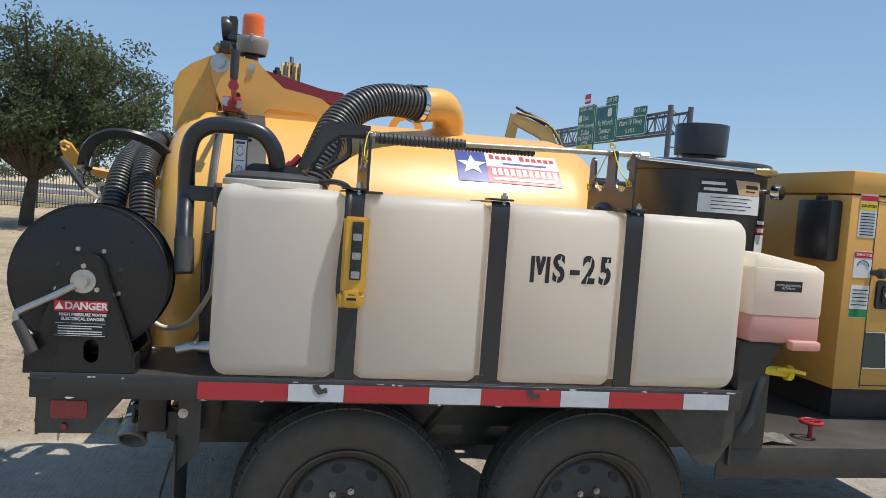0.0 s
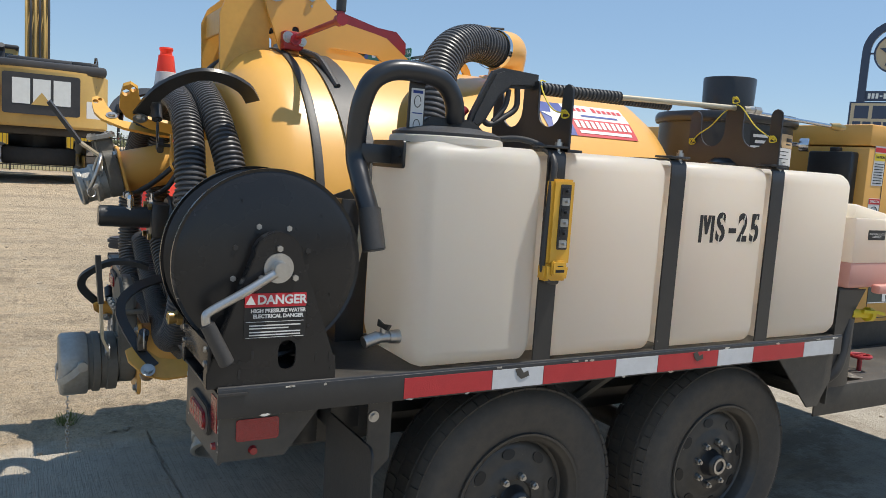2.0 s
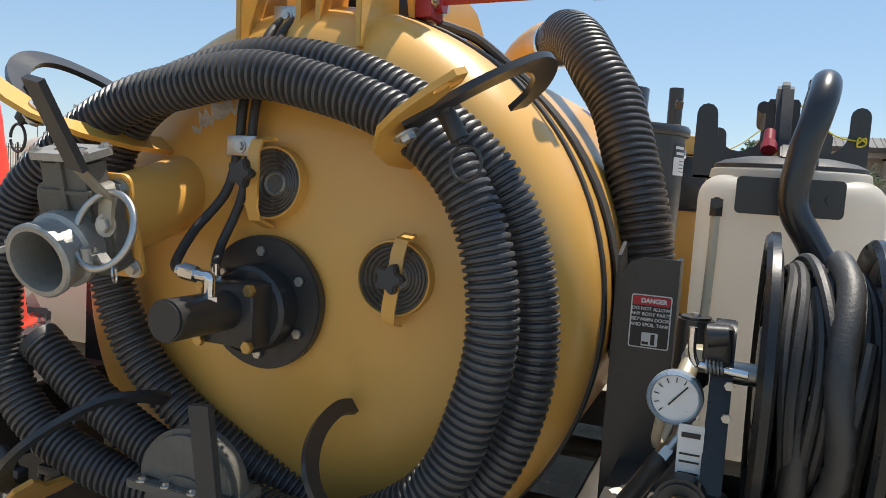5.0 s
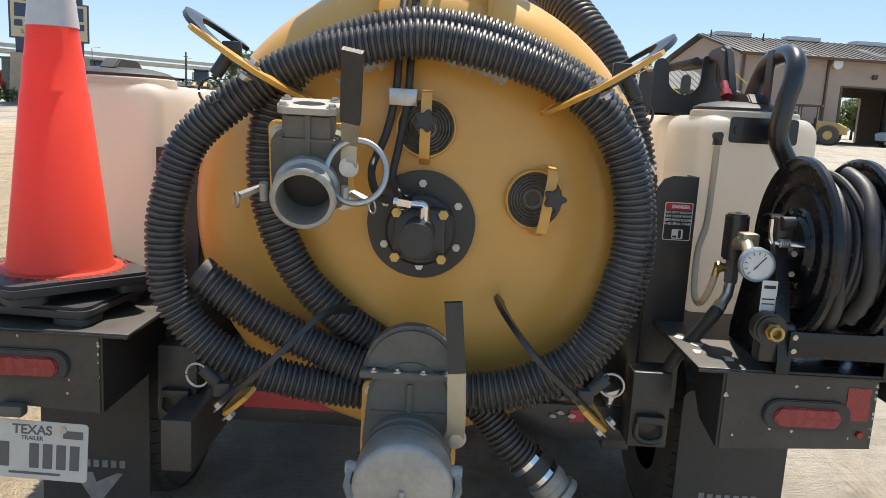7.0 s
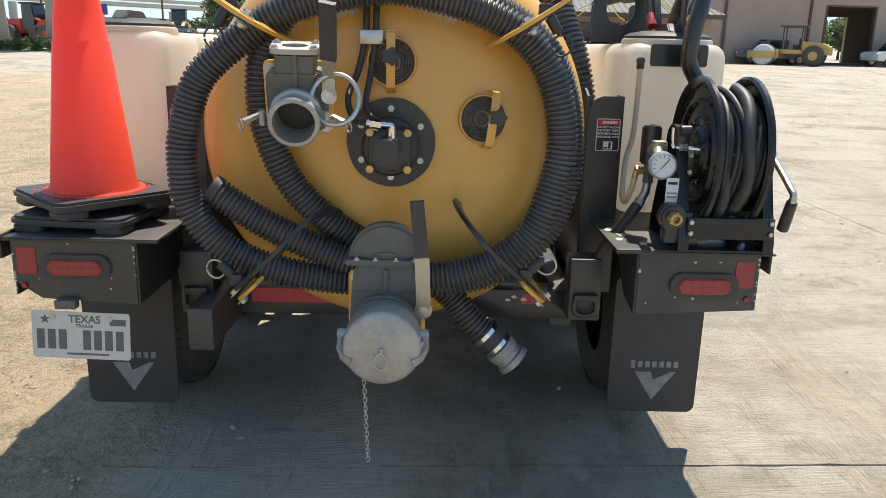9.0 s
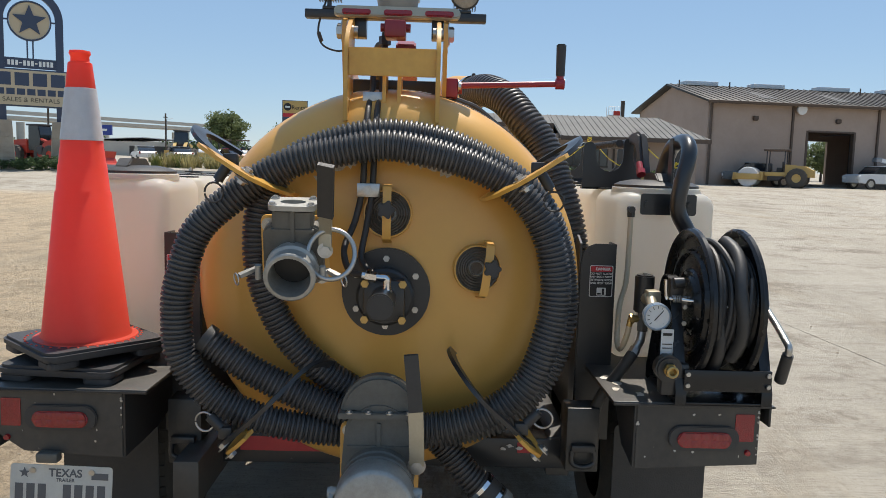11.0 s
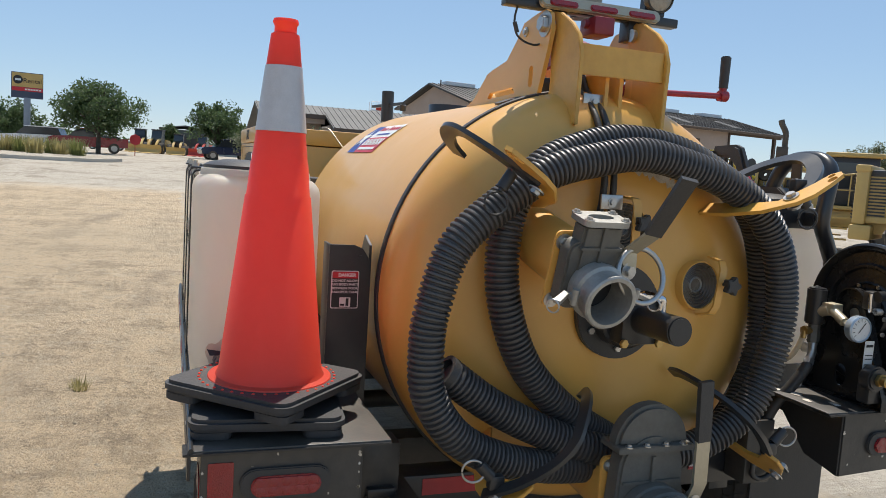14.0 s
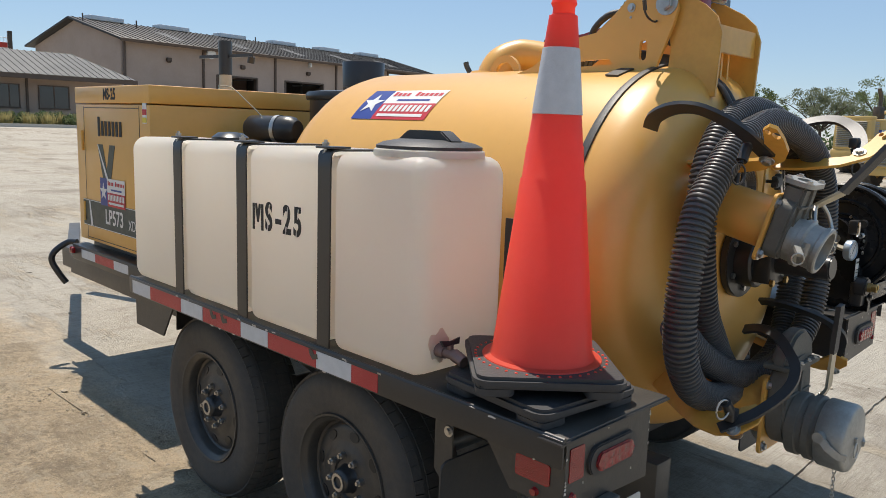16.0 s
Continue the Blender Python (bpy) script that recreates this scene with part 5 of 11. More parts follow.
# owner's decals on both flanks: flag star, banner, bars
def flag_decal(parent, m, w, h, bend=None):
    """A blue field with a white star beside white and red bands; writing as bars."""
    def bent(bm):
        if bend:
            for v in bm.verts:
                v.co = bend(v.co)
        else:
            moved(bm, m)
        return bm
    def rect(x0, x1, y0, y1, z):
        b = bmesh.new()
        n = 10
        rows = [[b.verts.new((x0 + (x1 - x0) * i / n, y0 + (y1 - y0) * j / 4, z)) for i in range(n + 1)] for j in range(5)]
        for j in range(4):
            for i in range(n):
                b.faces.new((rows[j][i], rows[j][i + 1], rows[j + 1][i + 1], rows[j + 1][i]))
        return b
    d = part("decal", bent(rect(-w / 2, -w / 2 + w * 0.29, -h / 2, h / 2, 0.0016)), LABEL_B, parent, "flag decal with a white star")
    part("decal_band", bent(rect(-w / 2 + w * 0.29, w / 2, 0, h / 2, 0.0016)), LABEL_W, d)
    part("decal_band", bent(rect(-w / 2 + w * 0.29, w / 2, -h / 2, 0, 0.0016)), LABEL_R, d)
    part("star", bent(star(h * 0.34, Matrix.Translation((-w / 2 + w * 0.145, 0, 0.003)), 0.4, 0.001)), LABEL_W, d, "white star")
    for k in range(11):
        x = -w / 2 + w * (0.33 + 0.06 * k)
        if k != 4:
            part("print", bent(rect(x, x + w * 0.042, h * 0.26, h * 0.26 + h * (0.17 if k in (0, 5) else 0.12), 0.003)), LABEL_R, d)
        part("print", bent(rect(x, x + w * 0.040, -h * 0.27, -h * 0.06, 0.003)), LABEL_W, d)
    part("print", bent(rect(-w / 2 + w * 0.45, w / 2 - w * 0.12, h * 0.08, h * 0.14, 0.003)), LABEL_B, d)
    part("print", bent(rect(-w / 2 + w * 0.34, w / 2 - w * 0.06, -h * 0.42, -h * 0.34, 0.003)), LABEL_W, d)


def on_tank(x, ang, sy):
    def f(co):
        a = radians(ang) + co.y / R
        rr = R + 0.001 + co.z
        return Vector((x + co.x * (1 if sy < 0 else -1), sy * rr * math.cos(a), CZ + rr * math.sin(a)))
    return f


flag_decal(spoil, None, 0.455, 0.195, on_tank(1.706, 47.8, -1))
flag_decal(spoil, None, 0.455, 0.190, on_tank(1.526, 49.8, 1))

# ---- suction hose coiled on the door hooks ----
hose = thing("suction_hose", "black corrugated suction hose coiled on hooks of the tank door", "hose", (0.15, 0, 0.45))
run = [(0.145, 0.535, 1.015), (0.15, 0.4, 0.922), (0.155, 0.24, 0.842), (0.15, 0.095, 0.79), (0.135, -0.12, 0.76), (0.125, -0.298, 0.8), (0.122, -0.437, 0.905), (0.125, -0.501, 1.067), (0.128, -0.519, 1.21),
       (0.13, -0.487, 1.362), (0.135, -0.411, 1.478), (0.14, -0.294, 1.554), (0.142, -0.14, 1.601), (0.14, 0.012, 1.622), (0.135, 0.164, 1.596), (0.125, 0.3, 1.556), (0.115, 0.438, 1.467), (0.105, 0.555, 1.356),
       (0.1, 0.606, 1.207), (0.1, 0.617, 1.1), (0.1, 0.602, 0.975), (0.105, 0.515, 0.858), (0.12, 0.375, 0.785), (0.15, 0.2, 0.742), (0.185, 0.0, 0.722), (0.2, -0.193, 0.722), (0.2, -0.375, 0.78),
       (0.23, -0.502, 0.897), (0.245, -0.558, 1.057), (0.25, -0.562, 1.203), (0.245, -0.527, 1.357), (0.23, -0.461, 1.469), (0.22, -0.351, 1.558), (0.215, -0.175, 1.636), (0.215, 0.016, 1.66), (0.205, 0.172, 1.627),
       (0.19, 0.294, 1.567), (0.18, 0.374, 1.462), (0.175, 0.394, 1.312), (0.175, 0.369, 1.169), (0.185, 0.299, 1.025), (0.2, 0.191, 0.915), (0.23, 0.064, 0.826), (0.265, -0.082, 0.745), (0.265, -0.194, 0.66),
       (0.245, -0.27, 0.575), (0.235, -0.335, 0.52)]
part("tube", ribbed(run, 0.0475, 0.0150, 0.0085, 18), HOSE, hose, "black corrugated rubber tube", smooth=30)
e0, e1 = Vector((0.245, -0.300, 0.548)), Vector((0.228, -0.425, 0.432))
d = (e1 - e0).normalized()
part("cuff", rod(e0 + d * 0.02, e0 + d * 0.095, 0.053, segs=32, bevel=0.003), RUBBER, hose, "smooth rubber cuff")
for q in (0.028, 0.082):
    part("band_clamp", spin([(0.0535, -0.007), (0.0555, -0.007), (0.0555, 0.007), (0.0535, 0.007)], e0 + d * q, d, 32, True), CHROME, hose, "steel band clamp")
part("adapter", spin([(0.048, 0.0), (0.055, 0.004), (0.055, 0.03), (0.049, 0.034), (0.049, 0.052), (0.057, 0.056), (0.059, 0.075), (0.052, 0.078), (0.046, 0.078), (0.044, 0.0)], e0 + d * 0.092, d, 36), CASTAL, hose, "aluminium cam adapter")
part("open_end", spin([(0.036, 0.0), (0.0475, 0.0), (0.0475, 0.02), (0.036, 0.02)], Vector(run[0]), Vector(run[0]) - Vector(run[1]), 28, True), RUBBER, hose)

# vacuum hose from the elbow down behind the water tank
vac = thing("vacuum_hose", "thick black corrugated vacuum hose clamped to a gold elbow", "hose", (0.9, -0.5, 1.0))
vr = [(1.322, -0.300, 1.892), (1.24, -0.333, 1.899), (1.15, -0.372, 1.890), (1.048, -0.435, 1.846), (0.965, -0.50, 1.76), (0.92, -0.57, 1.66), (0.875, -0.62, 1.53), (0.845, -0.665, 1.39), (0.84, -0.70, 1.2), (0.86, -0.71, 1.0)]
part("tube", ribbed(vr, 0.070, 0.0190, 0.0090, 28), HOSE, vac, "black corrugated rubber tube", smooth=30)
part("band_clamp", spin([(0.0755, -0.012), (0.0785, -0.012), (0.0785, 0.012), (0.0755, 0.012)], (1.312, -0.305, 1.893), (-0.86, -0.5, 0.08), 36, True), CHROME, vac, "wide steel clamp")
part("clamp_screw", join(rod((1.27, -0.308, 1.970), (1.35, -0.308, 1.977), 0.005, segs=8), rod((1.26, -0.308, 1.969), (1.285, -0.308, 1.972), 0.009, segs=6)), BLACK, vac)


# ---- guard posts beside the door with danger labels ----
def danger_label(parent, m, w, h):
    s = part("label", sheet(w, h, m, 0.005), LABEL_W, parent, "black danger label with a red head and white border")
    part("label_panel", sheet(w - 0.005, h - 0.005, m @ Matrix.Translation((0, 0, 0.0005)), 0.004), LABEL_K, s, "black panel")
    part("label_head", sheet(w * 0.92, h * 0.17, m @ Matrix.Translation((0, h * 0.385, 0)), 0.003, 0.001, 0.0012), LABEL_R, s)
    part("label_word", lettering("DANGER", h * 0.115, m @ Matrix.Translation((w * 0.06, h * 0.385, 0.0022)), 0.0002, bold=0.0006), LABEL_W, s)
    for k, words in enumerate(("DO NOT ALLOW", "ANY BODY PARTS", "BETWEEN DOOR", "AND SPOIL TANK")):
        part("label_word", lettering(words, h * 0.088, m @ Matrix.Translation((0, h * (0.235 - 0.100 * k), 0.0014)), 0.0002, bold=0.0002), LABEL_W, s)
    part("label_sign", sheet(w * 0.40, h * 0.25, m @ Matrix.Translation((w * 0.02, -h * 0.33, 0)), 0.002, 0.001, 0.0012), LABEL_W, s)
    part("label_sign", bars(m, [(w * 0.1, -h * 0.33, w * 0.10, h * 0.2), (-w * 0.08, -h * 0.40, w * 0.16, h * 0.05)], 0.0026), LABEL_K, s)


for sy in (-1, 1):
    gp = thing("guard_post", "black steel guard post with a small danger label", "post", (0.51, sy * 0.73, 0.60), "guard posts")
    y0, y1 = sy * 0.668, sy * 0.792
    out = [(-y1, 0.60), (-y0, 0.60), (-y0, 1.235)] + [(-(y0 + sy * 0.05 * (1 - math.cos(radians(a)))), 1.235 + 0.075 * math.sin(radians(a))) for a in (30, 60, 90)] + [(-y1, 1.31)]
    part("post_plate", plate(out, 0.010, axes((0.512, 0, 0), (0, -1, 0), (0, 0, 1)), 0.001), BLACK, gp, "black post plate")
    part("post_web", box(0.515, 0.60, min(y1, y1 - sy * 0.008), max(y1, y1 - sy * 0.008), 0.60, 1.31, 0.001), BLACK, gp)
    part("post_web", plate([(0.515, 0.60), (0.62, 0.60), (0.62, 1.28), (0.58, 1.335), (0.515, 1.31)], 0.008, axes((0, y0, 0), (1, 0, 0), (0, 0, 1)), 0.001), BLACK, gp)
    danger_label(gp, face_rear(0.506, sy * 0.742, 1.178), 0.082, 0.112)
    part("post_bolt", join(bolt((0.506, sy * 0.70, 1.275), (-1, 0, 0), 0.006, 0.004, False)), BLACK, gp)

# sight tube of the right water tank
tube = thing("sight_tube", "cloudy sight tube with brass ends on a water tank's end", "tube", (0.55, -0.84, 0.9))
part("tube", pipe([(0.555, -0.848, 1.415), (0.555, -0.847, 1.30), (0.550, -0.842, 1.17), (0.535, -0.820, 1.09), (0.470, -0.800, 0.987), (0.398, -0.790, 0.963), (0.345, -0.788, 0.985), (0.318, -0.794, 1.03), (0.306, -0.797, 1.066)], 0.0095, 12), CLEAR_TUBE, tube, "cloudy plastic tube")
part("fitting", join(rod((0.575, -0.848, 1.432), (0.54, -0.848, 1.432), 0.012, segs=10), rod((0.555, -0.848, 1.44), (0.555, -0.848, 1.405), 0.014, segs=6)), BLACK, tube)

# ---- handle tube on the right water tank ----
ht = thing("bent_tube", "bent glossy black steel tube bolted to a water tank", "tube", (0.55, -1.0, 1.2))
part("tube", pipe([(0.482, -1.088, 1.215), (0.476, -1.072, 1.285), (0.468, -1.022, 1.37), (0.463, -0.985, 1.44), (0.462, -0.992, 1.53), (0.468, -1.008, 1.595), (0.49, -1.020, 1.645), (0.545, -1.026, 1.674), (0.63, -1.028, 1.676), (0.695, -1.026, 1.660), (0.735, -1.020, 1.615), (0.752, -1.010, 1.555)], 0.0275, 20), GLOSS, ht, "scratched glossy black tube")
part("end_sleeve", rod((0.475, -1.066, 1.305), (0.484, -1.094, 1.195), 0.031, segs=24, bevel=0.003), RUBBER, ht, "black rubber end sleeve")
part("bracket", plate(rounded(0.20, 0.075, 0.01), 0.008, face_rear(0.562, -0.982, 1.452), 0.001), BLACK, ht, "black bracket plate")
for y in (-0.905, -1.060):
    part("bracket_bolt", rod((0.558, y, 1.452), (0.552, y, 1.452), 0.013, segs=18, bevel=0.002), BLACK, ht)
part("bracket_arm", join(box(0.46, 0.60, -1.01, -0.995, 1.425, 1.475, 0.002), plate([(0.60, 1.43), (0.655, 1.43), (0.650, 1.69), (0.605, 1.69)], 0.008, axes((0, -1.004, 0), (1, 0, 0), (0, 0, 1)), 0.001)), BLACK, ht)
lb = part("label", sheet(0.040, 0.135, face_y(0.628, -1.0095, 1.568, -1), 0.002), LABEL_W, ht, "white label with small pictures")
for bar in ((0, 0.058, 0.03, 0.008), (0, 0.0, 0.03, 0.003), (0, -0.055, 0.03, 0.006)):
    part("label_print", bars(face_y(0.628, -1.0095, 1.568, -1), [bar]), LABEL_B, lb)
for z in (1.60, 1.535):
    part("label_print", pipe([face_y(0.628, -1.0105, z, -1) @ Vector((0.010 * math.cos(a), 0.016 * math.sin(a), 0)) for a in [2 * math.pi * k / 8 for k in range(8)]], 0.0012, 4, 2, True), LABEL_K, lb)

# ---- wand rack and spray wand ----
rk = thing("wand_rack", "black plate racks with cradles holding a spray wand", "rack", (1.5, -0.97, 1.49))
for x, dz in ((1.040, 0.0), (1.950, 0.012)):
    # across the tank: an outer and an inner prong, a broad middle one, two round-bottomed cradles
    o = [(0.762, 1.490), (1.172, 1.490)] + arc(1.149, 1.660 + dz, 0.023, 0, 180, 6) + arc(1.068, 1.620, 0.058, 0, -180, 8) + [(1.010, 1.690 + dz), (1.004, 1.700 + dz), (0.938, 1.700 + dz), (0.932, 1.690 + dz)] + arc(0.874, 1.620, 0.056, 0, -180, 8) + arc(0.789, 1.660 + dz, 0.026, 0, 180, 6)
    part("cradle", plate(o, 0.008, axes((x, 0, 0), (0, -1, 0), (0, 0, 1)), 0.001), BLACK, rk, "black cradle plate")
    part("cradle_foot", box(x - 0.004, x + 0.05, -1.17, -0.765, 1.490, 1.498, 0.001), BLACK, rk)
wd = thing("spray_wand", "black trigger spray wand tied to a rack with yellow rope", "spray wand", (1.6, -0.95, 1.6))
part("lance", rod((1.380, -0.968, 1.688), (2.020, -0.968, 1.706), 0.0095, segs=12), BARE, wd, "steel lance")
part("lance", rod((2.000, -0.955, 1.700), (2.560, -0.940, 1.688), 0.0075, segs=12), CHROME, wd, "chrome lance")
part("lance_grip", ribbed([(1.075, -0.968, 1.684), (1.220, -0.968, 1.684), (1.390, -0.968, 1.688)], 0.0195, 0.015, 0.0045, 16), RUBBER, wd, "ribbed black grip")
part("lance_grip", ribbed([(1.090, -0.925, 1.684), (1.400, -0.927, 1.684), (1.660, -0.930, 1.685)], 0.0165, 0.013, 0.0045, 14), RUBBER, wd, "ribbed black grip")
part("nozzle", join(rod((2.550, -0.940, 1.688), (2.600, -0.939, 1.687), 0.011, 0.017, 14), rod((2.600, -0.939, 1.687), (2.640, -0.938, 1.686), 0.017, 0.012, 14)), BRASS, wd, "brass nozzle")
part("lance_joint", join(rod((2.020, -0.962, 1.706), (2.050, -0.961, 1.707), 0.013, segs=12), rod((2.055, -0.960, 1.706), (2.090, -0.959, 1.706), 0.015, segs=6)), STEEL, wd)
gun = [(1.055, 1.722), (0.925, 1.728), (0.892, 1.716), (0.866, 1.668), (0.825, 1.587), (0.815, 1.557), (0.845, 1.540), (0.875, 1.572), (0.915, 1.640), (0.955, 1.672), (1.055, 1.678)]
part("gun_body", plate(gun, 0.036, axes((0, -0.968, 0), (1, 0, 0), (0, 0, 1)), 0.010), RUBBER, wd, "black trigger gun")
part("trigger", pipe([(0.985, -0.968, 1.673), (0.985, -0.968, 1.618), (0.945, -0.968, 1.585), (0.895, -0.968, 1.560), (0.865, -0.968, 1.575)], 0.009, 10), RUBBER, wd, "black trigger guard")
part("trigger", pipe([(0.955, -0.968, 1.668), (0.945, -0.968, 1.618), (0.905, -0.968, 1.568)], 0.008, 10), RUBBER, wd, "black trigger")
part("gun_collar", rod((1.050, -0.968, 1.696), (1.085, -0.968, 1.690), 0.010, segs=12), CHROME, wd, "steel collar")
part("inlet_fitting", join(rod((0.860, -0.965, 1.580), (0.835, -0.968, 1.545), 0.014, segs=12), rod((0.835, -0.968, 1.545), (0.818, -0.970, 1.522), 0.018, segs=6)), BRASS, wd, "brass swivel")
part("inlet_fitting", join(rod((0.825, -0.94, 1.600), (0.80, -0.94, 1.572), 0.013, segs=12), rod((0.80, -0.94, 1.572), (0.785, -0.94, 1.555), 0.018, segs=8)), RED_PAINT, wd, "red coupler")
part("supply_hose", pipe([(0.822, -0.972, 1.53), (0.87, -1.00, 1.515), (0.945, -1.06, 1.52), (0.985, -1.12, 1.50), (0.985, -1.178, 1.46), (0.977, -1.186, 1.38), (0.970, -1.186, 1.28), (0.968, -1.186, 1.17), (0.985, -1.19, 1.125), (1.02, -1.19, 1.12)], 0.0095, 10), RUBBER, wd, "black supply hose")
rope = thing("tie_rope", "thin yellow rope tied round a rack", "rope", (1.9, -0.95, 1.6))
part("strand", pipe([(1.09, -0.965, 1.706), (1.05, -0.995, 1.70), (1.033, -1.05, 1.645), (1.030, -1.10, 1.61), (1.030, -1.152, 1.600)], 0.0021, 6), ROPE, rope)
part("strand", pipe([(1.95, -0.975, 1.716), (1.938, -0.93, 1.69), (1.940, -0.87, 1.64), (1.940, -0.81, 1.605), (1.938, -0.785, 1.575)], 0.0021, 6), ROPE, rope)
part("strand", pipe([(1.95, -0.975, 1.716), (1.938, -1.01, 1.70), (1.935, -1.07, 1.64), (1.936, -1.115, 1.61), (1.938, -1.155, 1.588)], 0.0021, 6), ROPE, rope)
for x, y, z in ((1.031, -1.155, 1.598), (1.940, -1.150, 1.592), (1.945, -0.972, 1.732), (1.942, -0.788, 1.582)):
    part("knot", pipe([(x - 0.004, y - 0.008, z), (x - 0.008, y + 0.008, z + 0.010), (x - 0.004, y + 0.010, z - 0.010), (x + 0.006, y - 0.008, z - 0.006), (x - 0.010, y - 0.006, z + 0.010), (x - 0.006, y + 0.010, z - 0.004)], 0.0023, 6), ROPE, rope)

# ---- yellow remote on the strap ----
rm = thing("remote_control", "yellow plastic pendant control hung on a tank strap", "remote control", (1.02, -1.19, 1.12))
part("casing", join(plate([(-0.040, -0.10), (0.040, -0.10), (0.040, 0.145), (-0.040, 0.145)], 0.036, face_y(1.011, -1.1860, 1.268, -1), 0.007), plate([(-0.048, -0.145), (0.034, -0.145), (0.040, -0.10), (-0.048, -0.095)], 0.040, face_y(1.011, -1.1860, 1.268, -1), 0.007)), REMOTE, rm, "yellow plastic casing")
part("switch_panel", sheet(0.036, 0.185, face_y(1.015, -1.2045, 1.306, -1), 0.004, 0.004), RUBBER, rm, "black switch strip")
for k in range(6):
    m = face_y(1.015, -1.2070, 1.380 - 0.030 * k, -1)
    part("switch", join(sheet(0.027, 0.022, m, 0.003, 0.005), rod(m @ Vector((0, 0, 0)), m @ Vector((0, 0.002, 0.014)), 0.0045, segs=10)), STEEL if k % 2 else BLACK, rm, "toggle switch")
part("dial_guard", join(plate(rounded(0.05, 0.045, 0.01), 0.014, face_y(1.007, -1.2090, 1.160, -1), 0.004)), REMOTE, rm)
part("dial_print", bars(face_y(1.007, -1.2165, 1.153, -1), [(0, 0, 0.03, 0.008), (0, 0.014, 0.02, 0.003)]), LABEL_K, rm)

# ---- hose reel ----
rl = thing("hose_reel", "black steel hose reel with a crank on a trailer deck", "hose reel", (0.205, -1.06, 0.878))
RC = Vector((0.205, 0, 1.163))
for y, s in ((-0.958, 1), (-1.103, -1)):
    p_ = [(0.0, 0.010), (0.078, 0.010), (0.086, 0.002), (0.096, 0.002), (0.101, 0.007), (0.107, 0.002), (0.148, 0.001), (0.154, 0.008), (0.162, 0.008), (0.168, 0.0), (0.205, 0.0), (0.214, 0.010), (0.226, 0.013), (0.2335, 0.008), (0.2335, 0.0), (0.226, 0.002), (0.205, -0.004), (0.0, -0.004)]
    disc = part("flange_disc", spin([(r_, 1.5 * a_) for r_, a_ in p_], (RC.x, y, RC.z), (0, -s, 0) if s < 0 else (0, s, 0), 64), REEL_BLACK, rl, "pressed black steel disc")
    for k in range(8):
        a = radians(20 + 45 * k)
        part("disc_bolt", bolt((RC.x + 0.098 * math.cos(a), y + s * (0.003 if s > 0 else 0.003), RC.z + 0.098 * math.sin(a)), (0, s, 0), 0.0075, 0.006, False), STEEL if k % 3 else BLACK, disc)
    for k in range(5):
        a = radians(45 + 72 * k)
        part("disc_bolt", bolt((RC.x + 0.172 * math.cos(a), y + s * 0.002, RC.z + 0.172 * math.sin(a)), (0, s, 0), 0.0055, 0.004, False), BLACK, disc)
part("drum", rod((RC.x, -0.962, RC.z), (RC.x, -1.100, RC.z), 0.07, segs=32), REEL_BLACK, rl)
for q in range(9):
    r, ph = 0.178 + 0.007 * math.sin(2.3 * q), 0.7 * q
    for rr in (r, r - 0.020):
        part("wound_hose", sweep([Vector((RC.x + rr * math.cos(2 * math.pi * k / 40 + ph), -0.972 - 0.0130 * q - 0.012 * k / 40 + 0.006 * math.sin(0.45 * k + q), RC.z + rr * math.sin(2 * math.pi * k / 40 + ph))) for k in range(41)], 0.0086, 8), RUBBER, rl, "turn of black pressure hose")
for q, (y0, y1, a0) in enumerate(((-0.978, -1.05, 40), (-1.075, -1.00, 150), (-0.985, -1.08, 250))):
    part("wound_hose", sweep([Vector((RC.x + (0.196 + 0.004 * q) * math.cos(radians(a0 + 5 * k)), y0 + (y1 - y0) * k / 30, RC.z + (0.196 + 0.004 * q) * math.sin(radians(a0 + 5 * k)))) for k in range(31)], 0.0086, 8), RUBBER, rl, "loose crossing turn of black hose")
part("hose_sleeve", sweep([Vector((RC.x + 0.200 * math.cos(a), -1.045 + 0.006 * math.sin(5 * a), RC.z + 0.200 * math.sin(a))) for a in [radians(100 + 5 * k) for k in range(26)]], [0.019 + 0.002 * math.sin(3.1 * k) for k in range(26)], 12), RUBBER, rl, "wrinkled rubber sleeve")
part("hose_tail", pipe([(RC.x - 0.155, -1.00, RC.z - 0.02), (RC.x - 0.155, -1.0, RC.z - 0.10), (RC.x - 0.12, -1.0, RC.z - 0.17), (RC.x - 0.06, -0.99, RC.z - 0.225)], 0.019, 14), RUBBER, rl, "rubber hose guard")
part("zip_tie", sweep([Vector((RC.x - 0.165, -1.0 + 0.02 * k, RC.z + 0.015)) for k in (-1, 0, 1)], 0.004, 6), LABEL_W, rl)
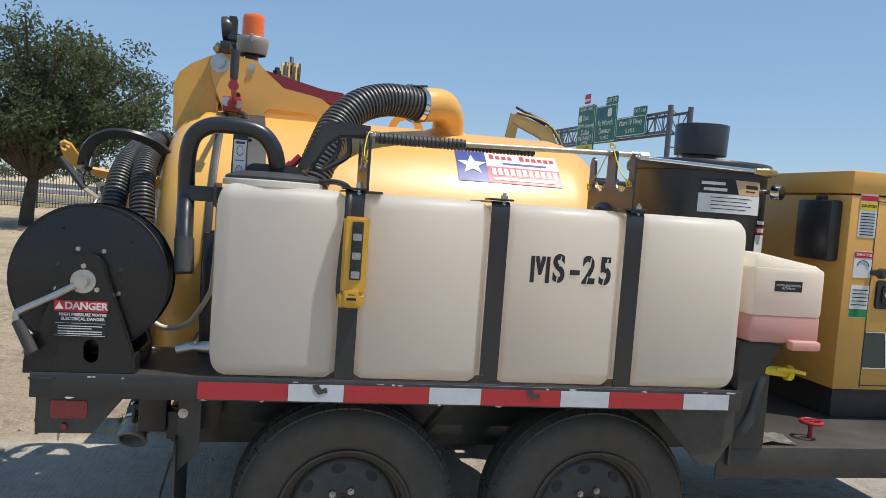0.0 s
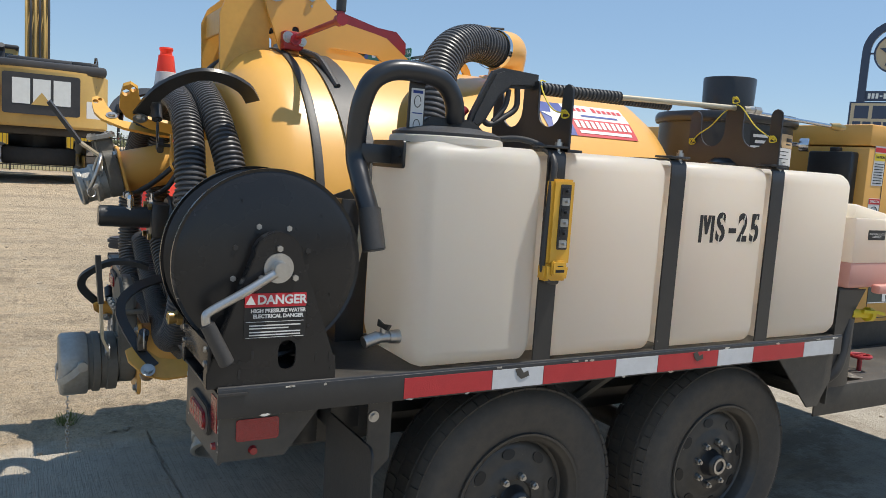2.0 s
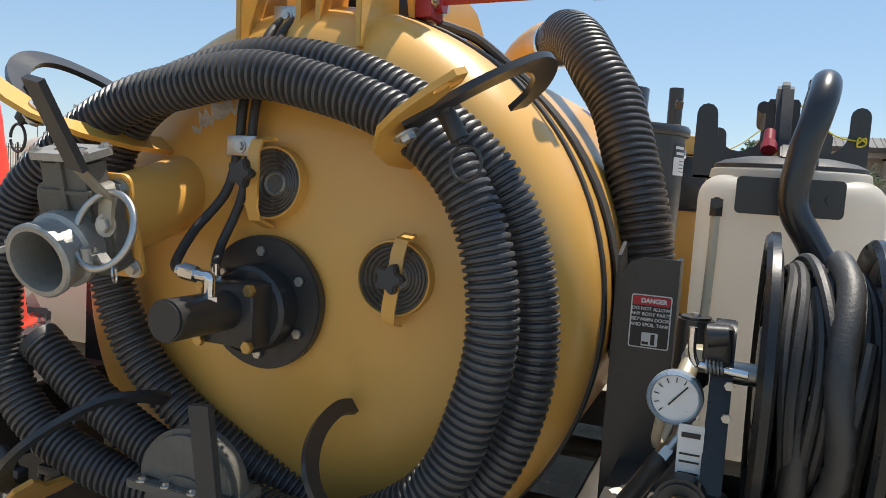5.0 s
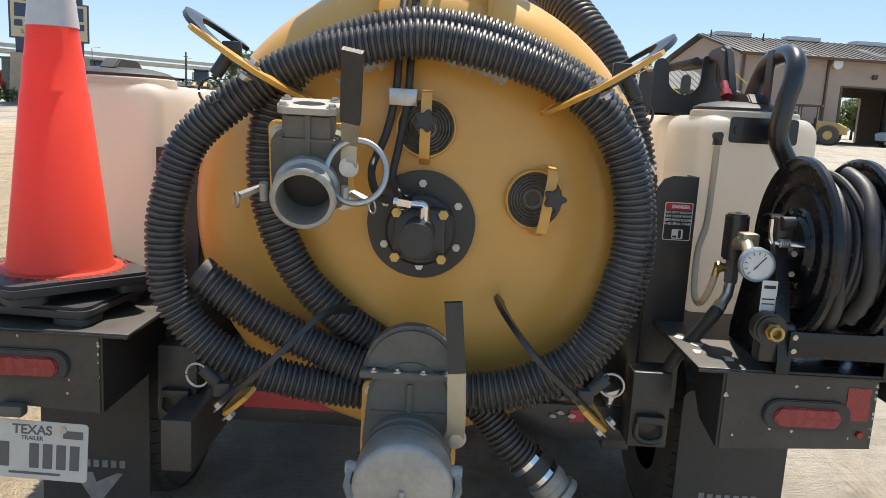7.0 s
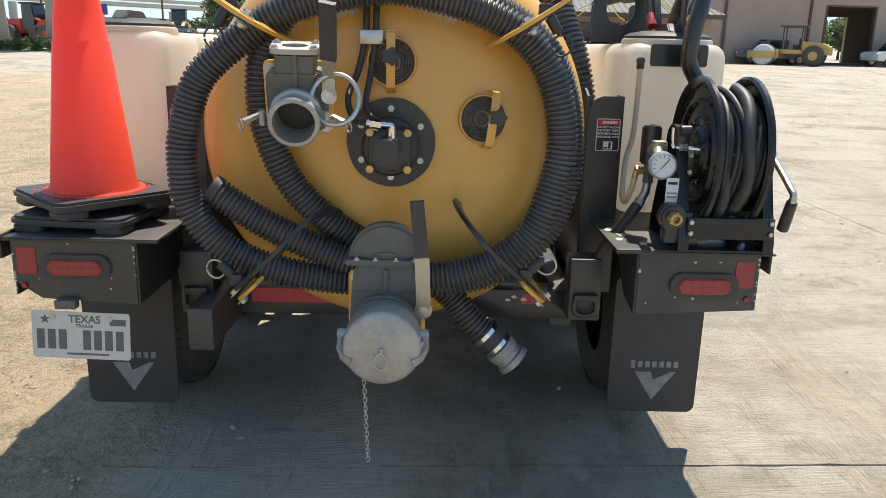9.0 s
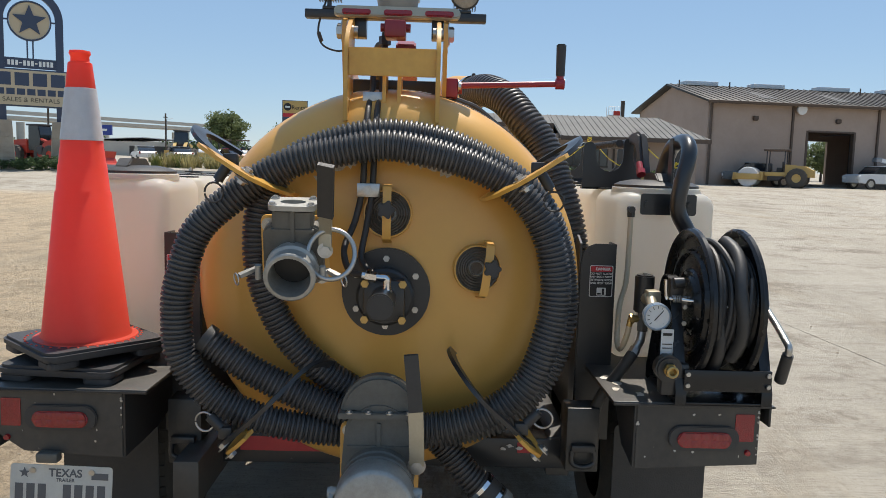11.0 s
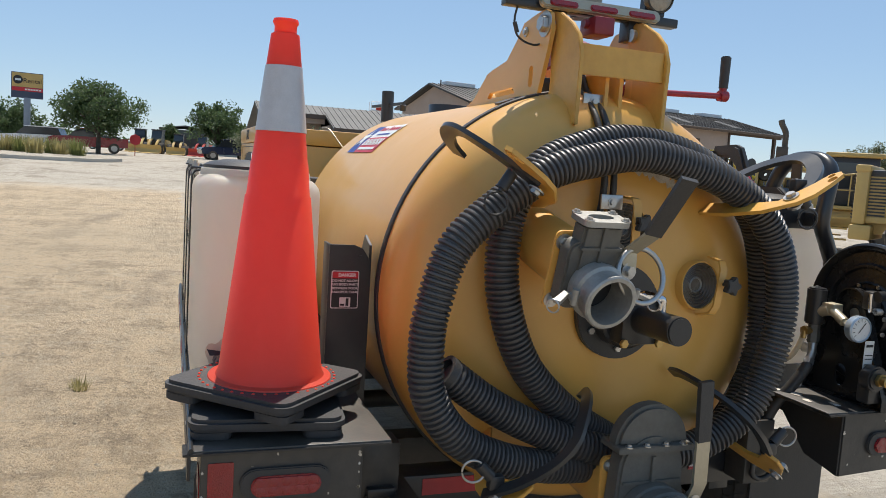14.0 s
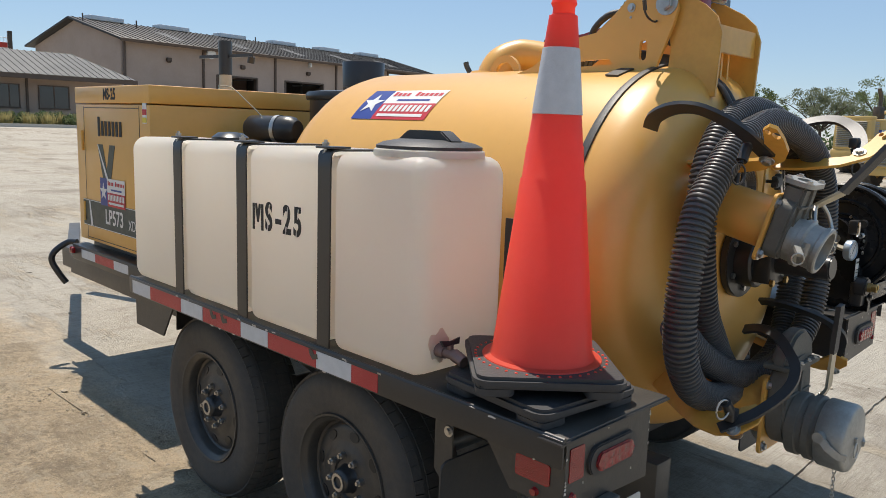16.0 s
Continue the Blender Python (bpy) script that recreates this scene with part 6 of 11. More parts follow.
# frames on both sides of the reel
fo = [(0.047, 0.880), (0.362, 0.880), (0.362, 0.915), (0.322, 1.03), (0.262, 1.19)] + arc(RC.x, 1.19, 0.057, 0, 180, 10)[1:-1] + [(0.148, 1.19), (0.090, 1.03), (0.047, 0.915)]
for y in (-1.163, -0.905):
    fr = part("side_frame", plate(fo, 0.008, axes((0, y, 0), (1, 0, 0), (0, 0, 1)), 0, [arc(0.235, 0.965, 0.022, 0, 180, 6) + arc(0.235, 0.935, 0.022, 180, 360, 6)]), REEL_BLACK, rl, "black punched side frame")
    part("frame_flange", sweep([Vector((x, y + 0.014, z)) for x, z in fo + fo[:1]], 0, flat=(0.004, 0.030, (0, 1, 0))), REEL_BLACK, fr)
    for k, (x, z) in enumerate(((0.12, 0.94), (0.12, 0.91), (0.155, 1.02), (0.285, 1.02), (0.31, 0.94), (0.345, 0.94), (0.35, 0.91), (0.15, 0.955))):
        part("slot", sheet(0.007, 0.022 if k % 3 else 0.008, face_y(x, y - 0.0045, z, -1), 0.003, 0.0012), LABEL_K, fr)
part("frame_tie", box(0.047, 0.057, -1.163, -0.900, 0.920, 0.985, 0.002), REEL_BLACK, rl, "black cross tie")
part("frame_tie", box(0.352, 0.362, -1.163, -0.905, 0.885, 0.94, 0.002), REEL_BLACK, rl)
part("frame_base", box(0.047, 0.362, -1.163, -0.905, 0.879, 0.886, 0.002), REEL_BLACK, rl)
for y in (-0.910, -1.152):
    for z in (0.938, 0.972):
        part("tie_bolt", bolt((0.047, y, z), (-1, 0, 0), 0.0075, 0.007, False), STEEL, rl, "zinc bolt")
for z in (1.115, 1.165):
    part("frame_bolt", bolt((0.10, -0.905, z), (-1, 0, 0), 0.0075, 0.007, False), STEEL, rl)
part("bearing_plate", rod((RC.x, -1.166, RC.z), (RC.x, -1.172, RC.z), 0.036, segs=28), STEEL, rl, "steel bearing flange")
for a in (90, 210, 330):
    part("bearing_bolt", bolt((RC.x + 0.047 * math.cos(radians(a)), -1.167, RC.z + 0.047 * math.sin(radians(a))), (0, -1, 0), 0.008, 0.010, False), STEEL, rl)
part("shaft", rod((RC.x, -1.09, RC.z), (RC.x, -1.203, RC.z), 0.0185, segs=24, bevel=0.002), STEEL, rl, "steel shaft end")
part("shaft", rod((RC.x, -0.90, RC.z), (RC.x, -0.97, RC.z), 0.0185, segs=20), STEEL, rl)
ck = part("crank", join(pipe([(RC.x - 0.005, -1.190, RC.z - 0.004), (RC.x - 0.085, -1.197, RC.z - 0.050), (RC.x - 0.155, -1.198, RC.z - 0.088), (RC.x - 0.172, -1.199, RC.z - 0.102), (RC.x - 0.170, -1.199, RC.z - 0.124)], 0.0105, 14)), STEEL, rl, "bent zinc crank")
part("crank_grip", rod((RC.x - 0.170, -1.199, RC.z - 0.120), (RC.x - 0.122, -1.203, RC.z - 0.216), 0.0165, 0.018, 16, 0.003), RUBBER, ck, "black crank grip")
dm = face_y(0.207, -1.1682, 1.053, -1)
dl = part("danger_label", sheet(0.150, 0.108, dm @ Matrix.Translation((-0.005, -0.005, 0)), 0.003), LABEL_K, rl, "red and black danger label with white words")
part("label_head", sheet(0.150, 0.033, dm @ Matrix.Translation((-0.005, 0.034, 0)), 0.002, 0.001, 0.0012), LABEL_R, dl)
part("label_word", lettering("DANGER", 0.030, dm @ Matrix.Translation((0.010, 0.034, 0.002)), 0.0002, bold=0.0010), LABEL_W, dl)
part("label_sign", plate([(-0.012, -0.010), (0.012, -0.010), (0, 0.012)], 0.0008, dm @ Matrix.Translation((-0.066, 0.034, 0.002)), 0), LABEL_W, dl)
part("label_word", lettering("HIGH PRESSURE WATER", 0.0125, dm @ Matrix.Translation((0.002, 0.008, 0.0016)), 0.0002, bold=0.0005), LABEL_W, dl)
part("label_word", lettering("ELECTRICAL DANGER", 0.0125, dm @ Matrix.Translation((0.002, -0.005, 0.0016)), 0.0002, bold=0.0005), LABEL_W, dl)
for bar in ((-0.005, -0.018, 0.142, 0.001), (-0.005, -0.027, 0.125, 0.0028), (-0.02, -0.034, 0.095, 0.0028), (-0.005, -0.043, 0.125, 0.0028), (-0.005, -0.050, 0.125, 0.0028), (-0.005, -0.056, 0.142, 0.001)):
    part("label_print", bars(dm, [bar]), LABEL_W, dl)
ol = part("owner_label", sheet(0.038, 0.092, face_rear(0.098, -0.858, 1.05), 0.003), LABEL_W, rl, "small white tag")
for bar in ((0, 0.03, 0.028, 0.008), (0, 0.0, 0.03, 0.003), (0, -0.012, 0.03, 0.003), (0, -0.03, 0.03, 0.003)):
    part("label_print", bars(face_rear(0.098, -0.858, 1.05), [bar]), LABEL_K, ol)

# ---- pressure manifold with its gauge ----
mf = thing("pressure_manifold", "brass and steel pressure manifold with a round gauge", "manifold", (0.09, -0.84, 0.9))
GP = Vector((0.108, -0.829, 1.130))
gauge = part("gauge_case", spin([(0.0, 0.0), (0.040, 0.0), (0.0425, 0.006), (0.0425, 0.026), (0.038, 0.030), (0.036, 0.026)], GP + Vector((0.028, 0, 0)), (-1, 0.06, 0), 40), mat("pale_blue_gauge_case", (0.42, 0.50, 0.58), 0.3, 0.5, (0.36, 0.43, 0.5), 20, 0.5), mf, "pale blue gauge case")
part("dial", spin([(0.0, 0.0), (0.0365, 0.0)], GP + Vector((0.0035, 0, 0)), (-1, 0.06, 0), 32), LABEL_W, gauge, "white dial")
for a in range(-135, 136, 27):
    part("dial_mark", bars(face_rear(GP.x + 0.0028, GP.y, GP.z) @ Matrix.Rotation(radians(a), 4, "Z"), [(0, 0.029, 0.0016, 0.008)], 0), LABEL_K, gauge)
part("needle", bars(face_rear(GP.x + 0.0015, GP.y, GP.z) @ Matrix.Rotation(radians(-40), 4, "Z"), [(0, 0.006, 0.0025, 0.042)], 0), LABEL_K, gauge)
part("gauge_stem", join(rod((0.135, -0.829, 1.13), (0.185, -0.835, 1.14), 0.012, segs=6), rod((0.180, -0.834, 1.14), (0.235, -0.842, 1.165), 0.016, segs=12)), BARE, mf, "plated gauge stem")
part("body", join(box(0.225, 0.275, -0.872, -0.830, 1.150, 1.190, 0.004), rod((0.25, -0.845, 1.168), (0.305, -0.840, 1.150), 0.020, segs=18)), BARE, mf, "plated pipe block")
part("accumulator", rod((0.308, -0.840, 1.108), (0.308, -0.840, 1.232), 0.0315, segs=24, bevel=0.005), BLACK, mf, "black cylinder")
part("accumulator_screw", bolt((0.308, -0.840, 1.232), (0, 0, 1), 0.008, 0.006, False), STEEL, mf)
part("stub", rod((0.305, -0.840, 1.110), (0.300, -0.838, 1.045), 0.019, segs=6, bevel=0.002), VALVE, mf, "dark hexagon stub")
part("tee", join(rod((0.305, -0.838, 1.085), (0.305, -0.800, 1.085), 0.012, segs=10), rod((0.305, -0.808, 1.085), (0.305, -0.796, 1.085), 0.017, segs=6), rod((0.305, -0.800, 1.085), (0.305, -0.796, 1.060), 0.010, segs=8)), BRASS, mf, "small brass tee")
part("elbow", join(rod((0.300, -0.838, 1.048), (0.295, -0.832, 1.012), 0.014, segs=14), rod((0.295, -0.834, 1.016), (0.285, -0.813, 0.984), 0.014, segs=14)), STEEL, mf, "bright steel elbow")
part("hose_nut", rod((0.288, -0.818, 0.992), (0.280, -0.802, 0.967), 0.018, segs=6, bevel=0.002), STEEL, mf, "bright hose nut")
part("drop_hose", pipe([(0.282, -0.805, 0.972), (0.280, -0.796, 0.959), (0.295, -0.764, 0.90), (0.32, -0.72, 0.82), (0.34, -0.69, 0.72)], 0.0185, 14), RUBBER, mf, "black braided hose")
pin = part("latch_pin", pipe([(0.105, -0.846, 1.246), (0.104, -0.847, 1.212), (0.107, -0.853, 1.192), (0.110, -0.865, 1.188), (0.100, -0.93, 1.184)], 0.0065, 10), CHROME, mf, "bent chrome latch pin")
part("latch_spring", sweep([Vector((0.103 + 0.010 * math.cos(k * 0.7), -0.868 - 0.0006 * k, 1.1885 + 0.010 * math.sin(k * 0.7))) for k in range(44)], 0.0018, 6), STEEL, pin)
part("latch_block", join(box(0.110, 0.150, -0.905, -0.862, 1.19, 1.25, 0.008), rod((0.100, -0.868, 1.236), (0.100, -0.898, 1.240), 0.018, 0.015, 16)), BLACK, mf, "black latch block")
bf = part("outlet_boss", join(rod((0.09, -0.853, 0.985), (0.046, -0.853, 0.985), 0.040, segs=28, bevel=0.006), box(0.06, 0.11, -0.92, -0.835, 0.90, 1.00, 0.01)), BLACK, mf, "black swivel boss")
part("brass_nipple", join(rod((0.046, -0.853, 0.985), (0.031, -0.853, 0.985), 0.021, segs=6, bevel=0.002), spin([(0.016, 0.0), (0.018, 0.02), (0.0145, 0.022), (0.011, 0.02), (0.010, 0.0)], (0.032, -0.853, 0.985), (-1, 0, 0), 20)), BRASS, mf, "brass nipple")

# ---- traffic cones ----
cn = thing("traffic_cone", "fluorescent orange traffic cone with a white band on stacked black bases", "traffic cone", (0.300, 0.974, 0.877))
tilt = Matrix.Translation((0.300, 0.980, 0.877)) @ Matrix.Rotation(radians(9), 4, "Z") @ Matrix.Rotation(radians(-0.6), 4, "Y")


def cone_base(name, m, s, label):
    """A moulded slab with rounded corners and a foot under each corner."""
    o = []
    for sx, sy_, a in ((1, 1, 0), (-1, 1, 90), (-1, -1, 180), (1, -1, 270)):
        o += arc(sx * (s - 0.04), sy_ * (s - 0.04), 0.04, a, a + 90, 5)
    base_ = part(name, plate(o, 0.031, m @ Matrix.Translation((0, 0, 0.0365)), 0.009), BASE_RUBBER, cn, label)
    for sx in (-1, 1):
        for sy_ in (-1, 1):
            part("foot", plate(rounded(0.095, 0.095, 0.02, 3), 0.024, m @ Matrix.Translation((sx * (s - 0.056), sy_ * (s - 0.056), 0.012)), 0.004), BASE_RUBBER, base_)


cone_base("lower_base", tilt @ Matrix.Rotation(radians(-14), 4, "Z"), 0.187, "black rubber base of a nested cone")
cone_base("base", tilt @ Matrix.Translation((0.0, 0.0, 0.058)) @ Matrix.Rotation(radians(38), 4, "Z"), 0.190, "black rubber base")
c_o, c_ax = tilt @ Vector((0, -0.006, 0)), tilt.to_3x3() @ Vector((0, 0, 1))
cr = lambda z: 0.0430 + 0.1145 * (0.9 - z)
part("shell", spin([(0.150, 0.104), (0.158, 0.109), (0.156, 0.113), (cr(0.12) + 0.006, 0.116), (cr(0.128), 0.128), (cr(0.575) + 0.002, 0.575), (cr(0.575) - 0.001, 0.578), (cr(0.66) + 0.001, 0.66), (cr(0.66) - 0.0008, 0.663), (0.0435, 0.898), (0.0435, 0.902), (0.0365, 0.962), (0.035, 0.976), (0.0275, 0.980), (0.027, 0.995), (0.032, 1.005), (0.030, 1.013), (0.024, 1.014), (0.022, 0.985), (0.0, 0.985)], c_o, c_ax, 64), CONE, cn, "orange plastic shell")
part("collar", spin([(cr(0.737) + 0.0002, 0.737), (cr(0.737) + 0.002, 0.738), (0.0460, 0.898), (0.044, 0.899)], c_o, c_ax, 64), WHITE_REFL, cn, "scuffed white reflective collar")
for k in range(40):
    a = 2 * math.pi * k / 40
    if max(abs(math.cos(a - radians(38))), abs(math.sin(a - radians(38)))) * 0.172 < 0.180:
        part("rivet", moved(spin([(0.0045, 0.0), (0.003, 0.003), (0.0, 0.0036)], (0, 0, 0), (0, 0, 1), 8), tilt @ Matrix.Translation((0.172 * math.cos(a), 0.172 * math.sin(a), 0.1095))), CONE, cn)

# ---- licence plate ----
lp_ = thing("licence_plate", "worn white licence plate hung under a tail panel", "licence plate", (0.075, 0.985, 0.51))
pm = face_rear(0.072, 0.958, 0.562) @ Matrix.Rotation(radians(-1.5), 4, "Z") @ Matrix.Rotation(radians(-4), 4, "X")
part("plate", plate(rounded(0.305, 0.152, 0.010), 0.0025, pm, 0.0008), PLATE_W, lp_, "scuffed white plate")
for a in [-0.125 + 0.034 * k for k in range(3)] + [0.018 + 0.034 * k for k in range(4)]:
    part("character", bars(pm, [(a, -0.014, 0.024, 0.064)], 0.002), PLATE_INK, lp_)
part("word", lettering("TEXAS", 0.034, pm @ Matrix.Translation((0.012, 0.052, 0.0018)), 0.0003, bold=0.0008), PLATE_INK, lp_)
part("word", lettering("TRAILER", 0.015, pm @ Matrix.Translation((0.012, 0.031, 0.0018)), 0.0003, bold=0.0003), PLATE_INK, lp_)
part("print", bars(pm, [(0.02, -0.060, 0.13, 0.006)], 0.002), PLATE_INK, lp_)
part("print", bars(pm, [(0.115, 0.046, 0.05, 0.02)], 0.002), PLATE_INK, lp_)
part("star", star(0.017, pm @ Matrix.Translation((-0.110, 0.050, 0.002)), 0.42), PLATE_INK, lp_)
for a in (-0.085, 0.09):
    part("screw", bolt(pm @ Vector((a, 0.058, 0.0015)), (-1, 0, 0), 0.006, 0.003), STEEL, lp_)
part("lamp", join(box(0.045, 0.08, 0.955, 1.02, 0.655, 0.685, 0.006)), VALVE, lp_, "small plate lamp")

# ---- light bar, lamps and beacon on the hinge ----
lbar = thing("light_bar", "black light bar with red markers on a tank hinge", "light bar", (0.50, 0, 2.05))
part("bar", box(0.475, 0.515, -0.303, 0.306, 2.050, 2.078, 0.003), BLACK, lbar, "black square bar")
part("marker_strip", plate(rounded(0.42, 0.038, 0.018), 0.022, axes((0.455, -0.005, 2.068), (0, -1, 0), (0.35, 0, 1)), 0.004), BARE, lbar, "tan lamp strip")
for y in (-0.145, -0.008, 0.13):
    part("marker_lens", plate(rounded(0.095, 0.020, 0.009), 0.010, axes((0.442, y, 2.066), (0, -1, 0), (0.35, 0, 1)), 0.003), LENS_RED, lbar, "red marker lens")
part("stem", box(0.475, 0.53, 0.10, 0.14, 1.99, 2.055, 0.003), BLACK, lbar)
part("stem", box(0.475, 0.53, -0.16, -0.12, 1.99, 2.055, 0.003), BLACK, lbar)
for y in (0.226, -0.230):
    wl = thing("work_lamp", "round black work lamp with cooling fins", "lamp", (0.495, y, 2.08), "work lamps")
    dn = Vector((-1, 0, -0.10)).normalized()
    c = Vector((0.495, y, 2.158 if y > 0 else 2.142))
    part("housing", join(spin([(0.0, -0.035), (0.030, -0.035), (0.045, -0.012), (0.050, 0.0), (0.050, 0.020), (0.045, 0.022)], c, dn, 36), *[moved(box(-0.030, 0.0, -0.0014, 0.0014, -0.047, 0.047), Matrix.Translation(c + Vector((0.008, 0, 0))) @ Matrix.Rotation(radians(180), 4, "Z") @ Matrix.Translation((0.0, (k - 4) * 0.009, 0))) for k in range(9)]), BLACK, wl, "finned black housing")
    part("lens", spin([(0.0, 0.024), (0.030, 0.023), (0.0445, 0.019)], c, dn, 32), mat("lamp_glass", (0.36, 0.31, 0.24), 0.15, 0.3, (0.2, 0.18, 0.15), 60, 0.8, 0.4, 200, 0.5), wl, "tan glass lens")
    part("yoke", join(rod(c + Vector((0, 0, -0.05)), Vector((0.495, y, 2.078)), 0.008, segs=10), box(0.48, 0.51, y - 0.022, y + 0.022, 2.080, 2.09, 0.002)), BLACK, wl)
part("cable", pipe([(0.50, 0.235, 2.12), (0.50, 0.262, 2.03), (0.50, 0.258, 1.98), (0.50, 0.235, 1.955), (0.50, 0.19, 1.945), (0.50, 0.15, 1.96)], 0.0035, 6), RUBBER, lbar, "thin black cable")
part("cable_plug", rod((0.50, 0.263, 2.005), (0.50, 0.252, 1.975), 0.007, segs=8), RUBBER, lbar)
part("cable", pipe([(0.50, -0.225, 2.11), (0.50, -0.20, 2.095), (0.50, -0.185, 2.08)], 0.0035, 6), RUBBER, lbar)
bc = thing("beacon", "orange warning beacon on a grey base", "beacon", (0.585, 0.0, 2.075))
part("base", spin([(0.062, 0.0), (0.066, 0.01), (0.072, 0.05), (0.074, 0.07), (0.07, 0.076), (0.0, 0.076)], (0.585, 0.0, 2.082), (0, 0, 1), 40), mat("grey_beacon_base", (0.33, 0.31, 0.27), 0.5, 0.2, (0.25, 0.23, 0.2), 20, 0.6), bc, "grey cast base")
part("lens", spin([(0.049, 0.0)] + [(0.0475 if k % 2 else 0.0495, 0.006 + 0.0085 * k) for k in range(10)] + [(0.045, 0.092), (0.036, 0.098), (0.0, 0.099)], (0.585, 0.0, 2.164), (0, 0, 1), 48), ORANGE, bc, "ribbed orange lens")
part("stem", rod((0.585, 0.0, 2.06), (0.585, 0.0, 2.085), 0.03, segs=16), BLACK, bc)
for a in (30, 150, 270):
    part("clip", box(0.585 + 0.07 * math.cos(radians(a)) - 0.006, 0.585 + 0.07 * math.cos(radians(a)) + 0.006, 0.0 + 0.07 * math.sin(radians(a)) - 0.006, 0.0 + 0.07 * math.sin(radians(a)) + 0.006, 2.13, 2.165, 0.002), STEEL, bc)

# ---- engine enclosure ----
eg = thing("engine_enclosure", "gold-painted steel engine enclosure with labels", "engine cover", (3.7, 0, 0.66))
EX0, EX1, EY, EZ0, EZ1 = 3.14, 4.20, 0.750, 0.800, 1.745
part("cabinet", box(EX0, EX1, -EY, EY, EZ0, 1.640, 0.004), YELLOW, eg, "gold cabinet")
part("hood", box(EX0 - 0.004, EX1 + 0.004, -EY - 0.004, EY + 0.004, 1.646, EZ1, 0.008), YELLOW, eg, "gold hood")
part("base_frame", box(EX0 + 0.05, EX1 - 0.05, -EY + 0.06, EY - 0.06, 0.66, 0.80, 0.004), BLACK_DUSTY, eg)
part("manual_box", join(box(EX0 - 0.06, EX0, -0.705, -0.475, 1.35, 1.615, 0.012), box(EX0 - 0.05, EX0 - 0.02, -0.63, -0.58, 1.61, 1.635, 0.006)), BLACK, eg, "black plastic manual box")
for sy in (-1, 1):
    y = sy * (EY + 0.0006)
    part("door_seam", join(bars(face_y((EX0 + EX1) / 2, y, 1.22, sy), [(0.40 if sy < 0 else -0.40, 0, 0.004, 0.82), (-0.40 if sy < 0 else 0.40, 0, 0.004, 0.82), (0, 0.40, 0.8, 0.004), (0, -0.40, 0.8, 0.004)], 0.001)), LABEL_K, eg)
    for z in (0.98, 1.42):
        part("hinge", rod((EX1 - 0.10, sy * (EY + 0.004), z - 0.06), (EX1 - 0.10, sy * (EY + 0.004), z + 0.06), 0.007, segs=8), YELLOW_DARK, eg)
# labels of the side towards the first view
m = face_y(3.225, -EY - 0.0012, 1.575, -1)
l1 = part("warning_label", sheet(0.085, 0.225, m, 0.003), LABEL_W, eg, "white warning labels with red and yellow heads")
for v, h in ((0.096, 0.028), (0.055, 0.022)):
    part("label_head", sheet(0.083, h, m @ Matrix.Translation((0, v, 0)), 0.002, 0.001, 0.0012), LABEL_R, l1)
part("label_head", sheet(0.083, 0.034, m @ Matrix.Translation((0, 0.022, 0)), 0.002, 0.001, 0.0014), LABEL_Y, l1)
part("label_word", lettering("CAUTION", 0.016, m @ Matrix.Translation((0, 0.022, 0.0022)), 0.0002, bold=0.0006), LABEL_K, l1)
for k in range(8):
    part("label_print", bars(m, [(0, -0.01 - 0.013 * k, 0.07, 0.004)]), LABEL_K, l1)
m = face_y(3.225, -EY - 0.0012, 1.345, -1)
l2 = part("throttle_label", sheet(0.090, 0.115, m, 0.003), LABEL_W, eg, "white throttle label")
part("label_head", sheet(0.088, 0.026, m @ Matrix.Translation((0, 0.042, 0)), 0.002, 0.001, 0.0012), LABEL_R, l2)
part("label_word", lettering("THROTTLE", 0.015, m @ Matrix.Translation((0, 0.042, 0.0022)), 0.0002, bold=0.0005), LABEL_W, l2)
part("label_print", pipe([m @ Vector((0.03 * math.cos(radians(a)), -0.012 + 0.03 * math.sin(radians(a)), 0.002)) for a in (10, 50, 90, 130, 170)], 0.0016, 5), LABEL_K, l2)
part("throttle_knob", join(rod((3.275, -EY, 1.315), (3.275, -EY - 0.05, 1.315), 0.013, segs=14), rod((3.275, -EY - 0.045, 1.315), (3.275, -EY - 0.075, 1.315), 0.024, 0.020, 20, 0.004)), RUBBER, eg, "black throttle knob")
m = face_y(3.225, -EY - 0.0012, 1.185, -1)
l3 = part("tag_label", sheet(0.092, 0.14, m, 0.003), LABEL_W, eg, "white and green tag")
part("label_head", sheet(0.090, 0.035, m @ Matrix.Translation((0, -0.05, 0)), 0.002, 0.001, 0.0012), LABEL_G, l3)
for k in range(5):
    part("label_print", bars(m, [(0, 0.05 - 0.016 * k, 0.075, 0.004)]), LABEL_K, l3)
lt = part("door_latch", plate(rounded(0.12, 0.125, 0.015), 0.010, face_y(3.36, -EY - 0.004, 1.22, -1), 0.003), BLACK, eg, "black paddle latch")
part("paddle", plate(rounded(0.075, 0.085, 0.02), 0.008, face_y(3.362, -EY - 0.011, 1.222, -1), 0.003), GLOSS, lt)
part("latch_lock", rod((3.345, -EY - 0.012, 1.222), (3.345, -EY - 0.019, 1.222), 0.012, segs=16), CHROME, lt)
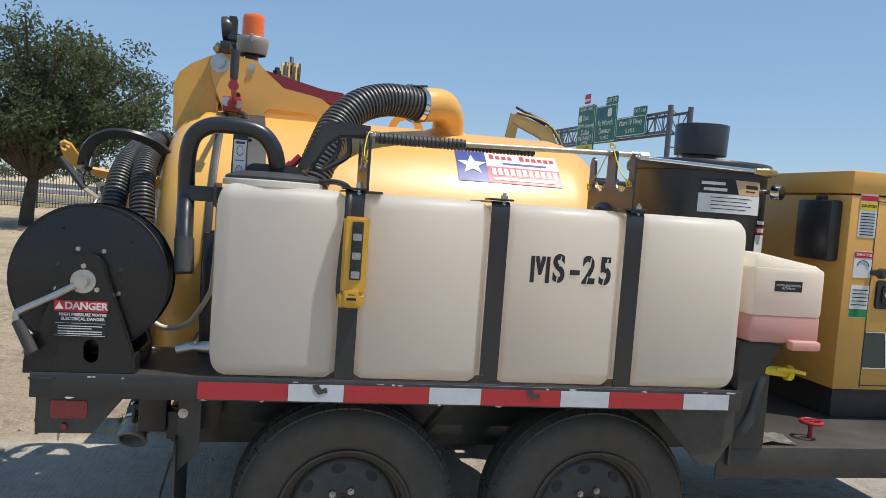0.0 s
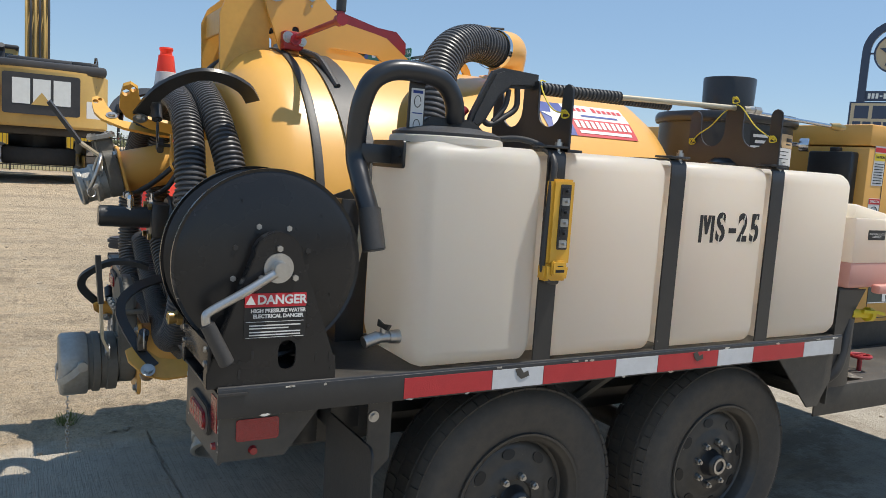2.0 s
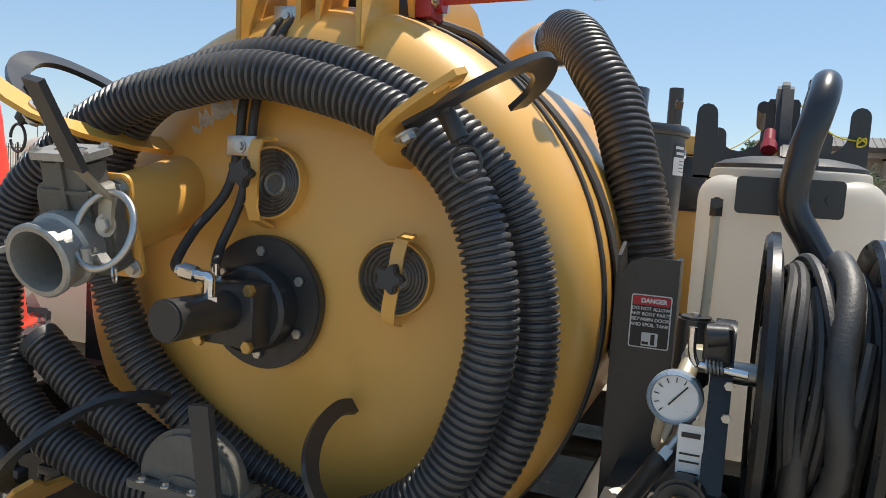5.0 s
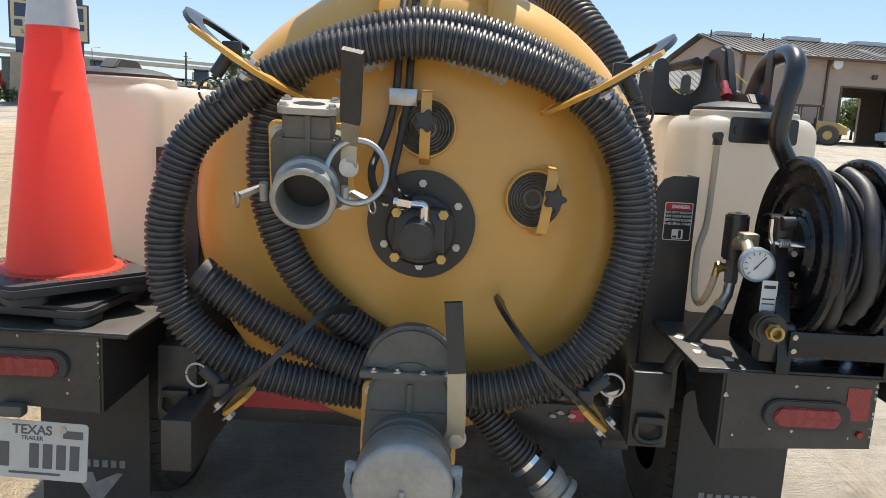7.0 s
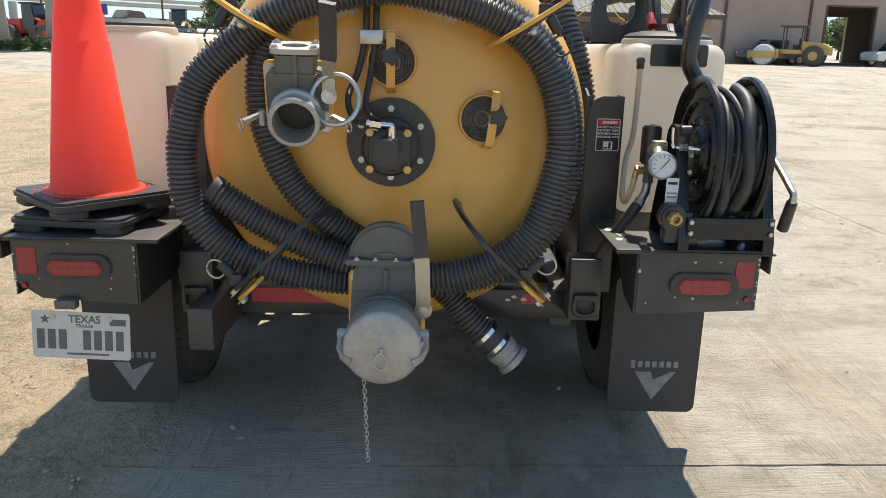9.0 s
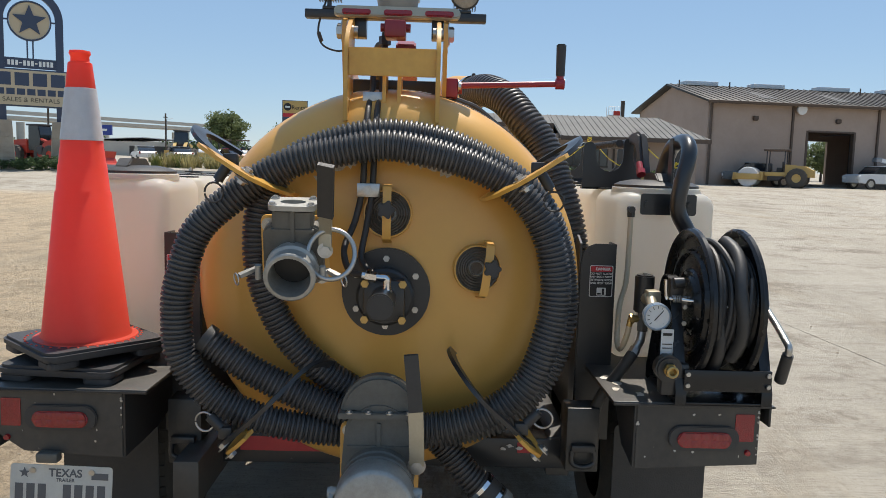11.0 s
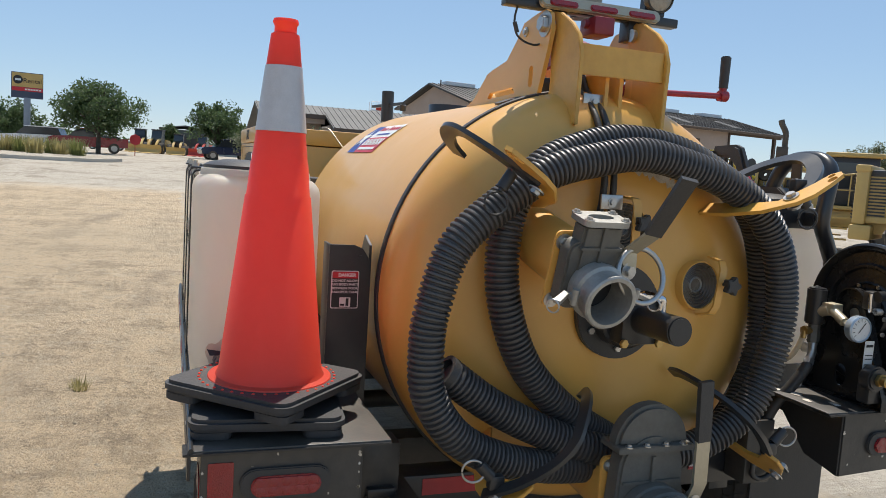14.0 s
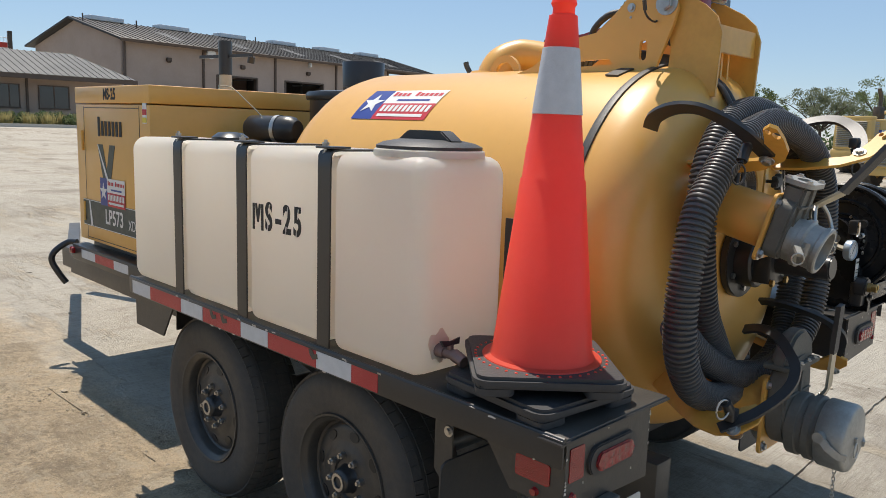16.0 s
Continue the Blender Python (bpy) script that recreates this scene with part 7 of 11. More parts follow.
# model panels and marks on both flanks
for sy in (-1, 1):
    y = sy * (EY + 0.0012)
    px_ = 3.70
    band = part("model_band", sheet(0.86, 0.165, face_y(px_, y, 0.975, sy), 0.003), LABEL_GREY, eg, "dark green-grey model band")
    part("band_edge", bars(face_y(px_, y, 0.975, sy), [(0, 0.079, 0.85, 0.004), (0, -0.079, 0.85, 0.004)]), LABEL_W, band)
    part("model_words", lettering("LP573", 0.125, face_y(px_ + (0.12 if sy < 0 else -0.05) * 1 - (0.30 if sy < 0 else 0.0), y, 0.972, sy) @ Matrix.Translation((0, 0, 0.002)), 0.0003, bold=0.002, squeeze=0.85), LABEL_W, band, "white model letters")
    part("model_words", lettering("XDT", 0.085, face_y(px_ + (0.16 if sy < 0 else -0.32), y, 0.955, sy) @ Matrix.Translation((0, 0, 0.002)), 0.0003, squeeze=0.8), LABEL_W, band)
    part("band_slash", plate([(-0.40, -0.075), (-0.37, -0.075), (-0.405, 0.075), (-0.42, 0.075)], 0.0008, face_y(px_, y, 0.975, sy) @ Matrix.Translation((0.09, 0, 0.002)), 0), LABEL_W, band)
    for k in range(7):
        part("maker_mark", bars(face_y(px_ - sy * 0.02, y, 1.50, sy), [(-0.155 + 0.052 * k, 0.01 if k == 0 else 0, 0.034, 0.115 if k == 0 else 0.085)]), INK, eg, "plain black block")
    part("maker_sign", plate([(-0.13, 0.12), (-0.05, 0.12), (0.0, -0.03), (0.05, 0.12), (0.13, 0.12), (0.04, -0.14), (-0.04, -0.14)], 0.001, face_y(px_ + sy * 0.04, y, 1.285, sy), 0), LABEL_GREY, eg, "grey-green folded ribbon mark")
    part("maker_sign", plate([(-0.128, 0.118), (-0.118, 0.118), (0.02, -0.08), (0.005, -0.13), (-0.02, -0.13), (-0.01, -0.08)], 0.001, face_y(px_ + sy * 0.04, y, 1.285, sy) @ Matrix.Translation((0, 0, 0.0016)), 0), LABEL_W, eg)
    part("unit_words", lettering("MS-25", 0.088, face_y(3.66, sy * (EY + 0.0052), 1.696, sy), 0.0003, bold=0.003, squeeze=0.8), INK, eg, "black stencilled MS-25")
flag_decal(eg, face_y(3.66, EY + 0.0035, 1.125, 1), 0.36, 0.165)
m = face_y(3.20, EY + 0.0012, 1.60, 1)
l4 = part("warning_label", sheet(0.052, 0.120, m, 0.003), LABEL_W, eg, "small warning label")
part("label_head", join(sheet(0.05, 0.03, m @ Matrix.Translation((0, 0.0, 0)), 0.002, 0.001, 0.0012)), LABEL_R, l4)
part("label_head", join(sheet(0.05, 0.028, m @ Matrix.Translation((0, -0.042, 0)), 0.002, 0.001, 0.0012)), LABEL_Y, l4)
part("exhaust", rod((4.40, -0.40, 1.70), (4.40, -0.40, 1.96), 0.046, segs=24), mat("pale_muffler", (0.55, 0.50, 0.38), 0.6, 0, (0.4, 0.36, 0.28), 20, 0.6), eg, "pale exhaust stub")
part("exhaust_guard", rod((4.40, -0.40, 1.90), (4.40, -0.40, 2.15), 0.049, segs=24, bevel=0.004), BLACK, eg, "black exhaust sleeve")
part("rain_cap_arm", join(sweep([Vector((4.115, -0.45, 2.04)), Vector((4.685, -0.35, 2.04))], 0, flat=(0.022, 0.022, (0, 0, 1))), rod((4.115, -0.45, 2.03), (4.125, -0.448, 1.985), 0.026, segs=14)), BLACK, eg, "black cross arm with a hanging knob")
part("rear_cap", join(rod((4.05, -0.25, 1.745), (4.05, -0.25, 1.757), 0.09, segs=24)), BLACK, eg)

# round black filter tub between tank and engine, with its drum
TC, TR = Vector((2.66, -0.31, 0)), 0.306


def tub_sheet(az, w, h, z, lift=0.0014, slant=0.0):
    """A label bent round the tub: its middle's bearing, width along the arc, height; slant leans its left edge."""
    bm = bmesh.new()
    n = 8
    cols = []
    for k in range(n + 1):
        u = (k / n - 0.5) * w
        a = radians(az) + u / TR
        top = h / 2
        low = -h / 2
        us = u + slant * (1 - k / n)
        a2 = radians(az) + us / TR
        cols.append([bm.verts.new((TC.x + (TR + lift) * math.cos(q), TC.y + (TR + lift) * math.sin(q), z + v)) for q, v in ((a, top), (a2, low))])
    for k in range(n):
        bm.faces.new((cols[k][1], cols[k + 1][1], cols[k + 1][0], cols[k][0]))
    return bm


fh = thing("filter_housing", "round black plastic filter tub with a drum on its lid", "filter housing", (2.66, -0.31, 0.66))
part("body", spin([(0.0, 1.10), (0.285, 1.10), (0.298, 1.14), (0.306, 1.45), (0.306, 1.700)], (TC.x, TC.y, 0), (0, 0, 1), 64), BLACK, fh, "black round body")
part("body_lid", spin([(0.306, 1.700), (0.322, 1.702), (0.327, 1.712), (0.327, 1.735), (0.318, 1.748), (0.26, 1.755), (0.0, 1.760)], (TC.x, TC.y, 0), (0, 0, 1), 64), BLACK, fh, "black lid with a rolled lip")
part("pedestal", box(2.50, 2.82, -0.46, -0.16, 0.66, 1.10, 0.004), BLACK_DUSTY, fh)
part("drum", spin([(0.0, 1.94), (0.120, 1.94), (0.122, 1.937), (0.118, 1.800), (0.112, 1.798), (0.085, 1.800)], (2.662, -0.312, -0.014), (0, 0, 1), 48), BLACK, fh, "black rain-cap drum")
part("drum_neck", rod((2.662, -0.312, 1.75), (2.662, -0.312, 1.80), 0.078, segs=36), BLACK, fh)
fl_ = part("backing_label", tub_sheet(-88, 0.315, 0.150, 1.595), LABEL_K, fh, "black, white and gold product label")
part("label_panel", tub_sheet(-88, 0.311, 0.082, 1.563, 0.0020), LABEL_W, fl_, "white panel")
part("label_panel", tub_sheet(-74, 0.150, 0.062, 1.636, 0.0022, 0.022), mat("label_tan", (0.62, 0.42, 0.22), 0.45, 0, (0.56, 0.37, 0.19), 12, 0.5), fl_, "tan panel")
for k, (q, w) in enumerate(((-106, 0.10), (-104, 0.10))):
    part("label_print", tub_sheet(q, w, 0.013, 1.648 - 0.026 * k, 0.0026), LABEL_W, fl_)
for k in range(4):
    part("label_print", tub_sheet(-89 - 2 * (k % 2), 0.20 - 0.03 * (k % 2), 0.0035, 1.588 - 0.016 * k, 0.0028), LABEL_K, fl_)
part("label_print", tub_sheet(-70, 0.080, 0.016, 1.642, 0.0030), LABEL_K, fl_)
part("label_print", tub_sheet(-72, 0.060, 0.005, 1.622, 0.0030), LABEL_K, fl_)
f2 = part("danger_label", tub_sheet(-47, 0.150, 0.190, 1.415), LABEL_K, fh, "black danger label with a red head")
part("label_head", tub_sheet(-47, 0.140, 0.032, 1.458, 0.0020), LABEL_R, f2)
part("label_print", tub_sheet(-47, 0.110, 0.018, 1.458, 0.0026), LABEL_W, f2)
part("label_print", tub_sheet(-47, 0.120, 0.016, 1.492, 0.0020), LABEL_W, f2)
part("label_panel", tub_sheet(-47, 0.140, 0.085, 1.395, 0.0020), LABEL_W, f2)
part("label_print", tub_sheet(-47, 0.110, 0.012, 1.335, 0.0020), LABEL_W, f2)
part("gauge", join(rod((2.86, -0.50, 1.632), (2.895, -0.565, 1.630), 0.010, segs=12), rod((2.892, -0.56, 1.630), (2.912, -0.597, 1.630), 0.032, segs=28, bevel=0.003)), CHROME, fh, "chrome gauge")
ac = thing("air_cleaner", "round black plastic air cleaner with a strap", "air cleaner", (2.75, 0.2, 1.4))
part("canister", spin([(0.0, -0.175), (0.06, -0.17), (0.074, -0.15), (0.077, 0.09), (0.072, 0.13), (0.052, 0.16), (0.0, 0.165)], (2.80, 0.20, 1.53), (-1.0, -0.35, 0), 36), BLACK, ac, "black plastic canister")
part("band", spin([(0.0780, -0.012), (0.0805, -0.012), (0.0805, 0.012), (0.0780, 0.012)], (2.765, 0.188, 1.53), (-1.0, -0.35, 0), 36, True), STEEL, ac)
part("stand", box(2.72, 2.87, 0.13, 0.27, 0.66, 1.455, 0.004), BLACK_DUSTY, ac)
part("hatch", join(box(2.45, 2.80, 0.42, 0.78, 0.66, 1.46, 0.01)), BLACK_DUSTY, ac)
part("wire", pipe([(2.86, 0.24, 1.60), (2.93, 0.28, 1.67), (3.02, 0.33, 1.75), (3.10, 0.36, 1.76)], 0.003, 6), BARE, ac)

# antifreeze tank
af = thing("antifreeze_tank", "cream plastic antifreeze tank with pink fluid showing low down", "fluid tank", (2.58, -1.0, 0.66))
part("body", box(2.44, 2.725, -1.172, -0.78, 1.155, 1.335, 0.016), POLY, af, "cream plastic body")
part("fluid_zone", box(2.442, 2.723, -1.170, -0.782, 1.060, 1.165, 0.014), POLY_RED, af, "pink fluid behind cream plastic")
part("shoulder", moved(box(-0.14, 0.14, -0.19, 0.19, -0.03, 0.03, 0.02), Matrix.Translation((2.575, -0.975, 1.335)) @ Matrix.Rotation(radians(9), 4, "Y")), POLY, af)
part("spout_foot", box(2.59, 2.71, -1.205, -1.165, 1.040, 1.075, 0.010), POLY_RED, af, "pink spout foot")
m = face_y(2.575, -1.1735, 1.268, -1)
s_ = part("label", sheet(0.11, 0.038, m, 0.002), LABEL_K, af, "black fluid label")
part("label_word", lettering("PROPYLENE GLYCOL\nANTIFREEZE", 0.0105, m @ Matrix.Translation((0, -0.002, 0.0012)), 0.0002), LABEL_W, s_)
part("stand", join(box(2.43, 2.56, -1.14, -0.82, 0.66, 1.058, 0.004), plate([(2.43, 0.80), (2.60, 1.05), (2.43, 1.05)], 0.008, axes((0, -1.14, 0), (1, 0, 0), (0, 0, 1)), 0.001)), BLACK, af)
part("drain_valve", join(rod((2.54, -1.13, 0.955), (2.62, -1.15, 0.95), 0.018, segs=14), rod((2.615, -1.15, 0.95), (2.635, -1.152, 0.949), 0.028, segs=20), sweep([Vector((2.57, -1.16, 0.965)), Vector((2.62, -1.18, 0.965)), Vector((2.67, -1.18, 0.955))], 0, flat=(0.02, 0.012, (0, 0, 1)))), LABEL_Y, af, "yellow drain valve")
part("drain_hose", pipe([(2.53, -1.13, 0.93), (2.50, -1.14, 0.80), (2.47, -1.14, 0.73), (2.44, -1.12, 0.69)], 0.022, 10), RUBBER, af)
# loose rag and valve wheel on the front deck
bm = bmesh.new()
gr = [[bm.verts.new((2.52 + 0.035 * i + 0.012 * noise.noise((i * 0.7, j * 0.9, 1)), -1.10 + 0.028 * j + 0.012 * noise.noise((i, j, 4)), 0.666 + 0.030 * abs(noise.noise((i * 0.8, j * 0.8, 7))))) for j in range(6)] for i in range(7)]
for i in range(6):
    for j in range(5):
        bm.faces.new((gr[i][j], gr[i + 1][j], gr[i + 1][j + 1], gr[i][j + 1]))
bmesh.ops.solidify(bm, geom=list(bm.faces), thickness=0.003)
solo("rag", bm, mat("dirty_rag", (0.45, 0.41, 0.36), 0.9, 0, (0.12, 0.11, 0.1), 30, 0.9), "crumpled dirty rag lying on a black deck", "rag", (2.6, -1.03, 0.663))
vw = thing("valve_wheel", "small red valve hand wheel on a black deck", "valve", (2.86, -1.0, 0.66))
part("wheel", pipe([(2.86 + 0.04 * math.cos(a), -1.0 + 0.04 * math.sin(a), 0.725) for a in [2 * math.pi * k / 12 for k in range(12)]], 0.008, 8, 3, True), RED_PAINT, vw, "red hand wheel")
part("stem", join(rod((2.86, -1.0, 0.66), (2.86, -1.0, 0.728), 0.010, segs=10), box(2.822, 2.898, -1.005, -0.995, 0.722, 0.730)), RED_PAINT, vw)


# ---- materials of the surroundings ----
MACHINE = mat("faded_yellow_paint", (0.58, 0.385, 0.12), 0.5, 0, (0.47, 0.31, 0.11), 1.2, 0.7, 0.1, 30, 0.1, (0.24, 0.16, 0.08), 5, 0.70)
MACHINE_DARK = mat("machine_black", (0.03, 0.031, 0.035), 0.5, 0, (0.07, 0.065, 0.06), 2, 0.6, 0.1, 30)
TRACK = mat("worn_track_steel", (0.06, 0.055, 0.05), 0.55, 0.5, (0.16, 0.13, 0.10), 3, 0.8, 0.3, 20)
STUCCO = mat("tan_stucco", (0.43, 0.335, 0.275), 0.9, 0, (0.37, 0.285, 0.23), 0.5, 0.8, 0.3, 14, spec=0.2)
STUCCO_TRIM = mat("brown_trim", (0.11, 0.075, 0.055), 0.7, 0, (0.08, 0.06, 0.045), 2, 0.6)
ROOF_DARK = mat("weathered_brown_roof_metal", (0.05, 0.047, 0.044), 0.55, 0.3, (0.075, 0.07, 0.064), 0.4, 0.8, spec=0.25)
ROOF_GREY = mat("grey_standing_seam_metal", (0.115, 0.113, 0.107), 0.65, 0.0, (0.09, 0.09, 0.086), 0.5, 0.7, spec=0.4)
SKYLIGHT = mat("white_skylight_plastic", (0.66, 0.68, 0.69), 0.4, 0, (0.56, 0.58, 0.59), 1, 0.6)
# the shade inside bays and doorways is put into this dark colour
ROOM_SHADE = mat("interior_shade_colour", (0.05, 0.045, 0.042), 0.9, 0, (0.09, 0.08, 0.07), 0.6, 0.7)
WINDOW = mat("dark_window_glass", (0.02, 0.024, 0.03), 0.08, 0, None, 1, 0.3, spec=0.8)
STONE = mat("cut_limestone", (0.42, 0.36, 0.28), 0.85, 0, (0.30, 0.25, 0.19), 1.4, 0.8, 0.5, 20)
SIGN_BLUE = mat("navy_sign_paint", (0.035, 0.055, 0.10), 0.45, 0, (0.05, 0.07, 0.12), 1, 0.5)
SIGN_TAN = mat("tan_sign_board", (0.55, 0.46, 0.31), 0.5, 0, (0.48, 0.40, 0.27), 1, 0.5)
SIGN_GREEN = mat("highway_sign_green", (0.0, 0.13, 0.085), 0.4, 0, (0.01, 0.115, 0.075), 1, 0.5)
SIGN_WHITE = mat("sign_white", (0.78, 0.80, 0.78), 0.4)
GALV = mat("galvanised_steel", (0.30, 0.32, 0.34), 0.5, 0.5, (0.22, 0.24, 0.26), 2, 0.6)
CONCRETE = mat("pale_concrete", (0.50, 0.47, 0.41), 0.85, 0, (0.42, 0.39, 0.34), 0.4, 0.7, 0.2, 10)
CAR_RED = mat("car_red", (0.26, 0.015, 0.02), 0.25, 0, None, 2, 0.3, coat=0.6)
CAR_BLUE = mat("car_dark_blue", (0.012, 0.022, 0.06), 0.25, 0, None, 2, 0.3, coat=0.6)
CAR_WHITE = mat("vehicle_white", (0.70, 0.71, 0.71), 0.3, 0, (0.6, 0.6, 0.6), 2, 0.4, coat=0.3)
CAR_GREY = mat("car_grey", (0.16, 0.17, 0.18), 0.3, 0, None, 2, 0.3, coat=0.5)
TRACTOR_RED = mat("tractor_red", (0.50, 0.045, 0.025), 0.4, 0, (0.4, 0.035, 0.02), 2, 0.5)
TRUCK_YELLOW = mat("truck_yellow", (0.80, 0.46, 0.02), 0.4, 0, (0.7, 0.40, 0.02), 2, 0.5)
BARK = mat("bark", (0.10, 0.08, 0.06), 0.95, 0, (0.055, 0.042, 0.032), 4, 0.9, 0.8, 12)


def leaf_material(name, a, b, dry=None):
    m = mat(name, a, 0.55, 0, b, 0.5, 0.9, spec=0.35)
    N, L = m.node_tree.nodes, m.node_tree.links
    p = N["Principled BSDF"]
    src = p.inputs["Base Color"].links[0].from_socket
    g = N.new("ShaderNodeNewGeometry")
    x = N.new("ShaderNodeMix")
    x.data_type, x.blend_type = "RGBA", "MULTIPLY"
    x.inputs[0].default_value = 1.0
    r = N.new("ShaderNodeValToRGB")
    r.color_ramp.elements[0].color, r.color_ramp.elements[1].color = (0.62, 0.65, 0.6, 1), (1.45, 1.4, 1.25, 1)
    L.new(g.outputs["Random Per Island"], r.inputs[0]), L.new(src, x.inputs[6]), L.new(r.outputs[0], x.inputs[7])
    L.new(x.outputs[2], p.inputs["Base Color"])
    return translucent(m, 0.3, [c * 1.6 for c in b])


LEAF_OAK = leaf_material("live_oak_leaves", (0.055, 0.075, 0.034), (0.085, 0.105, 0.05))
LEAF = leaf_material("tree_leaves", (0.05, 0.085, 0.034), (0.08, 0.12, 0.05))
LEAF_PALE = leaf_material("pale_tree_leaves", (0.105, 0.135, 0.055), (0.14, 0.17, 0.075))
LEAF_GREY = leaf_material("grey_green_leaves", (0.12, 0.14, 0.085), (0.16, 0.175, 0.11))
GRASS = leaf_material("dry_grass", (0.24, 0.22, 0.09), (0.34, 0.29, 0.14))
WEED = leaf_material("green_weeds", (0.10, 0.14, 0.035), (0.19, 0.19, 0.07))


def leaf_mesh(name, centres, radii, count, size, material, rng, flat=1.0, droop=0.0):
    """Many small folded leaves scattered about centres, as one mesh."""
    n = len(centres) * count
    c = np.repeat(np.array(centres, float), count, 0)
    r = np.repeat(np.array(radii, float), count)
    d = rng.normal(size=(n, 3))
    d /= np.linalg.norm(d, axis=1)[:, None]
    d *= (rng.random(n) ** 0.45 * r)[:, None]
    d[:, 2] *= flat
    p = c + d
    u = rng.normal(size=(n, 3))
    u[:, 2] -= droop
    u /= np.linalg.norm(u, axis=1)[:, None]
    w = np.cross(u, rng.normal(size=(n, 3)))
    w /= np.linalg.norm(w, axis=1)[:, None]
    nrm = np.cross(u, w)
    s = (size * (0.6 + 0.8 * rng.random(n)))[:, None]
    v = np.stack([p - u * s, p + w * s * 0.42 + nrm * s * 0.12, p + u * s, p - w * s * 0.42 + nrm * s * 0.12], 1).reshape(-1, 3)
    f = np.arange(n * 4).reshape(n, 4)
    f = np.concatenate([f[:, [0, 1, 2]], f[:, [0, 2, 3]]])
    me = bpy.data.meshes.new(name)
    me.from_pydata(v.tolist(), [], f.tolist())
    me.materials.append(material)
    return me


def tree(name, label, x, y, height, width, trunk_h, trunk_r, material, seed, clumps=60, count=60, leaf=0.16, lean=(0.0, 0.0), clump_r=0.7, group="", ragged=0.25):
    """A tapered trunk, forked limbs that end in clumps of leaves, and a crown with an uneven outline."""
    rng = np.random.default_rng(seed)
    z0 = gz(x, y)
    t = thing(name, label, "tree", (x, y, z0), group)
    fork = Vector((x + lean[0] * trunk_h, y + lean[1] * trunk_h, z0 + trunk_h))
    bm = sweep(curve([(x, y, z0 - 0.2), (x + lean[0] * trunk_h * 0.3, y + lean[1] * trunk_h * 0.3, z0 + trunk_h * 0.45), tuple(fork)], 5), [trunk_r * (1.25 - 0.45 * k / 10) for k in range(11)], 10)
    a, b = width / 2, (height - trunk_h * 0.75) / 2
    mid = Vector((x + lean[0] * height * 0.6, y + lean[1] * height * 0.6, z0 + trunk_h * 0.75 + b))
    centres, radii = [], []
    for k in range(clumps):
        th, cz = rng.random() * 2 * math.pi, rng.random() * 2 - 1
        rr = rng.random() ** 0.4 * (1 - ragged * rng.random())
        lump = 1 + 0.14 * math.sin(3 * th + seed) + 0.1 * math.sin(5 * th + 2 * cz + seed * 2)
        h = math.sqrt(1 - cz * cz)
        low = 0.85 if cz < 0 else 1.0
        q = mid + Vector((a * rr * h * math.cos(th) * lump, a * rr * h * math.sin(th) * lump, b * rr * cz * low))
        centres.append(tuple(q))
        radii.append(clump_r * (0.6 + 0.7 * rng.random()))
        if k % 3 == 0:
            m1 = fork.lerp(q, 0.5) + Vector((0, 0, 0.1 * b))
            br = sweep(curve([tuple(fork), tuple(m1), tuple(q)], 4), [trunk_r * 0.5 * (1 - 0.105 * j) + 0.008 for j in range(9)], 5)
            bm = join(bm, br)
    part("trunk", bm, BARK, t, "forked grey-brown trunk and limbs")
    me = leaf_mesh("crown", [tuple(Vector(c) - Vector((x, y, z0))) for c in centres], radii, count, leaf, material, rng, 0.8)
    ob = new("crown", me)
    ob.parent = t
    tagged(ob, "uneven leafy crown")
    return t


def local(M):
    """A part() that lays its mesh by M."""
    def place(name, bm, material, parent, label="", smooth=40):
        return part(name, moved(bm, M), material, parent, label, smooth)
    return place


def prism(outline, y0, y1, bevel=0.0):
    """An outline of (x, z) drawn out across y."""
    return plate(outline, y1 - y0, axes((0, (y0 + y1) / 2, 0), (1, 0, 0), (0, 0, 1)), bevel)


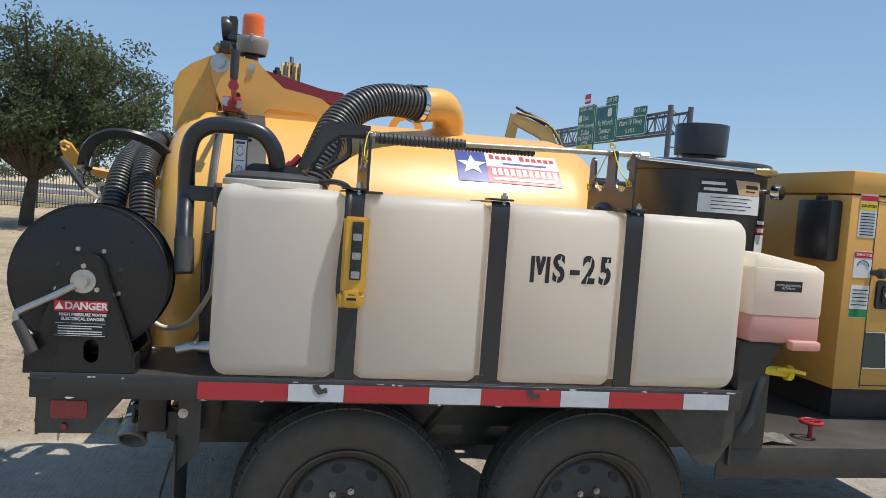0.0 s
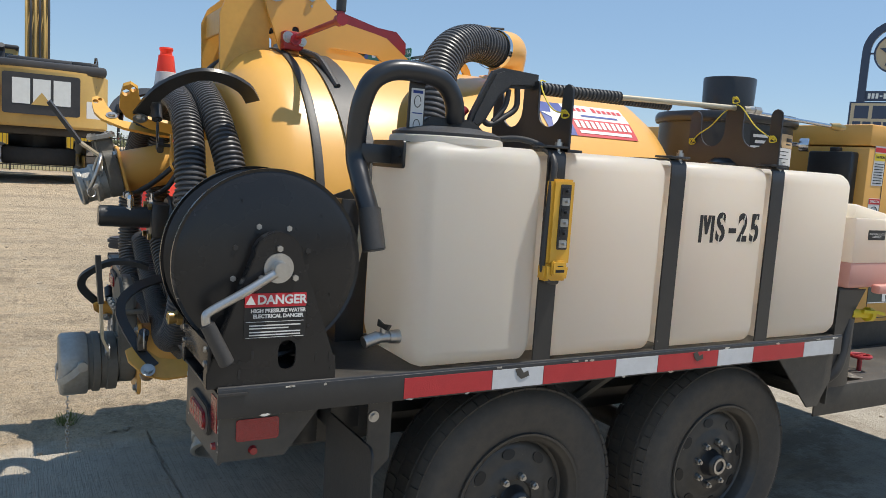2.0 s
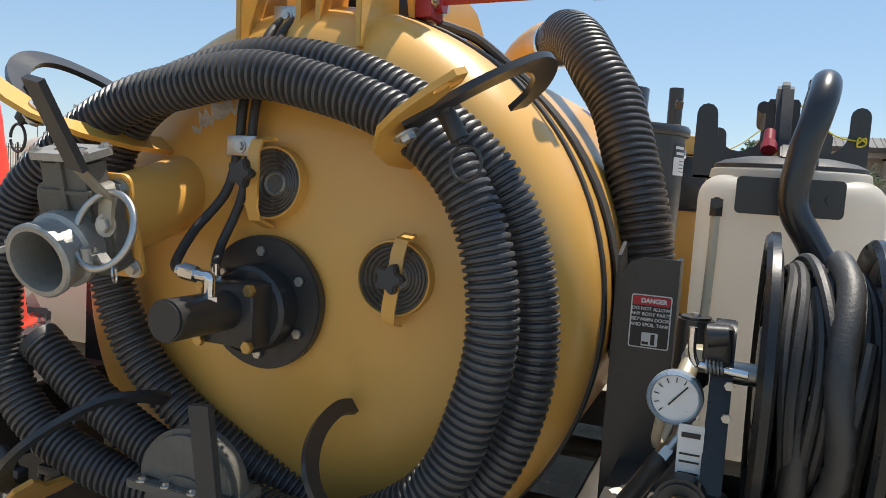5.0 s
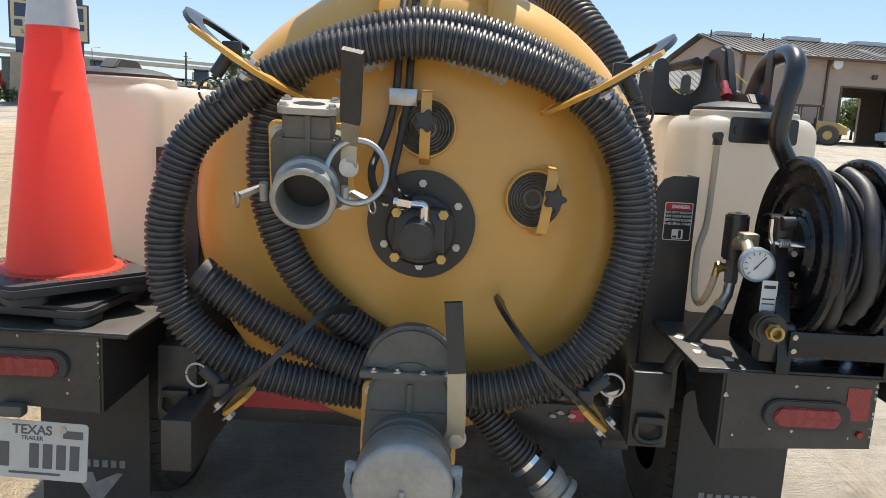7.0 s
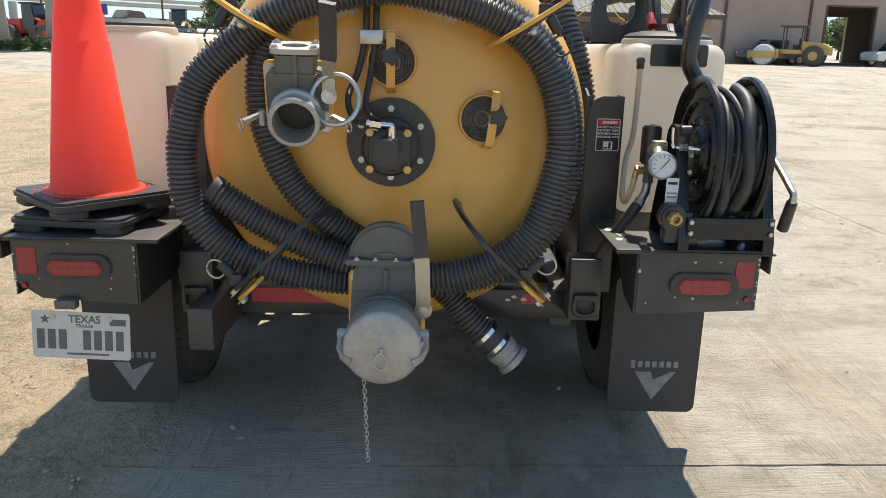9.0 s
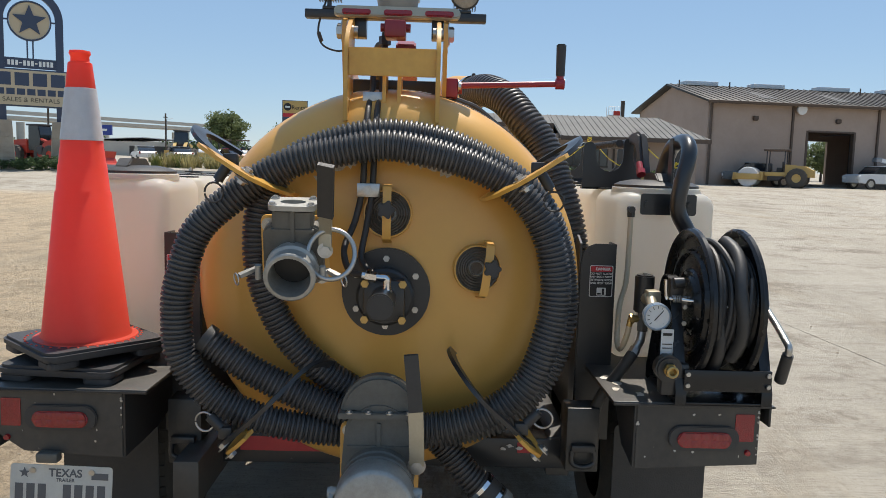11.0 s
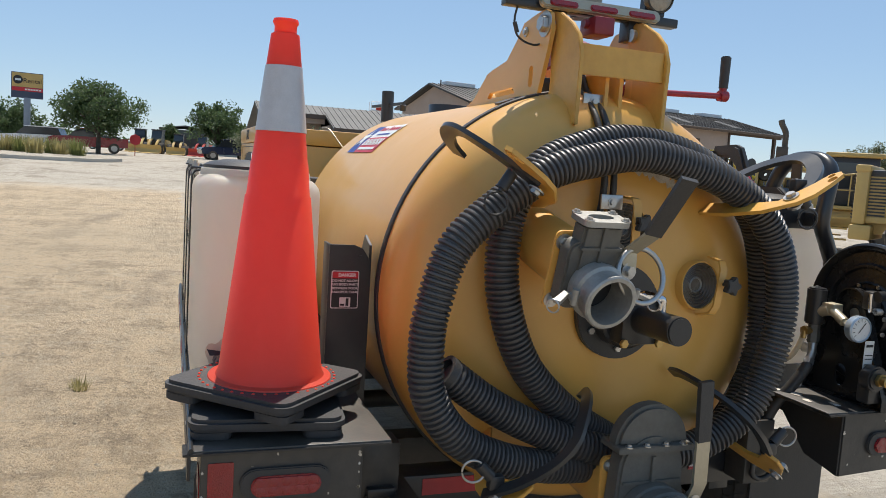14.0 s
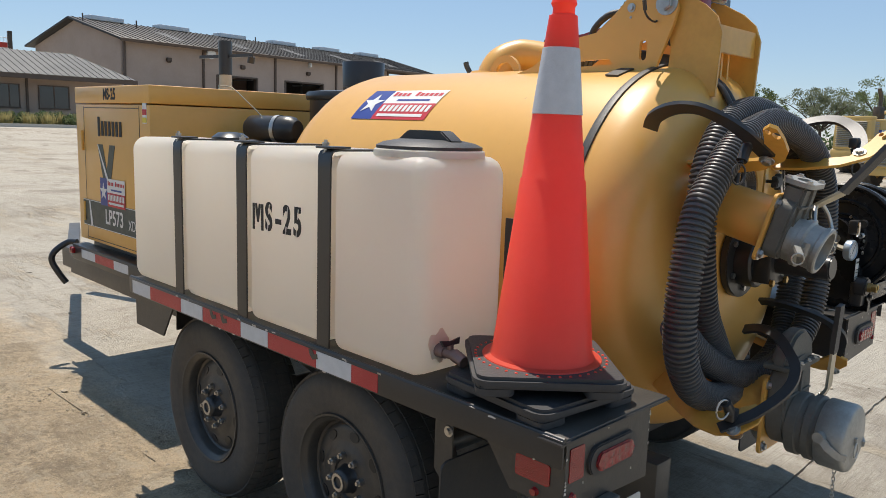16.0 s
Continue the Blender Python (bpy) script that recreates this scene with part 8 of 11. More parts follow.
# ---- excavators ----
def excavator(label, x, y, turn, s, boom, stick, decal, seed, panel_w=1.45, bucket=True, wide=1.0):
    """A tracked excavator facing along its own x; boom and stick are side outlines' bend points."""
    z0 = gz(x, y)
    e = thing("excavator", label, "excavator", (x, y, z0), "excavators in the yard")
    M = Matrix.Translation((x, y, z0)) @ Matrix.Rotation(radians(turn), 4, "Z") @ Matrix.Diagonal((s, s * wide, s, 1))
    P_ = local(M)
    P_("undercarriage", join(box(-1.2, 1.2, -0.75, 0.75, 0.35, 0.75, 0.05), rod((0, 0, 0.7), (0, 0, 1.05), 0.62, segs=28)), MACHINE_DARK, e, "dusty black undercarriage")
    for sy in (-1, 1):
        y0, y1 = sy * 1.20 - 0.30, sy * 1.20 + 0.30
        loop = [(-1.75, 0.10), (-1.45, 0.04), (1.45, 0.04), (1.75, 0.10)] + arc(1.72, 0.47, 0.42, -70, 90, 6) + arc(-1.72, 0.47, 0.42, 90, 250, 6)
        tr = P_("track", join(prism(loop, y0 + 0.03, y1 - 0.03, 0.0)), TRACK, e, "worn steel crawler track")
        P_("track_frame", box(-1.5, 1.5, y0 - 0.01, y1 + 0.01, 0.30, 0.62, 0.05), MACHINE, tr)
        for k in range(19):
            xx = -1.8 + 0.2 * k
            P_("track_shoe", box(xx, xx + 0.165, y0, y1, 0.885, 0.93), TRACK, tr)
            P_("track_shoe", box(xx, xx + 0.165, y0, y1, 0.0, 0.045), TRACK, tr)
        for k in range(8):
            a = radians(-75 + 21 * k)
            for sx in (-1, 1):
                c = Vector((sx * (1.72 + 0.45 * math.cos(a)), (y0 + y1) / 2, 0.47 + 0.45 * math.sin(a)))
                sh = moved(box(-0.075, 0.075, -0.30, 0.30, -0.02, 0.02), Matrix.Translation(c) @ Matrix.Rotation(-(a - math.pi / 2) if sx > 0 else (a - math.pi / 2), 4, "Y"))
                P_("track_shoe", sh, TRACK, tr)
    P_("deck", box(-1.9, 1.75, -1.33, 1.33, 1.02, 1.20, 0.03), MACHINE_DARK, e)
    cw = []
    for k in range(13):
        a = radians(90 + 15 * k)
        cw.append((-1.75 + 0.95 * math.cos(a) * (0.9 if abs(math.cos(a)) > 0.5 else 1), 1.36 * math.sin(a)))
    cwt = P_("counterweight", plate([(-1.2, 1.36)] + [(p, q) for p, q in cw] + [(-1.2, -1.36)], 1.22, axes((0, 0, 1.80), (1, 0, 0), (0, 1, 0)), 0.05), MACHINE, e, "rounded yellow counterweight")
    P_("side_panel", box(-1.2, 0.35, -1.36, -0.35, 1.20, 2.36, 0.05), MACHINE, e, "yellow side doors")
    P_("side_panel", box(-1.2, -0.25, 0.35, 1.36, 1.20, 2.36, 0.05), MACHINE, e)
    for k in range(5):
        P_("vent_slat", box(-1.05 + 0.16 * k, -0.97 + 0.16 * k, 1.361, 1.375, 1.75, 2.08), MACHINE_DARK, e)
        P_("vent_slat", box(-0.95 + 0.16 * k, -0.87 + 0.16 * k, -1.375, -1.361, 1.55, 2.08), MACHINE_DARK, e)
    P_("engine_hood", join(box(-2.35, -0.35, -1.28, 1.28, 2.36, 2.58, 0.07), box(-1.95, -0.75, -1.15, 0.65, 2.55, 2.68, 0.06), box(-2.2, -2.0, -1.0, -0.6, 2.55, 2.66, 0.03)), MACHINE_DARK, e, "dark engine hood")
    P_("exhaust", join(rod((-0.9, 0.75, 2.4), (-0.9, 0.75, 2.85), 0.07, segs=14), rod((-0.9, 0.75, 2.85), (-1.02, 0.75, 2.95), 0.07, segs=14)), MACHINE_DARK, e, "black exhaust pipe")
    P_("hand_rail", pipe([(-0.4, -1.25, 2.2), (-0.4, -1.25, 2.85), (0.3, -1.25, 2.85), (0.3, -1.25, 1.3)], 0.022, 8, 3), MACHINE_DARK, e)
    # cab at the left front
    cab = P_("cab", join(prism([(-0.2, 1.2), (1.55, 1.2), (1.72, 1.75), (1.60, 2.6), (1.35, 2.98), (-0.15, 2.98)], 0.42, 1.33, 0.05)), MACHINE, e, "yellow cab with large windows")
    P_("cab_roof", box(-0.2, 1.42, 0.40, 1.35, 2.96, 3.06, 0.04), MACHINE_DARK if seed != 2 else MACHINE, cab)
    for yy in (0.405, 1.332):
        P_("window", plate([(-0.08, 1.9), (0.55, 1.9), (0.55, 2.86), (-0.08, 2.86)], 0.02, axes((0, yy, 0), (1, 0, 0), (0, 0, 1)), 0), WINDOW, cab, "dark side window")
        P_("window", plate([(0.63, 1.5), (1.5, 1.5), (1.58, 1.8), (1.47, 2.6), (1.28, 2.86), (0.63, 2.86)], 0.02, axes((0, yy, 0), (1, 0, 0), (0, 0, 1)), 0), WINDOW, cab)
    P_("window", box(-0.215, -0.19, 0.52, 1.23, 1.95, 2.85), WINDOW, cab, "dark rear window")
    P_("mirror", join(pipe([(1.3, 1.36, 2.7), (1.45, 1.62, 2.6), (1.45, 1.66, 2.3)], 0.016, 6, 3), box(1.42, 1.48, 1.55, 1.77, 2.05, 2.40, 0.03)), MACHINE_DARK, cab, "black mirror on a stalk")
    P_("mirror", join(pipe([(-0.9, 1.36, 2.3), (-0.95, 1.55, 2.35), (-0.95, 1.58, 2.1)], 0.014, 6, 3), box(-0.98, -0.92, 1.47, 1.67, 1.85, 2.15, 0.03)), MACHINE_DARK, e)
    # boom, stick and rams
    def limb(name, pts, w, parent, t=0.36):
        Q = [Vector((a, 0, b)) for a, b, h in pts]
        up_, lo_ = [], []
        for i, (a, b, h) in enumerate(pts):
            d = (Q[min(i + 1, len(Q) - 1)] - Q[max(i - 1, 0)]).normalized()
            n = Vector((-d.z, 0, d.x))
            up_.append((a + n.x * h / 2, b + n.z * h / 2))
            lo_.append((a - n.x * h / 2, b - n.z * h / 2))
        return P_(name, prism(up_ + lo_[::-1], -w / 2, w / 2, 0.02), MACHINE, parent, "long yellow steel %s" % name)
    bw = 0.52 if decal == "rear" else 0.42
    bo = limb("boom", boom, bw, e)
    st = limb("stick", stick, 0.30, e)
    for sy in (-bw / 2 - 0.14, bw / 2 + 0.14):
        f0, f1 = Vector((1.35, sy, 1.35)), Vector((boom[1][0], sy, boom[1][1]))
        md = f0.lerp(f1, 0.55)
        ram = P_("boom_ram", rod(f0, md, 0.10, segs=14), MACHINE_DARK, bo, "black hydraulic ram")
        P_("ram_rod", rod(md, f1, 0.055, segs=12), CHROME, ram, "bright ram rod")
    g0, g1 = Vector((boom[2][0], 0, boom[2][1] + 0.38)), Vector((stick[0][0], 0, stick[0][1] + 0.3))
    ram = P_("stick_ram", join(rod(g0, g0.lerp(g1, 0.6), 0.10, segs=14), rod(g0.lerp(g1, 0.6), g1, 0.055, segs=12)), MACHINE_DARK, bo)
    for k in range(6):
        yy = (-0.2 + 0.08 * k) * bw / 0.42
        hp = [(a + 0.02, yy, b + h / 2 + 0.07 + 0.02 * (k % 2)) for a, b, h in boom]
        n_ = len(boom)
        hp = []
        for i, (a, b, h) in enumerate(boom):
            dx, dz = boom[min(i + 1, n_ - 1)][0] - boom[max(i - 1, 0)][0], boom[min(i + 1, n_ - 1)][1] - boom[max(i - 1, 0)][1]
            L_ = math.hypot(dx, dz)
            hp.append((a - dz / L_ * (h / 2 + 0.06), yy, b + dx / L_ * (h / 2 + 0.06)))
        P_("boom_pipe", pipe(hp, 0.028, 7, 6), MACHINE if k % 2 else MACHINE_DARK, bo)
    if bucket:
        tx, tz = stick[-1][0], stick[-1][1]
        P_("bucket", prism([(tx - 0.25, tz + 0.2), (tx + 0.25, tz + 0.15), (tx + 0.35, tz - 0.5), (tx - 0.1, tz - 1.0), (tx - 0.75, tz - 0.75), (tx - 0.5, tz - 0.65), (tx - 0.1, tz - 0.75)], -0.6, 0.6, 0.02), TRACK, st, "worn steel bucket")
    # decals on the counterweight and flank
    if decal == "rear":
        rm = M @ axes((-2.715, 0.0, 1.86), (0, -1, 0), (0, 0, 1))
        part("panel", plate(rounded(panel_w, 0.84, 0.06), 0.02, rm, 0), MACHINE_DARK, cwt, "black panel with a plain pale mark")
        for k in (-1, 0, 1):
            part("mark", bars(rm, [(0.262 * k * panel_w, 0.05, 0.225 * panel_w, 0.52)], 0.016), SIGN_WHITE, cwt, "plain white block")
        part("mark", plate([(-0.2, -0.22), (0.2, -0.22), (0, 0.04)], 0.004, rm @ Matrix.Translation((0, 0, 0.022)), 0), MACHINE, cwt)
        for sx, mt in ((-0.98, LABEL_W), (1.0, LABEL_W)):
            part("label", sheet(0.32, 0.36, M @ axes((-2.62, -sx * 1.0, 1.62), (-0.3 * (1 if sx < 0 else -1), -1, 0), (0, 0, 1)), 0.01, 0.012, 0.02), LABEL_W, cwt)
        fm_ = M @ axes((-2.60, 1.0, 1.98), (0.3, -1, 0), (0, 0, 1))
        part("flag", sheet(0.16, 0.30, fm_ @ Matrix.Translation((-0.18, 0, 0)), 0.005, 0.012, 0.025), LABEL_B, cwt, "blue flag field")
        part("flag", sheet(0.34, 0.14, fm_ @ Matrix.Translation((0.07, -0.07, 0)), 0.005, 0.012, 0.025), LABEL_R, cwt, "red flag band")
    if decal == "side":
        sm = M @ axes((-0.75, 1.385, 1.55), (-1, 0, 0), (0, 0, 1))
        for k in range(3):
            part("mark", bars(sm, [(-0.3 + 0.22 * k, 0.02, 0.16, 0.28)], 0.004), INK, cwt, "plain dark block")
        part("flag", sheet(0.3, 0.2, sm @ Matrix.Translation((0.05, -0.24, 0.0)), 0.005, 0.01, 0.006), LABEL_R, cwt, "red decal")
        bmk = M @ axes((boom[1][0] + 0.35, 0.225, boom[1][1] + 0.1), (boom[1][0] - boom[2][0], 0, boom[1][1] - boom[2][1]), (boom[1][1] - boom[2][1], 0, boom[2][0] - boom[1][0]))
        for k in range(7):
            part("mark", bars(bmk, [(-0.9 + 0.2 * k, 0.0, 0.13, 0.16)], 0.003), LABEL_B, bo, "plain dark blue block")
    return e


excavator("yellow excavator seen from behind with its boom raised upright", 0.40, 25.6, 90, 1.36, [(0.75, 1.5, 0.5), (0.95, 2.9, 0.6), (1.0, 4.0, 0.52), (1.25, 4.6, 0.4)], [(1.3, 4.6, 0.42), (2.0, 3.8, 0.42), (2.6, 2.4, 0.3)], "rear", 1)
excavator("yellow excavator with a folded boom seen from its rear corner", 7.2, 29.5, 86, 1.15, [(0.6, 1.5, 0.45), (0.5, 2.7, 0.55), (1.2, 3.9, 0.5), (2.7, 4.2, 0.35)], [(2.6, 4.3, 0.4), (2.8, 3.0, 0.4), (2.6, 1.7, 0.28)], "rear", 2, 1.2, wide=0.97)
excavator("yellow excavator with piped boom arched over its cab", 12.8, 29.4, 168, 1.16, [(0.55, 1.55, 0.5), (0.35, 2.9, 0.6), (0.95, 4.25, 0.56), (2.2, 4.75, 0.4)], [(2.15, 4.9, 0.40), (2.35, 3.7, 0.4), (2.6, 2.2, 0.28)], "side", 3)


# ---- wheeled machines across the yard ----
def wheel_set(P_, parent, x, y, r, w, hub):
    t = P_("tyre", spin([(r * 0.44, -w / 2), (r * 0.80, -w / 2 * 1.05), (r * 0.97, -w * 0.42), (r, -w * 0.3), (r, w * 0.3), (r * 0.97, w * 0.42), (r * 0.80, w / 2 * 1.05), (r * 0.44, w / 2)], (x, y, r), (0, 1, 0), 40, True), TYRE, parent, "large dusty black tyre")
    P_("rim", spin([(0.0, -w * 0.3), (r * 0.3, -w * 0.34), (r * 0.46, -w * 0.42), (r * 0.46, w * 0.42), (r * 0.3, w * 0.34), (0.0, w * 0.3)], (x, y, r), (0, 1, 0), 28), hub, t, "rim")
    for k in range(18):
        a = 2 * math.pi * k / 18
        for sgn in (-1, 1):
            lug = moved(box(-0.05 * r, 0.05 * r, 0 if sgn > 0 else -w * 0.48, w * 0.48 if sgn > 0 else 0, r * 0.98, r * 1.03), Matrix.Translation((x, y, r)) @ Matrix.Rotation(a + sgn * 0.08, 4, "Y") @ Matrix.Rotation(sgn * 0.3, 4, "Z"))
            P_("tread_bar", lug, TYRE, t)


def wheel_tractor(label, x, y, turn, s, canopy):
    """An articulated wheel machine: louvred radiator and open engine behind, platform with canopy, front frame ahead along x."""
    z0 = gz(x, y)
    e = thing("wheel_tractor", label, "construction machine", (x, y, z0), "wheeled machines across the yard")
    M = Matrix.Translation((x, y, z0)) @ Matrix.Rotation(radians(turn), 4, "Z") @ Matrix.Diagonal((s, s, s, 1))
    P_ = local(M)
    for xx in (-1.2, 1.35 if canopy else 2.05):
        for yy in (-1.05, 1.05):
            wheel_set(P_, e, xx, yy, 0.78, 0.55, MACHINE)
    P_("rear_frame", join(box(-2.7, 0.3, -0.55, 0.55, 0.75, 1.15, 0.04), box(-2.75, -2.3, -0.85, 0.85, 0.62, 0.95, 0.05)), MACHINE, e, "dusty yellow frame")
    rad = P_("radiator_guard", join(box(-2.72, -2.45, -0.80, 0.80, 0.95, 2.18, 0.06), box(-2.74, -2.43, -0.82, 0.82, 2.10, 2.26, 0.04)), MACHINE, e, "yellow radiator guard")
    for k in range(14):
        P_("louvre", moved(box(-0.05, 0.05, -0.64, 0.64, -0.008, 0.008), Matrix.Translation((-2.735, 0, 1.08 + 0.072 * k)) @ Matrix.Rotation(radians(35), 4, "Y")), CASTAL if not canopy else MACHINE_DARK, rad)
        for sy in (-1, 1):
            P_("louvre", box(-2.44, -2.10, sy * 0.69 - 0.01, sy * 0.69 + 0.01, 1.08 + 0.072 * k, 1.115 + 0.072 * k), CASTAL if not canopy else MACHINE_DARK, rad)
    P_("hood", join(box(-2.45, 0.15, -0.70, 0.70, 2.02, 2.16, 0.05)), MACHINE if not canopy else MACHINE_DARK, e, "hood over an open engine")
    for sy in (-1, 1):
        P_("hood_side", box(-2.45, -2.05, sy * 0.66 - 0.02, sy * 0.66 + 0.02, 1.0, 2.05, 0.01), MACHINE, e)
        P_("hood_side", box(-0.15, 0.15, sy * 0.66 - 0.02, sy * 0.66 + 0.02, 1.0, 2.05, 0.01), MACHINE, e)
        P_("side_rail", box(-2.5, 0.2, sy * 0.68 - 0.04, sy * 0.68 + 0.04, 1.0, 1.14, 0.02), MACHINE, e)
    en = P_("engine", join(box(-1.95, -0.4, -0.34, 0.34, 1.05, 1.55, 0.05), box(-1.85, -0.5, -0.22, 0.22, 1.55, 1.85, 0.04)), MACHINE, e, "oily yellow engine block")
    for k in range(6):
        P_("cylinder_head", box(-1.85 + 0.22 * k, -1.68 + 0.22 * k, -0.40, 0.40, 1.58, 1.78, 0.02), MACHINE_DARK if k % 2 else MACHINE, en)
        P_("injector_line", pipe([(-1.75 + 0.22 * k, -0.42, 1.7), (-1.7 + 0.22 * k, -0.50, 1.5), (-1.6 + 0.2 * k, -0.45, 1.25)], 0.018, 6, 4), STEEL, en)
        P_("injector_line", pipe([(-1.75 + 0.22 * k, 0.42, 1.7), (-1.7 + 0.22 * k, 0.50, 1.5), (-1.6 + 0.2 * k, 0.45, 1.25)], 0.018, 6, 4), STEEL, en)
    for sy in (-1, 1):
        P_("filter", rod((-0.75, sy * 0.48, 1.2), (-0.75, sy * 0.48, 1.55), 0.09, segs=14), CAR_WHITE, en)
        P_("turbo", spin([(0.05, -0.12), (0.16, -0.1), (0.19, 0.0), (0.16, 0.1), (0.05, 0.12)], (-1.3, sy * 0.42, 1.9), (0, 1, 0), 18), TRACK, en)
    ex = P_("muffler", box(-1.10, -0.80, 0.10, 0.40, 2.15, 2.68, 0.02), TRACK, e, "rusty square muffler")
    P_("stack", pipe([(-0.90, 0.25, 2.60), (-0.90, 0.25, 2.98), (-0.93, 0.25, 3.12), (-1.01, 0.25, 3.27), (-1.05, 0.25, 3.40)], 0.078, 14, 6), TRACK, ex, "curved exhaust stack")
    P_("platform", box(0.1, 1.75, -1.05, 1.05, 1.10, 1.20, 0.02), MACHINE, e)
    P_("fuel_tank", box(0.2, 1.5, -0.95, 0.95, 0.65, 1.10, 0.06), MACHINE, e)
    st = P_("operator_seat", join(box(0.55, 1.0, -0.28, 0.28, 1.25, 1.55, 0.06), box(0.48, 0.62, -0.28, 0.28, 1.5, 2.05, 0.05)), MACHINE_DARK, e, "black operator seat")
    P_("console", join(box(1.3, 1.5, -0.4, 0.4, 1.2, 1.85, 0.05), rod((1.28, 0, 1.8), (1.12, 0, 1.95), 0.03, segs=8), spin([(0.20, -0.015), (0.22, 0.0), (0.20, 0.015)], (1.12, 0, 1.95), (-0.7, 0, 0.7), 20, True)), MACHINE, e)
    for sy in (-1, 1):
        P_("fender", prism([(1.2, 1.35), (1.3, 1.62), (2.7, 1.62), (2.95, 1.3), (2.85, 1.28), (2.65, 1.54), (1.38, 1.54), (1.28, 1.33)], sy * 1.05 - 0.3, sy * 1.05 + 0.3), MACHINE, e)
        for k in range(3):
            P_("step", box(0.3, 0.75, sy * 1.2 - 0.12, sy * 1.2 + 0.12, 0.35 + 0.27 * k, 0.39 + 0.27 * k), MACHINE, e)
        if not canopy:
            P_("ladder_rail", pipe([(0.28, sy * 1.2, 0.3), (0.28, sy * 1.2, 1.15), (0.28, sy * 1.12, 1.95), (0.6, sy * 1.08, 1.98), (1.15, sy * 1.05, 1.98), (1.15, sy * 1.05, 1.2)], 0.022, 8, 4), MACHINE, e, "yellow hand rail")
            P_("ladder_rail", pipe([(0.28, sy * 1.1, 1.6), (1.15, sy * 1.05, 1.6)], 0.018, 8, 2), MACHINE, e)
            P_("ladder_rail", pipe([(0.72, sy * 1.08, 1.2), (0.72, sy * 1.08, 1.98)], 0.018, 8, 2), MACHINE, e)
    if canopy:
        for sy in (-0.10, 0.10):
            for (xa, za), (xb, zb) in (((-0.17, 2.2), (-0.37, 2.74)), ((0.10, 1.15), (0.10, 2.74)), ((0.91, 1.15), (0.91, 2.74)), ((1.98, 1.60), (1.59, 2.76))):
                P_("canopy_post", sweep([Vector((xa, sy, za)), Vector((xb, sy, zb))], 0, flat=(0.085, 0.085, (0, 1, 0))), MACHINE_DARK, e, "black canopy post")
            P_("canopy_rail", box(-0.46, 1.62, sy - 0.05, sy + 0.05, 2.73, 2.82, 0.01), MACHINE_DARK, e)
            for xx in (0.10, 0.91):
                for sg in (-1, 1):
                    P_("gusset", plate([(xx, 2.735), (xx + sg * 0.2, 2.735), (xx, 2.52)], 0.05, axes((0, sy, 0), (1, 0, 0), (0, 0, 1)), 0), MACHINE_DARK, e)
        P_("canopy_top", box(-0.46, 1.62, -0.05, 0.05, 2.79, 2.825, 0.01), MACHINE_DARK, e)
        P_("beacon", spin([(0.08, 0), (0.08, 0.10), (0.06, 0.14), (0, 0.145)], (0.77, 0.0, 2.822), (0, 0, 1), 16), ORANGE, e, "orange beacon")
        for sy in (-1, 1):
            P_("guard_rail", pipe([(0.72, sy * 0.95, 1.25), (0.72, sy * 0.95, 2.40), (0.76, sy * 0.95, 2.44), (1.50, sy * 0.95, 2.34), (1.51, sy * 0.95, 1.25)], 0.024, 8, 4), MACHINE, e, "yellow guard rail")
            for zz in (1.30, 1.85):
                P_("guard_rail", pipe([(0.72, sy * 0.95, zz), (1.51, sy * 0.95, zz)], 0.02, 8, 2), MACHINE, e)
            P_("guard_rail", pipe([(1.12, sy * 0.95, 1.25), (1.12, sy * 0.95, 2.38)], 0.02, 8, 2), MACHINE, e)
            P_("hand_rail", pipe([(-1.50, sy * 0.6, 2.15), (-1.50, sy * 0.6, 2.36), (-1.44, sy * 0.6, 2.41), (-1.16, sy * 0.6, 2.41), (-1.10, sy * 0.6, 2.36), (-1.10, sy * 0.6, 2.15)], 0.02, 8, 4), GALV, e, "grey hand rail")
    else:
        P_("cab", box(0.2, 1.35, -0.75, 0.75, 1.2, 2.45, 0.05), MACHINE_DARK, e, "dark cab")
        for sy in (-1, 1):
            P_("window", box(0.35, 1.2, sy * 0.752 - 0.008, sy * 0.752 + 0.008, 1.65, 2.3), WINDOW, e)
        P_("cab_roof", box(0.1, 1.45, -0.85, 0.85, 2.43, 2.55, 0.04), MACHINE, e)
        for sy in (-1, 1):
            fm_ = M @ axes((-1.9, sy * 0.70, 1.62), (-sy, 0, 0), (0, 0, 1))
            part("flag", sheet(0.14, 0.26, fm_ @ Matrix.Translation((-0.13, 0, 0.0)), 0.004, 0.01, 0.004), LABEL_B, e, "blue flag field")
            part("flag", sheet(0.26, 0.13, fm_ @ Matrix.Translation((0.07, -0.065, 0)), 0.004, 0.01, 0.004), LABEL_R, e, "red flag band")
            part("flag", sheet(0.26, 0.13, fm_ @ Matrix.Translation((0.07, 0.065, 0)), 0.004, 0.01, 0.004), LABEL_W, e, "white flag band")
            P_("hood_side", box(-2.05, -1.45, sy * 0.68 - 0.012, sy * 0.68 + 0.012, 1.05, 2.05, 0.01), MACHINE, e)
    P_("front_frame", join(prism([(1.5, 0.6), (3.2, 0.55), (3.6, 0.9), (3.3, 1.3), (2.4, 1.75), (1.6, 1.45)], -0.55, 0.55, 0.04), rod((2.9, -0.75, 1.15), (2.9, 0.75, 1.15), 0.24, segs=20)), MACHINE, e, "yellow front frame")
